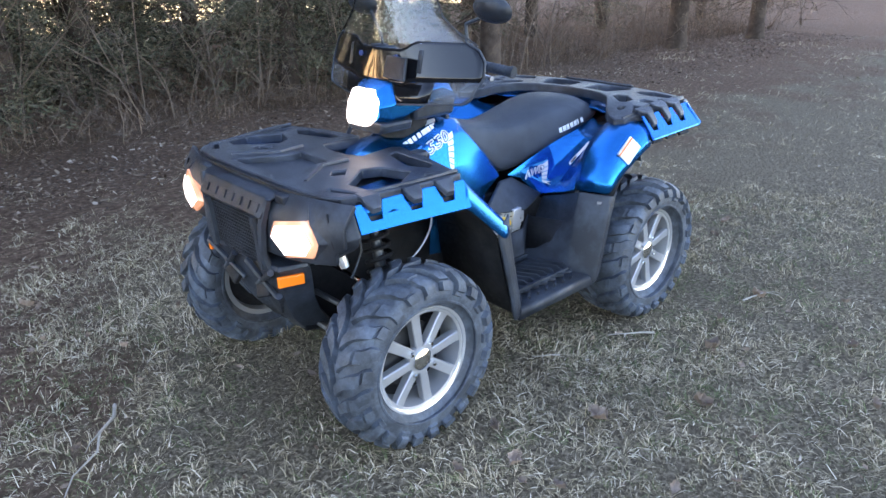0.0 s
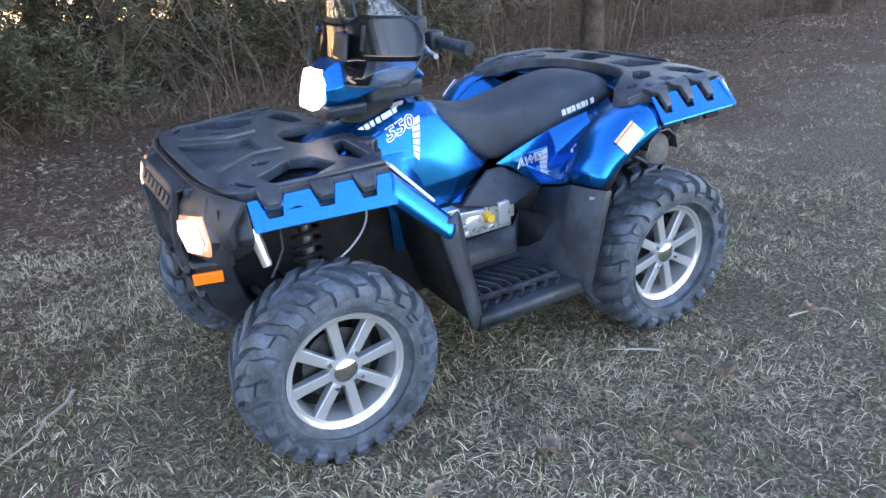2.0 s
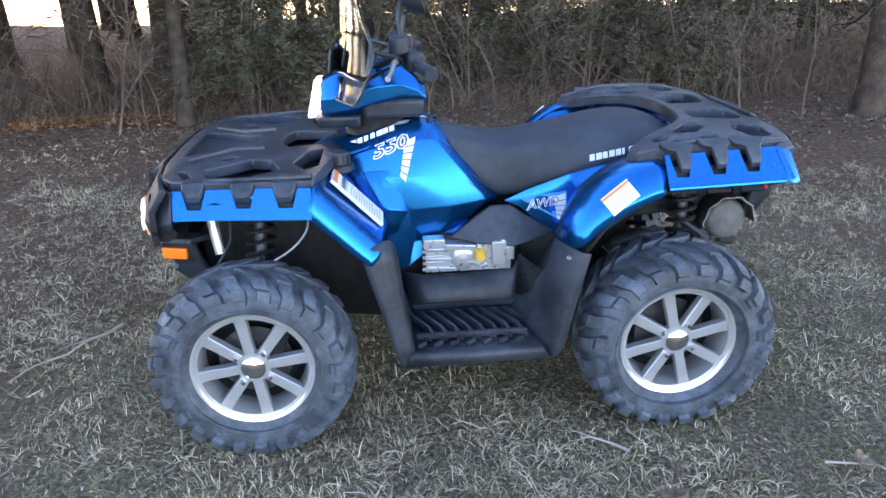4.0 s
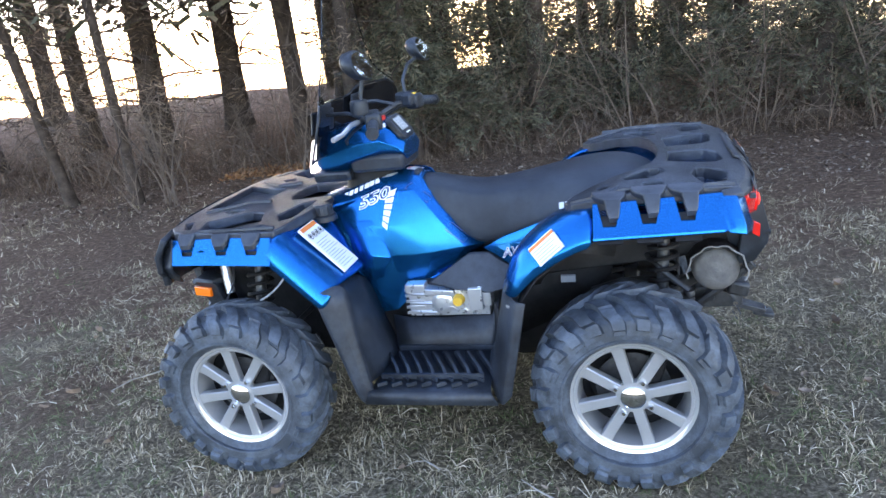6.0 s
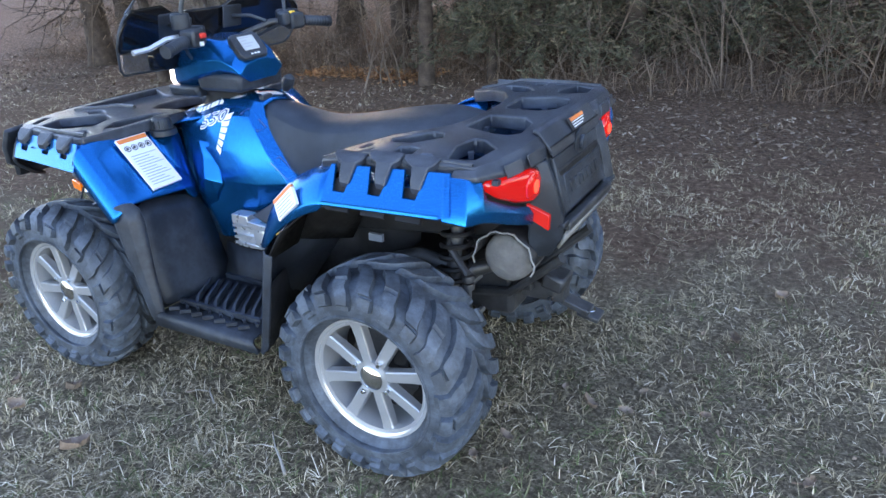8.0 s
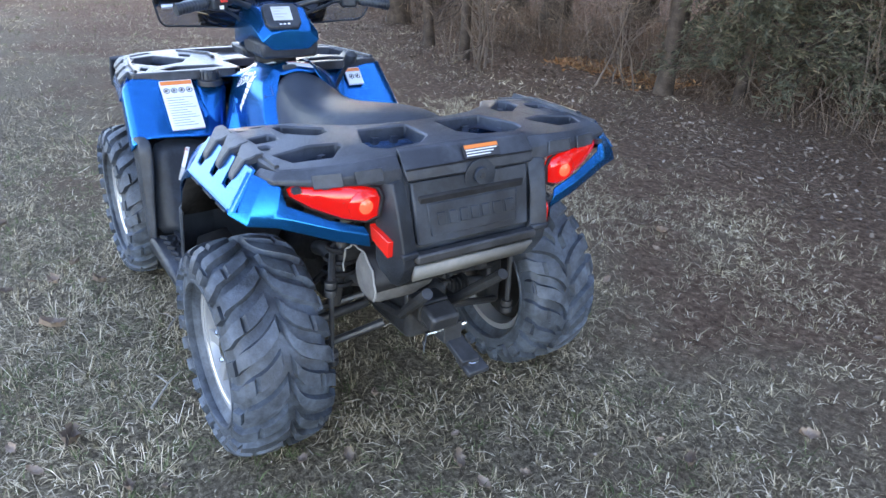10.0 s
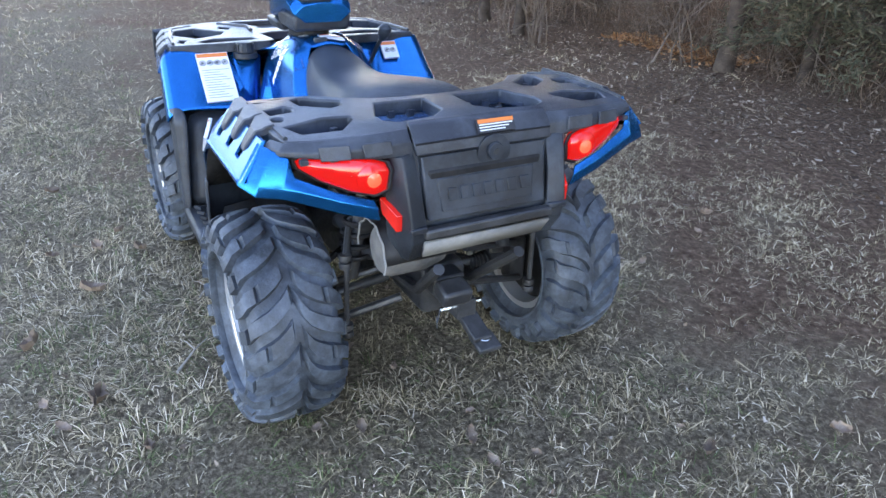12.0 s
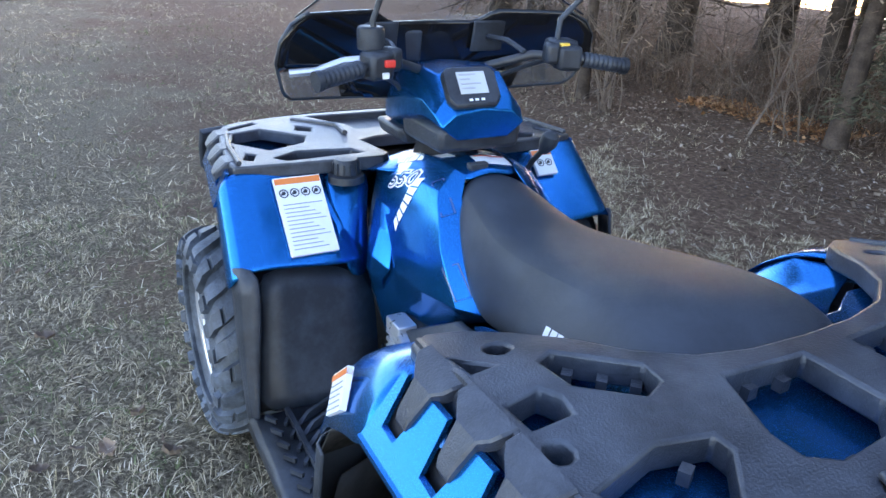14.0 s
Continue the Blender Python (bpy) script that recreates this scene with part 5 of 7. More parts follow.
cowl = part("front_cowl", quad_grid(rows), BLACK, atv, "scuffed black plastic nose around the headlamps", solid=0.02, bevel=0.004)
for s in (1, -1):
    rows = [[(1.605, 0.35, 0.856), (1.568, 0.42, 0.853), (1.530, 0.464, 0.848)], [(1.630, 0.383, 0.812), (1.582, 0.443, 0.814), (1.532, 0.486, 0.812)],
            [(1.632, 0.428, 0.748), (1.588, 0.474, 0.754), (1.534, 0.506, 0.764)], [(1.630, 0.385, 0.680), (1.584, 0.446, 0.704), (1.534, 0.498, 0.738)], [(1.605, 0.36, 0.655), (1.566, 0.42, 0.680), (1.530, 0.470, 0.716)]]
    part("cowl_cheek", flip(quad_grid(rows), s), BLACK, cowl, solid=0.012, bevel=0.004, sharp=15)
    part("cheek_groove", flip(tube(bmesh.new(), [(1.597, 0.434, 0.838), (1.604, 0.452, 0.790), (1.602, 0.466, 0.740), (1.592, 0.440, 0.700)], 0.0035, 6), s), DARK, cowl)
    part("brow_bolt", flip(box(bmesh.new(), (1.612, 0.235, 0.846), (0.05, 0.05, 0.03)), s), BLACK, cowl, bevel=0.006)
    outline = [(0.212, 0.735), (0.244, 0.785), (0.378, 0.812), (0.428, 0.745), (0.400, 0.700), (0.289, 0.678)]
    bm = bmesh.new()
    ring = []
    for k, dx in ((1.0, -0.02), (1.0, 0.010), (0.76, 0.021)):
        c = (sum(p[0] for p in outline) / 6, sum(p[1] for p in outline) / 6)
        ring.append([(cowl_x(y, z) + dx, c[0] + (y - c[0]) * k, c[1] + (z - c[1]) * k) for y, z in outline])
    quad_grid(ring, bm, closed=True)
    lamp = part("headlamp", flip(bm, s), LAMP_RIM, atv, "lit headlamp with warm translucent edge")
    c = (0.335, 0.745)
    lens = [(cowl_x(c[0] + (y - c[0]) * k, z) + 0.0225 + dx, c[0] + (y - c[0]) * k, c[1] + (z - c[1]) * k) for k, dx in ((0.80, 0), ) for y, z in outline]
    bm = bmesh.new()
    vs = [bm.verts.new(p) for p in lens]
    cen = bm.verts.new((cowl_x(c[0], c[1]) + 0.028, c[0] - 0.01, c[1]))
    for i in range(6):
        bm.faces.new((vs[i], vs[(i + 1) % 6], cen))
    part("lens", flip(bm, s), LAMP_ON, lamp, "bright white lit lens")
    bm = box(bmesh.new(), (1.620, s * 0.232, 0.568), (0.088, 0.014, 0.036), rot(z=s * -16))
    part("side_marker", bm, AMBER, atv, "small amber side reflector", bevel=0.003)
part("cowl_seam", tube(bmesh.new(), [(1.545, 0.43, 0.862), (1.59, 0.33, 0.866), (1.612, 0.20, 0.870), (1.615, 0.0, 0.872), (1.612, -0.20, 0.870), (1.59, -0.33, 0.866), (1.545, -0.43, 0.862)], 0.006, 6), DARK, cowl)
for s in (1, -1):
    for a, b in (((1.672, 0.20, 0.60), (1.640, 0.04, 0.50)), ((1.668, 0.04, 0.60), (1.640, 0.17, 0.49)), ((1.640, 0.18, 0.50), (1.590, 0.10, 0.40))):
        part("bumper_rib", tube(bmesh.new(), [(a[0], s * a[1], a[2]), (b[0], s * b[1], b[2])], [0.012, 0.009], 6), BLACK, cowl)
# brand lettering in relief becomes plain raised bars
for i in range(7):
    y = -0.19 + 0.062 * i
    part("relief_bar", box(bmesh.new(), (1.674, y * 0.85, 0.812), (0.008, 0.034, 0.028), rot(y=-27)), BLACK, cowl)
bm = bmesh.new()
for y in [-0.13 + 0.0125 * i for i in range(22)]:
    tube(bm, [(1.676, y, 0.768), (1.664, y, 0.605)], 0.0024, 4)
for z in [0.605 + 0.0125 * i for i in range(14)]:
    tube(bm, [(1.670 + (z - 0.69) * 0.07, -0.135, z), (1.670 + (z - 0.69) * 0.07, 0.135, z)], 0.0024, 4)
part("grille", bm, BLACK, atv, "black wire mesh grille")
part("grille_backing", quad_grid([[(1.668, -0.145, 0.775), (1.668, 0.145, 0.775)], [(1.658, -0.145, 0.60), (1.658, 0.145, 0.60)]]), DARK, atv, solid=0.006)
part("brow", quad_grid([[(1.605, y, 0.862) for y in (-0.22, -0.1, 0, 0.1, 0.22)], [(1.655, y, 0.846) for y in (-0.21, -0.1, 0, 0.1, 0.21)], [(1.686, y, 0.785) for y in (-0.19, -0.1, 0, 0.1, 0.19)], [(1.674, y, 0.772) for y in (-0.18, -0.1, 0, 0.1, 0.18)]]), BLACK, cowl, solid=0.012, bevel=0.004)
for s in (1, -1):
    part("cheek_rib", tube(bmesh.new(), [(1.655, s * 0.205, 0.845), (1.668, s * 0.175, 0.76), (1.672, s * 0.165, 0.66), (1.66, s * 0.175, 0.60)], [0.012, 0.016, 0.016, 0.012], 6), BLACK, cowl)
    part("bumper_slot", box(bmesh.new(), (1.648, s * 0.10, 0.50), (0.02, 0.075, 0.05), rot(x=s * 24, y=-18)), DARK, atv, bevel=0.006)
rows = []
for z, x, w in ((0.625, 1.60, 0.20), (0.618, 1.665, 0.235), (0.605, 1.672, 0.24), (0.595, 1.660, 0.235), (0.54, 1.650, 0.225), (0.46, 1.625, 0.19), (0.38, 1.585, 0.16), (0.31, 1.53, 0.13), (0.28, 1.47, 0.12)):
    rows.append([(x - 0.11, -w - 0.01, z), (x - 0.07, -w, z), (x - 0.012, -w * 0.93, z), (x, -w * 0.5, z), (x - 0.01, -w * 0.3, z), (x - 0.012, 0, z), (x - 0.01, w * 0.3, z), (x, w * 0.5, z), (x - 0.012, w * 0.93, z), (x - 0.07, w, z), (x - 0.11, w + 0.01, z)])
part("front_bumper", quad_grid(rows), BLACK, atv, "scuffed black plastic bumper and skid guard", solid=0.02, bevel=0.004)
for s in (1, -1):
    bm = tube(bmesh.new(), [(1.684, s * 0.145, 0.78), (1.675, s * 0.145, 0.72), (1.668, s * 0.15, 0.60)], 0.013, 6)
    part("grille_bar", bm, BLACK, atv)

# footwells
for s in (1, -1):
    wall = [[(0.945, 0.20, 0.615), (0.965, 0.36, 0.655), (0.965, 0.50, 0.668)], [(0.92, 0.20, 0.50), (0.935, 0.36, 0.54), (0.93, 0.51, 0.54)],
            [(0.87, 0.21, 0.36), (0.885, 0.36, 0.38), (0.89, 0.525, 0.38)], [(0.845, 0.21, 0.31), (0.85, 0.36, 0.31), (0.865, 0.535, 0.31)]]
    well = part("footwell", flip(quad_grid(wall), s), BLACK, atv, "scuffed black plastic footwell with ribbed floor", solid=0.008, subd=1)
    flare = [[(0.885, 0.500, 0.690), (0.925, 0.545, 0.692), (0.985, 0.558, 0.665), (0.995, 0.545, 0.655)], [(0.875, 0.515, 0.55), (0.905, 0.552, 0.55), (0.955, 0.562, 0.545), (0.965, 0.55, 0.545)],
             [(0.855, 0.53, 0.40), (0.875, 0.555, 0.40), (0.915, 0.562, 0.40), (0.925, 0.55, 0.40)], [(0.84, 0.54, 0.315), (0.855, 0.558, 0.30), (0.89, 0.562, 0.285), (0.90, 0.55, 0.285)], [(0.845, 0.535, 0.285), (0.857, 0.55, 0.275), (0.875, 0.555, 0.268), (0.885, 0.545, 0.268)]]
    part("front_flare", flip(quad_grid(flare), s), BLACK, well, solid=0.006, subd=1)
    rows = [[(0.85, 0.20, 0.318), (0.47, 0.20, 0.318)], [(0.855, 0.50, 0.312), (0.45, 0.50, 0.312)], [(0.86, 0.548, 0.315), (0.44, 0.548, 0.315)], [(0.86, 0.56, 0.305), (0.435, 0.56, 0.305)], [(0.875, 0.56, 0.268), (0.42, 0.56, 0.270)], [(0.87, 0.54, 0.268), (0.42, 0.54, 0.270)]]
    part("floor_board", flip(quad_grid(rows), s), BLACK, well, solid=0.008)
    for i in range(9):
        x = 0.825 - 0.042 * i
        bm = box(bmesh.new(), (x, s * 0.37, 0.329), (0.013, 0.20, 0.020), rot(z=s * 28), 0.7)
        part("tread_bar", bm, BLACK, well)
    bm = bmesh.new()
    for i in range(7):
        for j in range(2):
            box(bm, (0.80 - 0.052 * i + 0.02 * j, s * (0.48 + 0.035 * j), 0.322), (0.034, 0.008, 0.012), rot(z=s * (35 if j else -35)))
    part("floor_stud", bm, BLACK, well)
    for y in (0.255, 0.47):
        part("tread_rail", box(bmesh.new(), (0.655, s * y, 0.327), (0.36, 0.012, 0.018)), BLACK, well)
    rear = []
    for f in (0.0, 0.3, 0.62, 0.9, 1.0):
        drop = lambda a, b: tuple(p + (q - p) * f for p, q in zip(a, b))
        rear.append([drop((0.330, 0.205, 0.550), (0.500, 0.235, 0.312)), drop((0.350, 0.330, 0.590), (0.492, 0.330, 0.300)), drop((0.386, 0.440, 0.632), (0.470, 0.430, 0.285)), drop((0.383, 0.452, 0.634), (0.460, 0.452, 0.282)),
                     drop((0.340, 0.548, 0.630), (0.420, 0.545, 0.268)), drop((0.328, 0.560, 0.626), (0.402, 0.560, 0.272)), drop((0.300, 0.560, 0.620), (0.372, 0.558, 0.300))])
    part("rear_flare", flip(quad_grid(rear), s), BLACK, well, solid=0.008, sharp=30, bevel=0.004)
    part("flare_clip", flip(box(bmesh.new(), (0.352, 0.528, 0.598), (0.034, 0.008, 0.010), rot(z=-42)), s), STRIP, well)
    inner = [[(0.86, 0.205, 0.44), (0.80, 0.21, 0.43), (0.65, 0.215, 0.43), (0.48, 0.225, 0.44), (0.45, 0.23, 0.50)], [(0.85, 0.225, 0.37), (0.78, 0.235, 0.36), (0.65, 0.24, 0.36), (0.49, 0.24, 0.36), (0.47, 0.235, 0.37)], [(0.85, 0.25, 0.315), (0.78, 0.26, 0.315), (0.65, 0.26, 0.315), (0.50, 0.26, 0.315), (0.48, 0.25, 0.315)]]
    part("inner_wall", flip(quad_grid(inner), s), BLACK, well, solid=0.006)
    cover = [(0.700, 0.566), (0.552, 0.655), (0.480, 0.655), (0.326, 0.560), (0.39, 0.540), (0.475, 0.526), (0.60, 0.540)]
    bm = prism(cover, 0.0, 0.018, 1, warp=lambda x, y, z: (x, y + 0.124 - 0.16 * max(0.0, 0.50 - x) + 0.567 * (0.70 - z), z))
    part("engine_cover", flip(bm, s), BLACK, atv, "smooth black panel below the seat", bevel=0.005)
    # dark liner over each wheel
    rows = []
    for k in range(7):
        a = radians(20 + 22 * k)
        rows.append([(1.346 + 0.40 * math.cos(a), 0.26, 0.42 + 0.36 * math.sin(a)), (1.346 + 0.40 * math.cos(a), 0.47, 0.42 + 0.355 * math.sin(a))])
    part("front_liner", flip(quad_grid([[(1.12, 0.50, 0.765), (1.12, 0.26, 0.79)], [(1.03, 0.52, 0.69), (1.02, 0.22, 0.70)], [(0.965, 0.52, 0.62), (0.955, 0.20, 0.60)], [(0.93, 0.53, 0.45), (0.93, 0.20, 0.45)], [(0.89, 0.54, 0.30), (0.88, 0.20, 0.30)]]), s), DARK, atv, solid=0.004)
    rows = [[(0.33, 0.555, 0.60), (0.34, 0.40, 0.60)], [(0.26, 0.558, 0.70), (0.27, 0.40, 0.74)], [(0.14, 0.568, 0.79), (0.16, 0.40, 0.80)], [(0.05, 0.570, 0.818), (0.05, 0.24, 0.825)], [(-0.26, 0.575, 0.835), (-0.28, 0.24, 0.84)]]
    part("rear_liner", flip(quad_grid(rows), s), DARK, atv, solid=0.004)
    part("panel_back", flip(quad_grid([[(x - 0.022, y - 0.012, z - 0.022) for x, y, z in r] for r in REAR_ROWS[2:]]), s), DARK, atv, solid=0.003)
    part("liner_wall", flip(quad_grid([[(0.47, 0.14, 0.60), (0.30, 0.155, 0.62), (0.0, 0.19, 0.82)], [(0.46, 0.20, 0.32), (0.24, 0.16, 0.40), (0.06, 0.15, 0.55)]]), s), DARK, atv, solid=0.004)
    part("belly_side", flip(quad_grid([[(0.46, 0.24, 0.50), (0.37, 0.50, 0.50)], [(0.47, 0.24, 0.30), (0.385, 0.55, 0.285)]]), s), DARK, atv, solid=0.004)

# engine and frame
bm = box(bmesh.new(), (0.62, 0, 0.46), (0.36, 0.36, 0.20))
engine = part("engine", bm, DARK, atv, bevel=0.02)
for s in (1, -1):
    bm = bmesh.new()
    box(bm, (0.635, s * 0.193, 0.487), (0.30, 0.05, 0.100))
    box(bm, (0.755, s * 0.200, 0.545), (0.075, 0.05, 0.035))
    box(bm, (0.665, s * 0.202, 0.530), (0.11, 0.055, 0.022), rot(y=-4))
    box(bm, (0.53, s * 0.210, 0.505), (0.05, 0.06, 0.085))
    box(bm, (0.50, s * 0.203, 0.50), (0.05, 0.05, 0.05))
    for i in range(3):
        tube(bm, [(0.78, s * 0.220, 0.455 + 0.035 * i), (0.68, s * 0.222, 0.452 + 0.035 * i)], 0.007, 6)
    tube(bm, [(0.70, s * 0.221, 0.46), (0.66, s * 0.224, 0.475), (0.62, s * 0.224, 0.475), (0.60, s * 0.221, 0.455)], 0.008, 6)
    part("crankcase", bm, CAST, engine, "grey cast aluminium engine case", bevel=0.005)
    part("clutch_cover", disc(bmesh.new(), (0.655, s * 0.216, 0.488), 0.042, s * 0.012, 1, 24, dome=s * 0.004), CAST, engine)
    part("cylinder_fin", prism([(0.725, 0.44), (0.795, 0.44), (0.795, 0.56), (0.725, 0.56)], s * 0.178, s * 0.214, 1), DARK, engine)
    for i in range(5):
        part("fin", box(bmesh.new(), (0.76, s * 0.216, 0.452 + 0.022 * i), (0.072, 0.012, 0.009)), CAST, engine)
    for x, z in ((0.515, 0.545), (0.515, 0.465), (0.575, 0.455), (0.70, 0.53), (0.61, 0.53)):
        part("case_bolt", disc(bmesh.new(), (x, s * 0.216, z), 0.007, s * 0.010, 1, 6), CHROME, engine)
    bm = revolve(bmesh.new(), [(0.0005, 0.02), (0.016, 0.02), (0.019, 0.012), (0.022, -0.012)], (0.595, s * 0.228, 0.50), seg=14)
    part("filler_cap", bm, YELLOW, engine, "yellow plastic filler cap")
bm = prism([(1.52, 0.30), (0.95, 0.235), (0.25, 0.235), (0.10, 0.30), (0.02, 0.44), (0.30, 0.46), (0.45, 0.60), (0.90, 0.60), (1.05, 0.70), (1.45, 0.74), (1.56, 0.60)], -0.13, 0.13, 1)
part("chassis", bm, DARK, atv, bevel=0.01)
bm = prism([(0.40, 0.55), (0.35, 0.72), (0.0, 0.82), (-0.40, 0.84), (-0.40, 0.66), (-0.15, 0.60)], -0.16, 0.16, 1)
part("rear_frame", bm, DARK, atv, bevel=0.01)

# suspension
for s in (1, -1):
    for x in (1.346, 0.0):
        d = 0.36 if x < 1 else 0.39
        bm = bmesh.new()
        for dx in (0.13, -0.13):
            tube(bm, [(x + dx, s * 0.10, 0.33), (x + dx * 0.3, s * d, 0.235)], 0.013, 8)
            tube(bm, [(x + dx, s * 0.11, 0.45), (x + dx * 0.25, s * (d - 0.02), 0.37)], 0.011, 8)
        part("control_arm", bm, STEEL, atv)
        part("half_shaft", tube(bmesh.new(), [(x, s * 0.09, 0.335), (x, s * (d + 0.03), 0.30)], [0.016, 0.016], 10), STEEL, atv)
        bm = bmesh.new()
        for k in range(6):
            revolve(bm, [(0.020, k * 0.012), (0.036 - 0.002 * k, k * 0.012 + 0.003), (0.036 - 0.002 * k, k * 0.012 + 0.007), (0.020, k * 0.012 + 0.012)], (x, s * 0.26, 0.31), 1, 14)
        part("shaft_boot", bm, DARK, atv)
        part("knuckle", box(bmesh.new(), (x, s * d, 0.30), (0.07, 0.06, 0.17)), STEEL, atv, bevel=0.012)
        lo, hi = ((x - 0.10, s * 0.25, 0.42), (x - 0.12, s * 0.20, 0.76)) if x < 1 else ((x - 0.02, s * 0.345, 0.45), (x - 0.03, s * 0.26, 0.78))
        body = part("shock_absorber", tube(bmesh.new(), [lo, hi], [0.020, 0.020], 12), STEEL, atv, "black coil-over shock absorber")
        a, b = Vector(lo), Vector(hi)
        part("coil_spring", helix(bmesh.new(), a + (b - a) * 0.2, a + (b - a) * 0.92, 0.044, 7, 0.0075), DARK, body)
        part("shock_cap", tube(bmesh.new(), [a + (b - a) * 0.9, b], [0.042, 0.040], 14), STEEL, body)
    part("sway_link", tube(bmesh.new(), [(-0.185, s * 0.30, 0.27), (-0.185, s * 0.295, 0.54)], 0.008, 8), STEEL, atv)
    for z in (0.275, 0.30, 0.50, 0.525):
        part("link_bushing", disc(bmesh.new(), (-0.185, s * 0.298, z), 0.018, 0.018, 2, 12), STEEL, atv)
    part("steering_cylinder", tube(bmesh.new(), [(1.475, s * 0.27, 0.70), (1.455, s * 0.30, 0.585)], [0.019, 0.017], 12), BRIGHT, atv, "bright metal damper beside the bumper")
    part("tie_rod", tube(bmesh.new(), [(1.44, s * 0.14, 0.56), (1.40, s * 0.40, 0.52)], 0.008, 8), CHROME, atv)
    part("brake_hose", tube(bmesh.new(), [(1.215 - 0.085 * math.sin(math.pi * k / 12) ** 0.8 + 0.05 * k / 12, s * (0.37 + 0.05 * k / 12), 0.80 - 0.20 * k / 12) for k in range(13)], 0.0035, 6), GREYINK, atv)
    part("cable", tube(bmesh.new(), [(1.42, s * 0.30, 0.78), (1.405, s * 0.32, 0.71), (1.41, s * 0.335, 0.64), (1.44, s * 0.34, 0.59), (1.46, s * 0.34, 0.56)], 0.004, 6), BLACK, atv)
part("sway_bar", tube(bmesh.new(), [(-0.185, 0.295, 0.54), (-0.10, 0.25, 0.60), (-0.06, 0.15, 0.62), (-0.06, -0.15, 0.62), (-0.10, -0.25, 0.60), (-0.185, -0.295, 0.54)], 0.011, 8), STEEL, atv)
bm = box(bmesh.new(), (-0.10, 0.0, 0.38), (0.24, 0.14, 0.16))
part("differential", bm, STEEL, atv, bevel=0.02)

# exhaust
bm = revolve(bmesh.new(), [(0.0005, 0.246), (0.030, 0.243), (0.058, 0.237), (0.070, 0.226), (0.074, 0.21), (0.075, 0.12), (0.060, 0.06), (0.0005, 0.05)], (-0.275, 0, 0.582), seg=28)
pipe = part("exhaust_silencer", bm, HEAT, atv, "dusty round exhaust silencer")
bm = quad_grid([[(-0.275 + r * math.cos(a), y, 0.582 + r * math.sin(a)) for a in (radians(10 + 19 * k) for k in range(10))] for r, y in ((0.090, 0.255), (0.088, 0.18), (0.092, 0.05))])
part("heat_shield", bm, DARK, pipe, solid=0.004)
part("shield_edge", tube(bmesh.new(), [(-0.275 + (0.091 + 0.004 * math.sin(k * 1.9)) * math.cos(radians(-10 + 11 * k)), 0.257, 0.582 + (0.091 + 0.004 * math.sin(k * 1.9)) * math.sin(radians(-10 + 11 * k))) for k in range(20)], 0.0028, 5), STRIP, pipe, "pale worn edge of the heat shield")
part("exhaust_tube", tube(bmesh.new(), [(-0.25, 0.08, 0.52), (-0.12, 0.20, 0.50), (0.02, 0.22, 0.54), (0.12, 0.20, 0.50)], 0.024, 10), STEEL, pipe)

# tail: storage box with flap, lamps, reflectors, bumper, hitch
lean = lambda z: -0.424 + 0.235 * max(0, z - 0.715)          # the tail's face leans forward going up
def tail_slab(pts, depth, out):
    """A slab on the tail's leaning face from an outline in y, z."""
    return prism(pts, 0.0, depth, 0, warp=lambda x, y, z: (lean(z) - out + x, y, z))
bm = tail_slab([(0.200, 0.905), (0.185, 0.69), (0.172, 0.622), (-0.172, 0.622), (-0.185, 0.69), (-0.200, 0.905)], 0.09, -0.010)
tail = part("tail_box", bm, BLACK, atv, "black plastic tail box with a hinged flap", bevel=0.006)
flap = part("flap", tail_slab([(0.172, 0.872), (0.166, 0.715), (-0.166, 0.715), (-0.172, 0.872)], 0.02, 0.0), BLACK, tail, bevel=0.005)
part("flap_panel", tail_slab([(0.135, 0.815), (0.128, 0.735), (-0.128, 0.735), (-0.135, 0.815)], 0.01, 0.004), BLACK, flap, bevel=0.003)
part("flap_top", quad_grid([[(-0.334, y, 0.948) for y in (-0.184, 0, 0.184)], [(-0.352, y, 0.942) for y in (-0.186, 0, 0.186)], [(-0.384, y, 0.902) for y in (-0.188, 0, 0.188)], [(-0.392, y, 0.878) for y in (-0.184, 0, 0.184)], [(-0.382, y, 0.872) for y in (-0.18, 0, 0.18)]]), RACK, tail, solid=0.01, bevel=0.004, sharp=20)
part("hinge_groove", tube(bmesh.new(), [(-0.384, 0.185, 0.904), (-0.386, 0.0, 0.906), (-0.384, -0.185, 0.904)], 0.003, 6), DARK, tail)
for i in range(7):
    part("relief_bar", tail_slab([(0.108 - 0.034 * i, 0.792), (0.106 - 0.034 * i, 0.760), (0.082 - 0.034 * i, 0.760), (0.084 - 0.034 * i, 0.792)], 0.008, 0.008), BLACK, flap, bevel=0.002)
part("latch_plate", disc(bmesh.new(), (lean(0.862) + 0.002, -0.030, 0.862), 0.046, -0.008, 0, 28), BLACK, flap)
part("latch", disc(bmesh.new(), (lean(0.868) - 0.006, -0.030, 0.866), 0.022, -0.012, 0, 20), BLACK, flap, "round black lock on the flap")
part("latch_slot", disc(bmesh.new(), (lean(0.868) - 0.017, -0.030, 0.866), 0.008, -0.003, 0, 12), STEEL, flap)
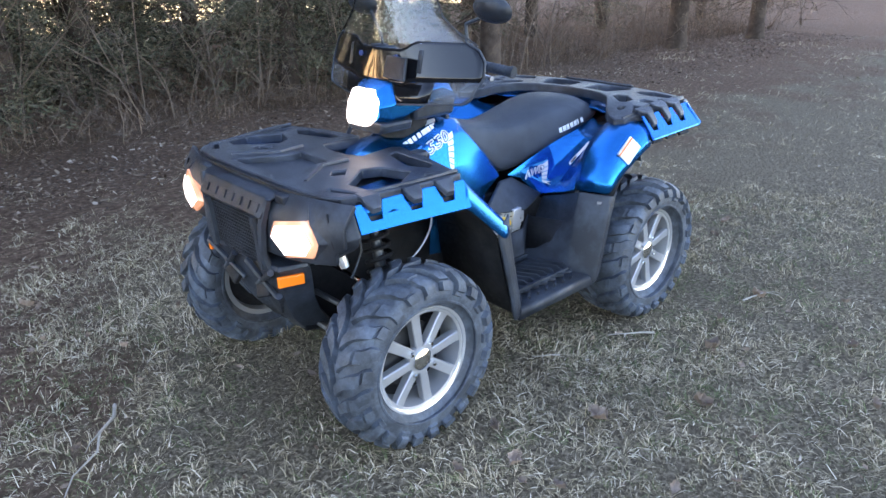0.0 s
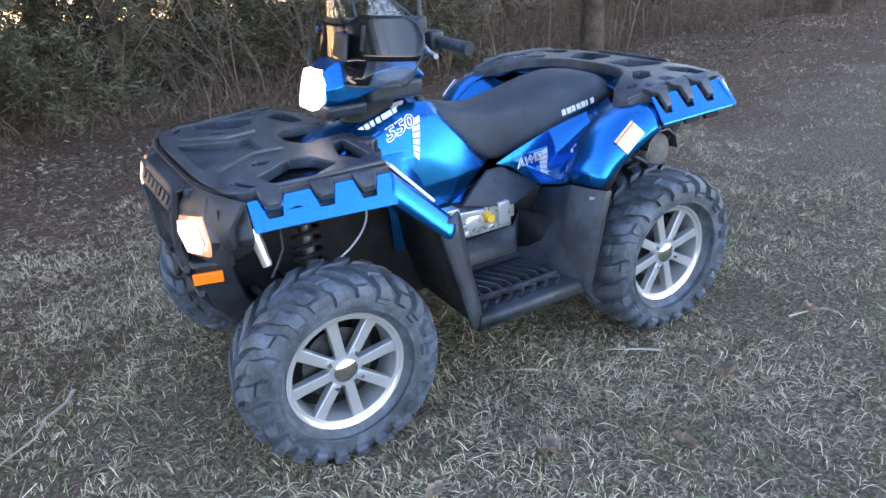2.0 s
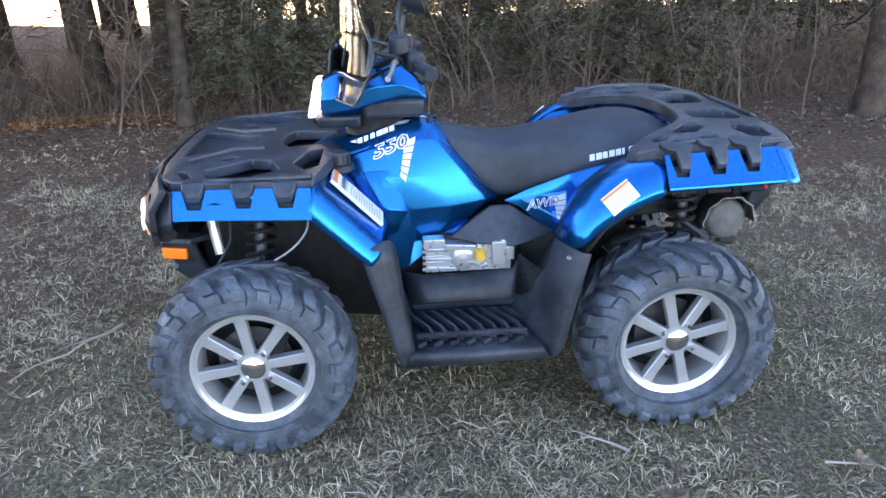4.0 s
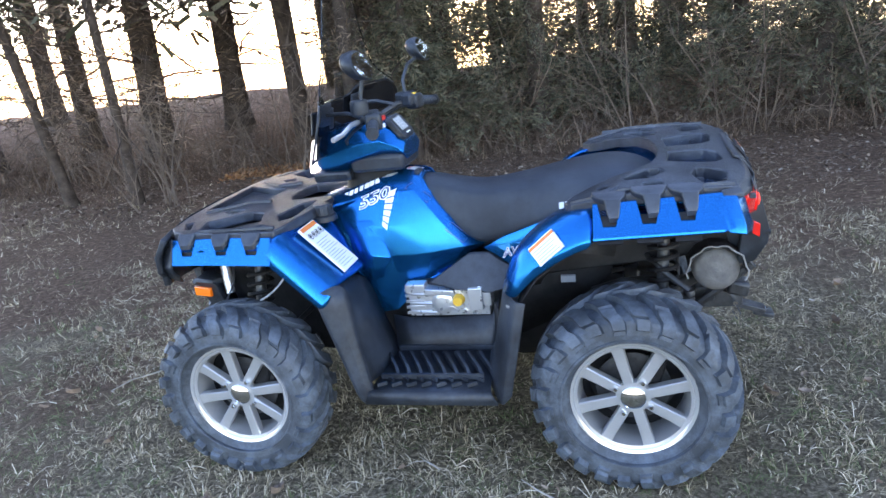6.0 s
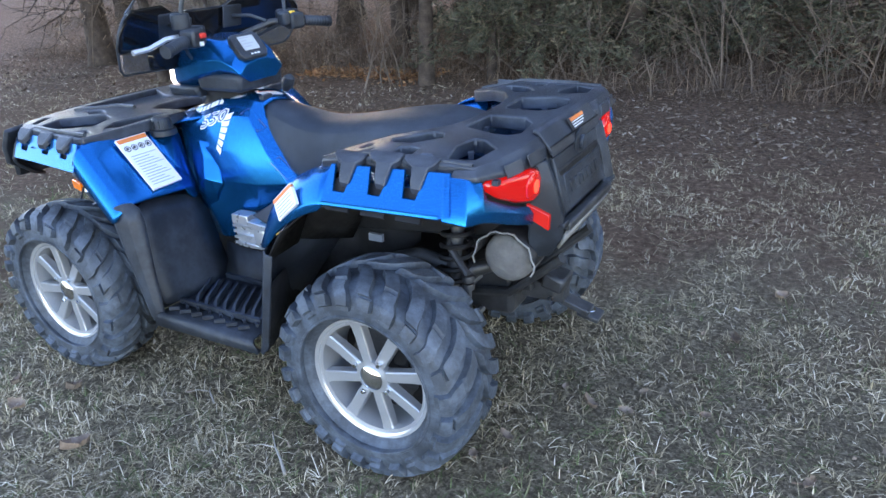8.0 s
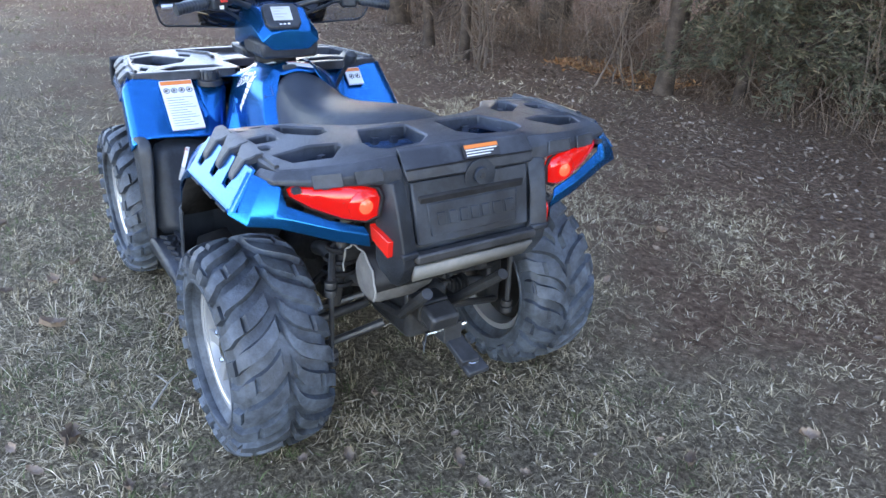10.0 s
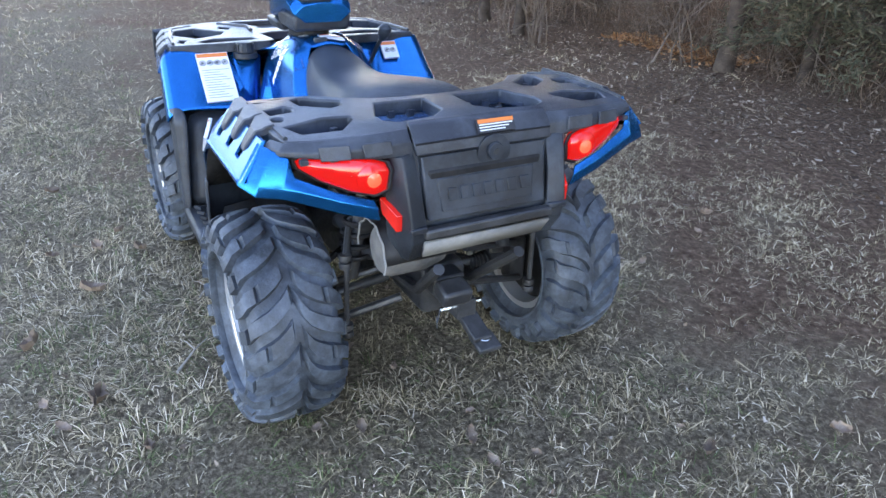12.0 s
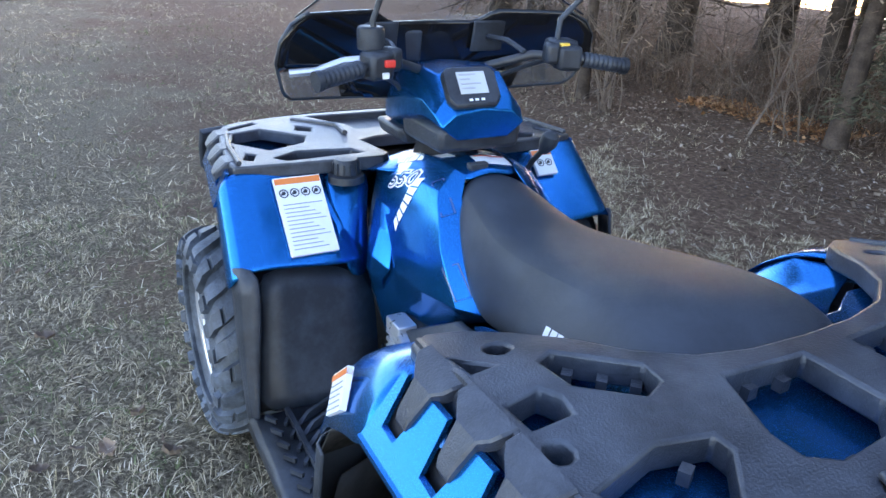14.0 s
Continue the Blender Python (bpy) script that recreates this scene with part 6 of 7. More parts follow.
for s in (1, -1):
    rows = [[(-0.368, 0.182, 0.884), (-0.388, 0.222, 0.880), (-0.352, 0.252, 0.872)], [(-0.404, 0.178, 0.80), (-0.414, 0.220, 0.80), (-0.352, 0.250, 0.79)], [(-0.424, 0.172, 0.715), (-0.436, 0.216, 0.712), (-0.350, 0.250, 0.715)],
            [(-0.420, 0.166, 0.668), (-0.432, 0.212, 0.662), (-0.345, 0.245, 0.665)], [(-0.396, 0.15, 0.612), (-0.392, 0.205, 0.598), (-0.340, 0.215, 0.592)]]
    part("tail_corner", flip(quad_grid(rows), s), BLACK, tail, "scuffed grey-edged tail corner", solid=0.018, bevel=0.004, sharp=22)
    part("corner_step", flip(box(bmesh.new(), (-0.428, 0.196, 0.700), (0.022, 0.048, 0.016)), s), BLACK, tail, bevel=0.004)
    # the lamp's lens is a rounded wedge, deep red, with a round bulb chamber at its inner end
    shape = [(0.252, 0.846), (0.262, 0.866), (0.300, 0.878), (0.38, 0.887), (0.440, 0.889), (0.458, 0.880), (0.452, 0.862), (0.41, 0.832), (0.34, 0.800), (0.285, 0.788), (0.258, 0.800)]
    face = lambda y: -0.380 + 0.26 * max(0, y - 0.25)
    ring = []
    mid = (0.345, 0.845)
    for k, dx in ((1.06, 0.02), (1.0, 0.0), (0.90, -0.010), (0.55, -0.016), (0.02, -0.018)):
        ring.append([(face(mid[0] + (y - mid[0]) * k) + dx, mid[0] + (y - mid[0]) * k, mid[1] + (z - mid[1]) * k) for y, z in shape])
    lamp = part("tail_lamp", flip(quad_grid(ring, closed=True), s), TAIL, atv, "glossy red tail lamp, lit", sharp=60)
    ring = [[(face(mid[0]) + 0.006 + 0.26 * (mid[0] + (y - mid[0]) * k - mid[0]), mid[0] + (y - mid[0]) * k, mid[1] + (z - mid[1]) * k) for y, z in shape] for k in (1.04, 1.14)]
    part("lamp_rim", flip(quad_grid(ring, closed=True), s), DARK, lamp, solid=0.004)
    bm = disc(bmesh.new(), (face(0.300) - 0.006, s * 0.298, 0.834), 0.036, -0.008, 0, 24, dome=-0.008)
    part("bulb_lens", bm, TAIL, lamp)
    bm = disc(bmesh.new(), (face(0.300) - 0.0205, s * 0.294, 0.832), 0.018, -0.002, 0, 20, dome=-0.004)
    part("bulb", bm, TAIL_ON, lamp, "glowing bulb")
    bm = prism([(-0.346, 0.768), (-0.404, 0.735), (-0.402, 0.692), (-0.352, 0.728)], 0.0, 0.016, 1, warp=lambda x, y, z: (x, y + 0.246 + 0.36 * (x + 0.35), z))
    part("side_reflector", flip(bm, s), REFLECT, atv, "red rear reflector", bevel=0.002)
part("rear_bumper", box(bmesh.new(), (-0.428, 0, 0.686), (0.03, 0.36, 0.026)), STEEL, atv, bevel=0.006)
part("skid_strip", quad_grid([[(-0.424, -0.178, 0.664), (-0.424, 0.178, 0.664)], [(-0.398, -0.172, 0.618), (-0.398, 0.172, 0.616)]]), STRIP, atv, "dusty pale metal strip below the tail", solid=0.01)
bm = bmesh.new()
box(bm, (-0.31, 0.015, 0.40), (0.14, 0.06, 0.06))
box(bm, (-0.385, 0.005, 0.365), (0.15, 0.058, 0.020), rot(y=-18))
box(bm, (-0.452, -0.005, 0.330), (0.07, 0.070, 0.016), rot(y=-14))
hitch = part("tow_hitch", bm, STEEL, atv, "black steel tow hitch with a ball plate", bevel=0.004)
part("hitch_plate", disc(bmesh.new(), (-0.448, -0.005, 0.338), 0.020, 0.006, 2, 18), CHROME, hitch)
part("hitch_pin", tube(bmesh.new(), [(-0.35, 0.085, 0.40), (-0.35, -0.045, 0.40)], 0.008, 8), CHROME, hitch)
part("pin_clip", tube(bmesh.new(), [(-0.35, 0.085, 0.40), (-0.365, 0.10, 0.37), (-0.355, 0.095, 0.345), (-0.34, 0.09, 0.375)], 0.0018, 6), STEEL, hitch)
part("hitch_clamp", box(bmesh.new(), (-0.36, 0.05, 0.455), (0.07, 0.09, 0.05), rot(y=-15)), STEEL, atv, "black metal clamp below the tail", bevel=0.010)
part("receiver_bracket", box(bmesh.new(), (-0.25, 0.02, 0.43), (0.07, 0.10, 0.06)), STEEL, atv, bevel=0.008)
for s in (1, -1):
    part("frame_tube", tube(bmesh.new(), [(0.05, s * 0.10, 0.36), (-0.22, s * 0.09, 0.40), (-0.40, s * 0.12, 0.56)], 0.016, 8), STEEL, atv)

widen = 0.0
# steering head: pod, lamp, screen, bars, shield, mirrors
rows = []
for x, w, zt, zl in ((1.112, 0.080, 1.088, 0.968), (1.082, 0.104, 1.110, 0.958), (1.02, 0.124, 1.135, 0.968), (0.92, 0.128, 1.150, 0.995), (0.84, 0.120, 1.142, 1.012), (0.785, 0.116, 1.104, 1.006), (0.758, 0.108, 1.066, 0.996)):
    rows.append([(x, -w * 0.62, zl), (x, -w, zl + 0.03), (x, -w, (zt + zl) / 2), (x, -w * 0.70, zt - 0.010), (x, 0, zt), (x, w * 0.70, zt - 0.010), (x, w, (zt + zl) / 2), (x, w, zl + 0.03), (x, w * 0.62, zl)])
pod = part("headlamp_pod", quad_grid(rows, closed=True, cap=True), BLUE, atv, "glossy blue handlebar pod with a lit headlamp and screen", bevel=0.008, sharp=18)
bm = prism([(-0.052, 1.090), (0.052, 1.090), (0.078, 1.045), (0.072, 0.985), (0.052, 0.964), (-0.052, 0.964), (-0.072, 0.985), (-0.078, 1.045)], -0.03, 0.0, 0, warp=lambda x, y, z: (x + 1.166 - 0.26 * (z - 0.967) - 2.2 * y * y, y, z))
part("headlamp", bm, LAMP_ON, pod, "bright white lit headlamp", bevel=0.006)
bm = prism([(-0.115, 0.975), (0.115, 0.975), (0.10, 0.935), (-0.10, 0.935)], 0.98, 1.125, 0)
part("pod_chin", bm, BLACK, pod, bevel=0.012)
part("pod_base", box(bmesh.new(), (0.868, 0, 0.994), (0.20, 0.215, 0.062), None, 1.05), BLACK, pod, "black plastic base of the pod", bevel=0.014)
rows = []
for z, r in ((0.90, 0.085), (0.94, 0.075), (0.975, 0.085), (1.02, 0.105)):
    rows.append([(0.93 + r * 1.25 * math.cos(2 * math.pi * k / 16), r * math.sin(2 * math.pi * k / 16), z) for k in range(16)])
part("steering_boot", quad_grid(rows, closed=True, cap=True), DARK, atv)
sm = frame_at((0.786, 0.024, 1.106), (0, -1, 0), (0.60, 0, 0.80)) @ Matrix.Scale(0.86, 4)
bm = prism([(-0.062, -0.055), (0.062, -0.055), (0.078, -0.035), (0.078, 0.045), (0.062, 0.060), (-0.062, 0.060), (-0.078, 0.045), (-0.078, -0.035)], -0.01, 0.014, 2, warp=lambda x, y, z: sm @ Vector((x, y, z)))
bezel = part("screen_bezel", bm, BLACK, pod, "black instrument bezel", bevel=0.006)
part("screen", patch(bmesh.new(), sm, -0.042, -0.020, 0.042, 0.042, 0.0165), SCREEN, bezel, "pale grey display")
bm = bmesh.new()
for i, w in enumerate((0.05, 0.03, 0.06, 0.04)):
    patch(bm, sm, -0.036, 0.032 - 0.013 * i, -0.036 + w, 0.036 - 0.013 * i, 0.0175)
part("display_mark", bm, GREYINK, bezel)
bm = bmesh.new()
for i in range(3):
    patch(bm, sm, -0.022 + 0.018 * i, -0.040, -0.012 + 0.018 * i, -0.034, 0.0165)
part("key", bm, WHITE, bezel)
part("ignition_switch", disc(bmesh.new(), (0.80, 0.04, 1.015), 0.018, -0.025, 0, 16), BLACK, pod)
part("key_ring", tube(bmesh.new(), [(0.80 + 0.0, -0.075 + 0.012 * math.cos(a), 0.985 + 0.014 * math.sin(a)) for a in (2 * math.pi * k / 12 for k in range(13))], 0.0015, 5), CHROME, pod)

def shield_x(y, z):
    return 1.064 - 0.50 * y * y - (0.10 + 0.58 * abs(y)) * (z - 1.05)


bar = part("handlebar", tube(bmesh.new(), [(0.765, 0.362, 1.150), (0.80, 0.262, 1.165), (0.86, 0.19, 1.165), (0.92, 0.09, 1.13), (0.93, 0.0, 1.12), (0.92, -0.09, 1.13), (0.86, -0.19, 1.165), (0.80, -0.262, 1.165), (0.765, -0.362, 1.150)], 0.011, 10), STEEL, atv, "black handlebar with rubber grips")
for s in (1, -1):
    my = 0.325 if s > 0 else 0.395
    g = [(0.758, s * 0.394, 1.146), (0.765, s * 0.362, 1.150), (0.790, s * 0.290, 1.161)]
    d = Vector(g[2]) - Vector(g[0])
    bm = tube(bmesh.new(), [Vector(g[0]) + d * k / 36 for k in range(37)], [0.0190 if k % 4 in (1, 2) else 0.0174 for k in range(37)], 14)
    grip = part("grip", bm, BLACK, bar, "ribbed black rubber grip")
    part("grip_end", tube(bmesh.new(), [(0.757, s * 0.400, 1.1455), (0.759, s * 0.388, 1.147)], 0.021, 14), BLACK, bar)
    bm = box(bmesh.new(), (0.80, s * 0.250, 1.165), (0.055, 0.06, 0.058), rot(z=s * 14))
    box(bm, (0.815, s * 0.212, 1.175), (0.05, 0.035, 0.05), rot(z=s * 20))
    part("switch_pod", bm, BLACK, bar, bevel=0.010)
    part("mirror_stem", tube(bmesh.new(), [(0.83, s * 0.235, 1.185), (0.835, s * 0.245, 1.25), (0.825, s * (my - 0.095), 1.305), (0.80, s * (my - 0.05), 1.325)], 0.007, 8), BLACK, bar)
    rows = []
    for dx, k in ((0.055, 0.25), (0.05, 0.6), (0.035, 0.88), (0.012, 1.0), (0.0, 1.0), (-0.004, 0.93)):
        rows.append([(0.785 + dx + 0.02 * math.sin(a) * k, s * (my + 0.085 * k * math.cos(a) * (1.0 if math.cos(a) > 0 else 0.85)), 1.355 + 0.048 * k * math.sin(a)) for a in (2 * math.pi * j / 20 for j in range(20))])
    shell = part("mirror", quad_grid(rows, closed=True, cap=True), BLACK, bar, "black plastic mirror housing")
    bm = bmesh.new()
    vs = [bm.verts.new((0.779 + 0.018 * math.sin(a), s * (my + 0.076 * math.cos(a) * (1.0 if math.cos(a) > 0 else 0.85)), 1.355 + 0.042 * math.sin(a))) for a in (2 * math.pi * j / 20 for j in range(20))]
    bm.faces.new(vs)
    part("mirror_glass", bm, MIRROR, shell)
    part("clutch_line", tube(bmesh.new(), [(0.84, s * 0.24, 1.16), (0.90, s * 0.20, 1.13), (0.96, s * 0.13, 1.09), (0.97, s * 0.08, 1.03)], 0.006, 8), BLACK, bar)
    part("shield_strut", tube(bmesh.new(), [(0.865, s * 0.17, 1.17), (0.93, s * 0.16, 1.19), (shield_x(0.15, 1.19) - 0.014, s * 0.15, 1.19)], 0.007, 6), BLACK, bar)
    part("brace_plate", box(bmesh.new(), (shield_x(0.155, 1.19) - 0.012, s * 0.155, 1.190), (0.008, 0.10, 0.08), rot(y=-12)), BLACK, bar, bevel=0.01)
part("brake_lever", tube(bmesh.new(), [(0.855, 0.255, 1.168), (0.865, 0.30, 1.165), (0.875, 0.36, 1.145), (0.885, 0.415, 1.140)], [0.010, 0.009, 0.008, 0.009], 8), BRIGHT, bar, "silver brake lever")
part("throttle_case", box(bmesh.new(), (0.835, -0.255, 1.175), (0.07, 0.07, 0.06), rot(z=-14)), BLACK, bar, bevel=0.012)
part("reservoir", disc(bmesh.new(), (0.845, 0.245, 1.19), 0.030, 0.05, 2, 18), BLACK, bar, bevel=0.004)
part("engine_switch", box(bmesh.new(), (0.772, 0.232, 1.172), (0.012, 0.024, 0.016)), RED, bar, "small red engine switch", bevel=0.003)
part("switch_key", box(bmesh.new(), (0.772, 0.242, 1.148), (0.010, 0.014, 0.012)), WHITE, bar)
part("drive_switch", box(bmesh.new(), (0.795, -0.235, 1.190), (0.014, 0.024, 0.020)), YELLOW, bar, "small yellow drive switch", bevel=0.003)

# wind shield: black lower panel with milky corners, clear upper pane
def shield_sheet(us, zs, half):
    return quad_grid([[(shield_x(u * half(z), z), u * half(z), z) for u in us] for z in zs])
us = [-1 + i / 8 for i in range(17)]
SIDE_HALF = ((0.0, 0.392), (0.12, 0.408), (0.45, 0.428), (0.70, 0.420), (0.88, 0.395), (1.0, 0.350))
def low_sheet(us, levels):
    """The black lower shield: rising lower edge, rounded ends, and a dip in the middle of its upper edge."""
    rows = []
    for f in levels:
        half = SIDE_HALF[-1][1]
        for (f0, h0), (f1, h1) in zip(SIDE_HALF, SIDE_HALF[1:]):
            if f0 <= f <= f1:
                half = h0 + (h1 - h0) * (f - f0) / (f1 - f0)
        row = []
        for u in us:
            y = u * half
            low, top = 1.030 + 0.085 * abs(y), 1.228 + 0.030 * min(1.0, max(0.0, (abs(y) - 0.12) / 0.05))
            z = low + (top - low) * f
            row.append((shield_x(y, z), y, z))
        rows.append(row)
    return rows
black_us = [-1 + i / 16 for i in range(33)]
shield = part("windshield", quad_grid(low_sheet(black_us, (0.36, 0.45, 0.6, 0.7, 0.8, 0.88, 0.95, 1.0))), SMOKE, atv, "black acrylic lower windshield with hand guards", solid=0.005)
part("lower_panel", quad_grid(low_sheet([-0.62 + 1.24 * i / 10 for i in range(11)], (0.0, 0.12, 0.36))), SMOKE, shield, solid=0.005)
for s in (1, -1):
    part("corner_pane", quad_grid(low_sheet([s * (0.62 + 0.38 * i / 5) for i in range(6)], (0.0, 0.12, 0.24, 0.36))), SMOKED, shield, "smoky clear corner of the shield", solid=0.004)
    edge = [low_sheet([s * u], [f])[0][0] for u, f in ((0.05, 0.0), (0.4, 0.0), (0.8, 0.0), (0.97, 0.0), (1.0, 0.06), (1.0, 0.12), (1.0, 0.3), (1.0, 0.45), (1.0, 0.7), (1.0, 0.88), (1.0, 1.0))]
    part("edge_trim", tube(bmesh.new(), edge, 0.004, 6), BLACK, shield)
    part("shield_bolt", disc(bmesh.new(), (shield_x(0.10, 1.20) + 0.004, s * 0.10, 1.20), 0.010, 0.008, 0, 12), NAVY, shield)
def pane_half(z):
    k = max(0.0, z - 1.25)
    return 0.385 - 1.7 * k if k < 0.07 else 0.266 - 0.55 * (k - 0.07) if k < 0.22 else max(0.12, 0.1835 - 0.35 * (k - 0.22) - 2.0 * max(0, k - 0.35))
part("clear_pane", shield_sheet(us, (1.222, 1.25, 1.27, 1.30, 1.34, 1.38, 1.44, 1.50, 1.56, 1.60, 1.625), pane_half), GLASS, shield, "clear curved upper windshield", solid=0.004)
for s in (1, -1):
    edge = [(shield_x(pane_half(z), z), s * pane_half(z), z) for z in (1.25, 1.27, 1.30, 1.34, 1.38, 1.44, 1.50, 1.56, 1.60, 1.625)]
    part("pane_edge", tube(bmesh.new(), edge, 0.0022, 6), SMOKE, shield)
part("centre_latch", box(bmesh.new(), (shield_x(0.10, 1.165) + 0.010, 0.10, 1.165), (0.012, 0.15, 0.080), rot(y=-10, z=-8)), BLACK, shield, bevel=0.012)

# gear lever, fuel cap
widen = 0.038
lever = part("gear_lever", tube(bmesh.new(), [(1.03, -0.25, 0.74), (0.98, -0.275, 0.85), (0.935, -0.285, 0.905)], 0.008, 8), STEEL, atv, "black gear lever with a round knob")
part("lever_knob", tube(bmesh.new(), [(0.948, -0.283, 0.885), (0.935, -0.286, 0.91), (0.925, -0.288, 0.935), (0.922, -0.288, 0.945)], [0.014, 0.024, 0.022, 0.010], 14), BLACK, lever)
cap = part("fuel_cap", revolve(bmesh.new(), [(0.0005, 0.052), (0.028, 0.050), (0.033, 0.044), (0.035, 0.012), (0.046, 0.008), (0.048, -0.01)], (1.055, 0.225, 0.838), 2, 24), BLACK, atv, "black ribbed fuel cap")
for k in range(12):
    a = 2 * math.pi * k / 12
    part("cap_rib", box(bmesh.new(), (1.055 + 0.0345 * math.cos(a), 0.225 + 0.0345 * math.sin(a), 0.865), (0.006, 0.005, 0.03), rot(z=math.degrees(a))), BLACK, cap)

# stickers and markings
for s in (1, -1):
    r = lambda a: a if s > 0 else (a[0], -a[1], a[2])
    # model name on the flank: white bars; number in letters
    def flank(p, right, up):
        o = r(p)
        rt = (right[0], s * right[1], right[2])
        u = (up[0], s * up[1], up[2])
        if s < 0:
            rt = tuple(-c for c in rt)
        return frame_at(o, rt, u)
    over = (0, -s, -0.3)
    side, hind = FLANK[s], REAR_FLANK[s]
    m = flank((1.062, 0.125, 0.862), (-1, -0.03, 0.34), (0.06, -0.55, 0.80))
    bm = bmesh.new()
    for i, w in enumerate((0.017, 0.018, 0.019, 0.018, 0.016, 0.017, 0.022, 0.019, 0.018)):
        x = (0.0 if s > 0 else -0.205) + i * 0.0232
        shape2d(bm, m, [(x, 0), (x + w, 0), (x + w + 0.005 * s, 0.019), (x + 0.005 * s, 0.019)])
    part("name_bar", drape(bm, side, over, 0.0015, 1), WHITE, side, "white model name as bars")
    m = flank((0.945, 0.1585, 0.838), (-1, -0.09, 0.34), (0.10, -0.32, 0.92))
    if s < 0:
        m = m @ Matrix.Translation((-0.16, 0, 0))
    part("number_outline", drape(lettering("550", 0.058, 0.0, m @ Matrix.Diagonal((1.45, 1, 1, 1)), 0.0034, 0.3), side, over, 0.0014), WHITE, side, "white outlined model number")
    part("model_number", drape(lettering("550", 0.058, 0.0, m @ Matrix.Diagonal((1.45, 1, 1, 1)), -0.0004, 0.3), side, over, 0.0026), NAVY, side, "dark blue model number")
    # a white wedge cut by slanting gaps
    def wedge(m, tl, tr, bl, br, n):
        bm = bmesh.new()
        mix = lambda a, b, f: (s * (a[0] + (b[0] - a[0]) * f), a[1] + (b[1] - a[1]) * f)
        for k in range(n):
            f0, f1 = k / n + (0.03 if k else 0.0), (k + 1) / n
            shape2d(bm, m, [mix(tl, bl, f0), mix(tr, br, f0), mix(tr, br, f1), mix(tl, bl, f1)])
        return bm
    m = flank((0.845, 0.17, 0.757), (-1, 0, 0.0), (0.0, -0.25, 1.0))
    part("flank_stripe", drape(wedge(m, (0.008, 0.138), (0.046, 0.152), (-0.014, 0.020), (0.004, 0.0), 6), side, over, 0.0015, 1), WHITE, side, "white slanted wedge of stripes")
    m = flank((0.446, 0.186, 0.678), (-1, 0.02, 0.18), (0.0, -0.1, 1))
    bm = shape2d(bmesh.new(), m, [(0, 0), (0.045 * s, 0.005), (0.158 * s, 0.0), (0.150 * s, -0.045), (0.138 * s, -0.115), (0.07 * s, -0.06)])
    part("badge_ground", drape(bm, hind, (0, -s, 0), 0.002, 3, 0.03), TEAL, hind)
    mm = m @ Matrix.Translation((0.016 if s > 0 else -0.125, -0.040, 0))
    part("badge_outline", drape(lettering("AWD", 0.044, 0.0, mm, 0.0022, 0.3), hind, (0, -s, 0), 0.0050, 0, 0.03), WHITE, hind, "white outlined drive badge")
    part("drive_badge", drape(lettering("AWD", 0.044, 0.0, mm, -0.0006, 0.3), hind, (0, -s, 0), 0.0064, 0, 0.03), NAVY, hind, "dark blue drive badge")
    part("flank_stripe", drape(wedge(m, (0.110, -0.012), (0.154, -0.004), (0.112, -0.092), (0.134, -0.112), 5), hind, (0, -s, 0), 0.0055, 1, 0.03), WHITE, hind)
    m = flank((0.215, 0.206, 0.808), (-1, 0.0, 0.20), (0.0, -0.25, 0.95))
    bm = bmesh.new()
    for i, w in enumerate((0.017, 0.019, 0.016, 0.018, 0.018, 0.008, 0.017)):
        x = (0.0 if s > 0 else -0.150) + i * 0.0218
        shape2d(bm, m, [(x, 0), (x + w, 0), (x + w + 0.004 * s, 0.021), (x + 0.004 * s, 0.021)])
    part("seat_brand_bar", drape(bm, seat, (0, -s, -0.1), 0.0015, 1), WHITE, seat, "white brand lettering on the seat as bars")
    # rear fender stickers
    m = frame_at(r((0.229, 0.5495, 0.790)), (-0.138, 0.008 * s, 0.117), (0.045, -0.04 * s, 0.075))
    part("fender_sticker", patch(bmesh.new(), m, -0.040, -0.034, 0.055, 0.030, 0.008 * s), WHITE, atv, "white warning sticker")
    part("sticker_stripe", patch(bmesh.new(), m, -0.040, 0.018, 0.055, 0.027, 0.0092 * s), ORANGE, atv)
    bm = bmesh.new()
    for i in range(5):
        patch(bm, m, -0.033, -0.028 + 0.009 * i, 0.047 - 0.006 * (i % 3), -0.0262 + 0.009 * i, 0.0092 * s)
    part("sticker_line", bm, GREYINK, atv)
    m = frame_at(r((0.208, 0.300, 0.735)), (-0.051, 0.067 * s, 0.101), (-0.6 * s, -0.55, 0.1))
    bm = shape2d(bmesh.new(), m, [(-0.062, -0.020), (0.062, -0.020), (0.062, 0.020), (-0.062, 0.020)])
    part("panel_sticker", drape(bm, hind, (-0.75, -0.6 * s, -0.25), 0.0035, 3, 0.06), WHITE, hind, "white narrow sticker with a dark mark")
    bm = shape2d(bmesh.new(), m, [(-0.052, -0.012), (-0.018, -0.012), (-0.018, 0.012), (-0.052, 0.012)])
    part("sticker_mark", drape(bm, hind, (-0.75, -0.6 * s, -0.25), 0.0055, 2, 0.06), INK, hind)
    # warning label on the front fender's slope
    m = frame_at(r((0.995, 0.355, 0.764)), (0, s * -1, 0) if s > 0 else (0, -1, 0), (0.69, 0.0, 0.72))
    label = part("warning_label", patch(bmesh.new(), m, -0.060 if s > 0 else -0.035, -0.098 if s > 0 else 0.03, 0.060 if s > 0 else 0.035, 0.112, 0.008), WHITE, atv, "white printed warning label with orange header")
    part("label_header", patch(bmesh.new(), m, -0.058 if s > 0 else -0.034, 0.093, 0.058 if s > 0 else 0.034, 0.109, 0.0092), ORANGE, label)
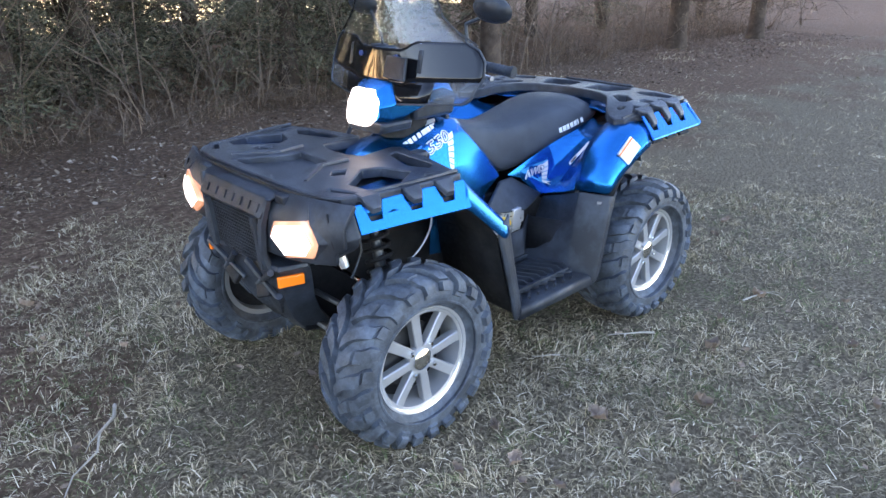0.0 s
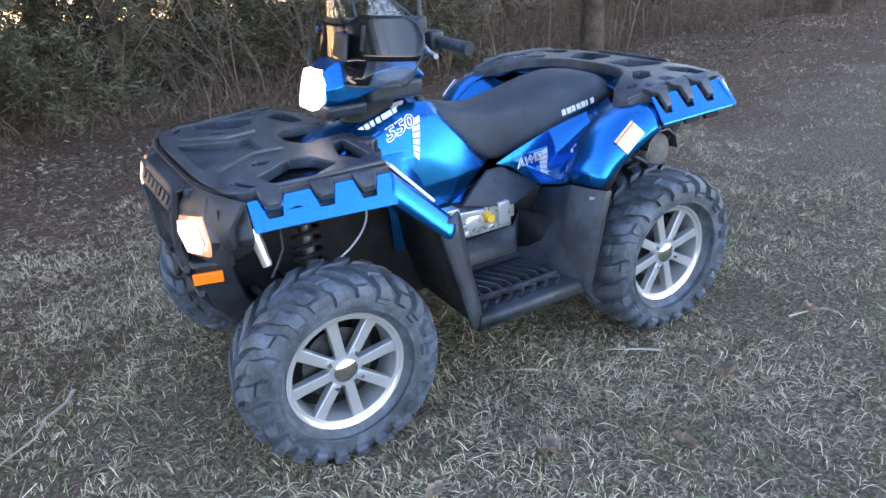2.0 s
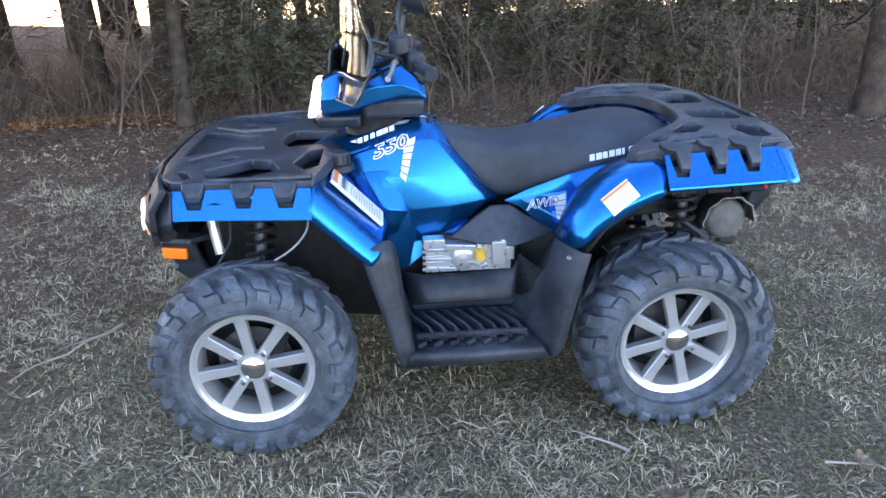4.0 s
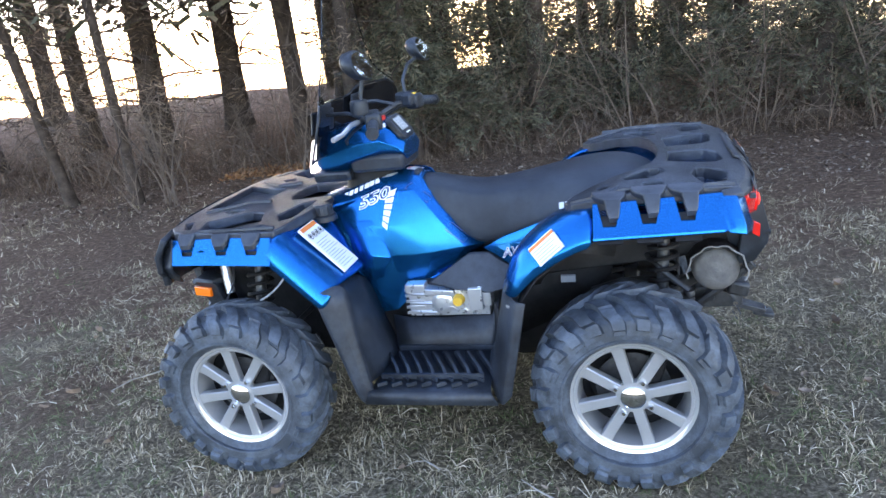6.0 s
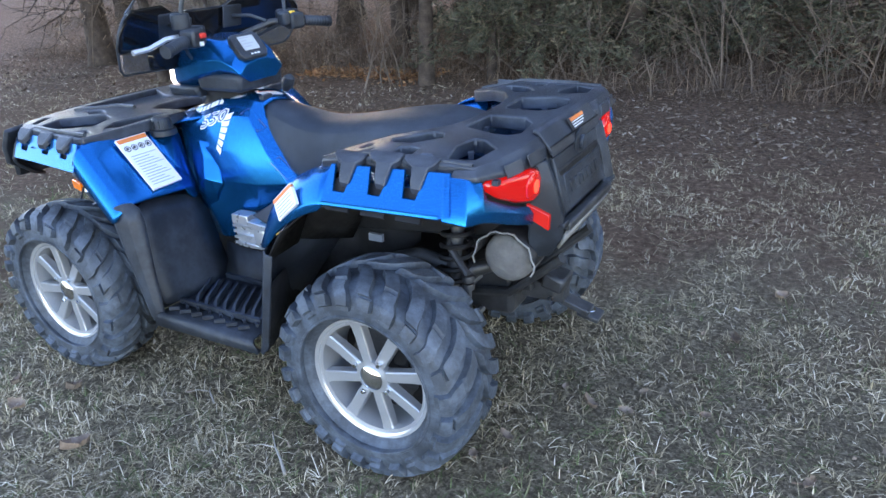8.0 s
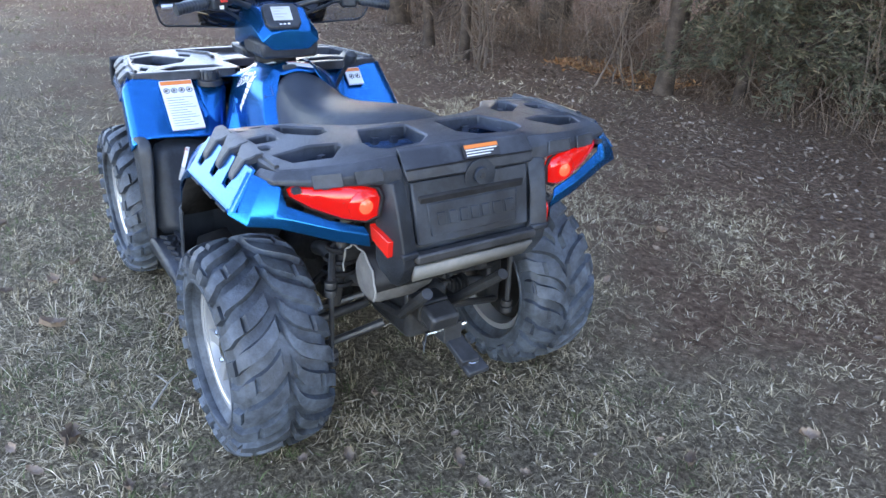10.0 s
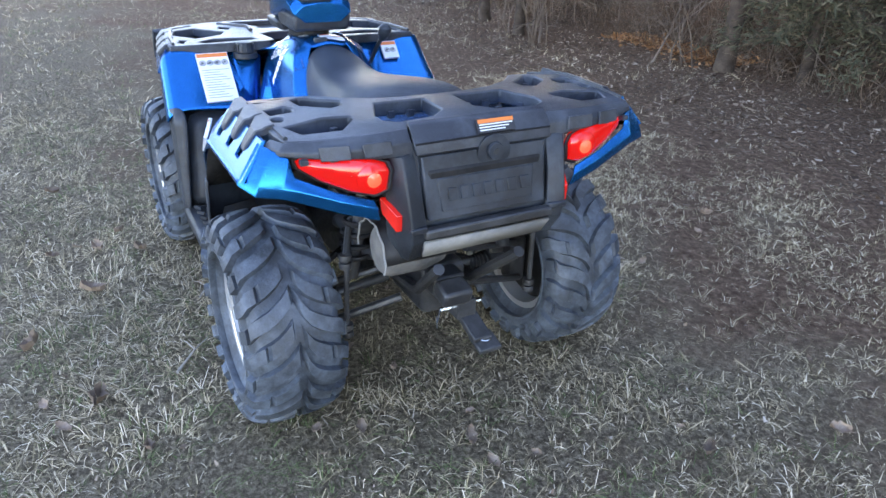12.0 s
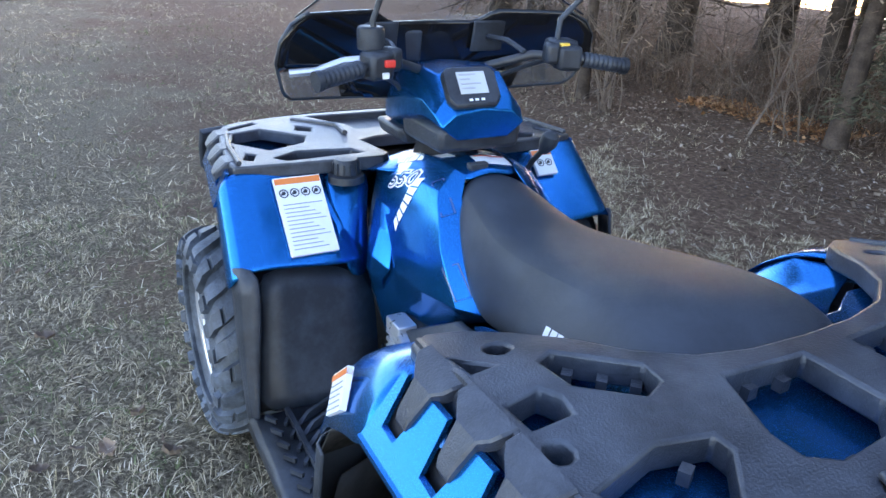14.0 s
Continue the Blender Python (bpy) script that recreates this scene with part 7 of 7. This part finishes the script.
    bm = bmesh.new()
    for i in range(4):
        if s < 0 and i in (0, 3):
            continue
        c = m @ Matrix.Translation((-0.042 + 0.028 * i, 0.068, 0.0088))
        ring = [[c @ Vector((rr * math.cos(a), rr * math.sin(a), 0.0006)) for a in (2 * math.pi * k / 16 for k in range(16))] for rr in (0.012, 0.009)]
        quad_grid(ring, bm, closed=True)
        patch(bm, c, -0.006, -0.004, 0.005, 0.002, 0.0006, 0.5)
        patch(bm, c, -0.003, 0.002, 0.004, 0.006, 0.0006)
    part("label_pictogram", bm, INK, label)
    if s > 0:
        bm = bmesh.new()
        for i in range(12):
            patch(bm, m, -0.05, 0.036 - 0.0108 * i, 0.05 - 0.012 * ((i * 7) % 4), 0.0382 - 0.0108 * i, 0.0092)
        part("label_line", bm, GREYINK, label)
m = frame_at((-0.3745, 0.005, 0.926), (0, -1, 0), (0.55, 0, 0.83))
lab = part("tail_label", patch(bmesh.new(), m, -0.008, -0.020, 0.094, 0.016, 0.006), INK, tail, "small warning label with orange header")
part("label_header", patch(bmesh.new(), m, -0.006, 0.004, 0.092, 0.014, 0.0072), ORANGE, lab)
bm = bmesh.new()
for i in range(3):
    patch(bm, m, -0.004, -0.001 - 0.007 * i, 0.088 - 0.01 * i, 0.002 - 0.007 * i, 0.0072)
part("label_line", bm, WHITE, lab)
m = frame_at((0.205, 0.176, 0.552), (-1, 0, 0), (0, 0, 1))
part("liner_label", patch(bmesh.new(), m, -0.025, -0.012, 0.025, 0.012, 0.012), GREYINK, atv, "small grey label in the wheel arch")
for s, a in ((1, 0.03), (-1, -0.03)):
    m = frame_at((0.86, 0.055 * s, 0.944), (1, 0, -0.25), (0, 1, 0))
    bm = shape2d(bmesh.new(), m, [(-0.05, -0.014), (0.05, -0.014), (0.062, 0.014), (-0.03, 0.014)])
    part("cover_stripe", drape(bm, cover_top, (0, 0, -1), 0.0015, 3), WHITE, cover_top, "white swoosh on the cover")
m = frame_at((0.765, -0.03, 0.952), (0, -1, 0), (1, 0, -0.05))
part("seat_front_sticker", drape(shape2d(bmesh.new(), m, [(-0.045, -0.02), (0.045, -0.02), (0.045, 0.025), (-0.045, 0.025)]), cover_top, (0, 0, -1), 0.0015, 3), WHITE, cover_top, "white sticker with a red line before the seat")
part("sticker_line", drape(shape2d(bmesh.new(), m, [(-0.04, 0.014), (0.04, 0.014), (0.04, 0.019), (-0.04, 0.019)]), cover_top, (0, 0, -1), 0.003, 3), RED, cover_top)
part("seat_latch", box(bmesh.new(), (0.742, 0.02, 0.937), (0.02, 0.05, 0.018)), BLACK, atv, bevel=0.004)
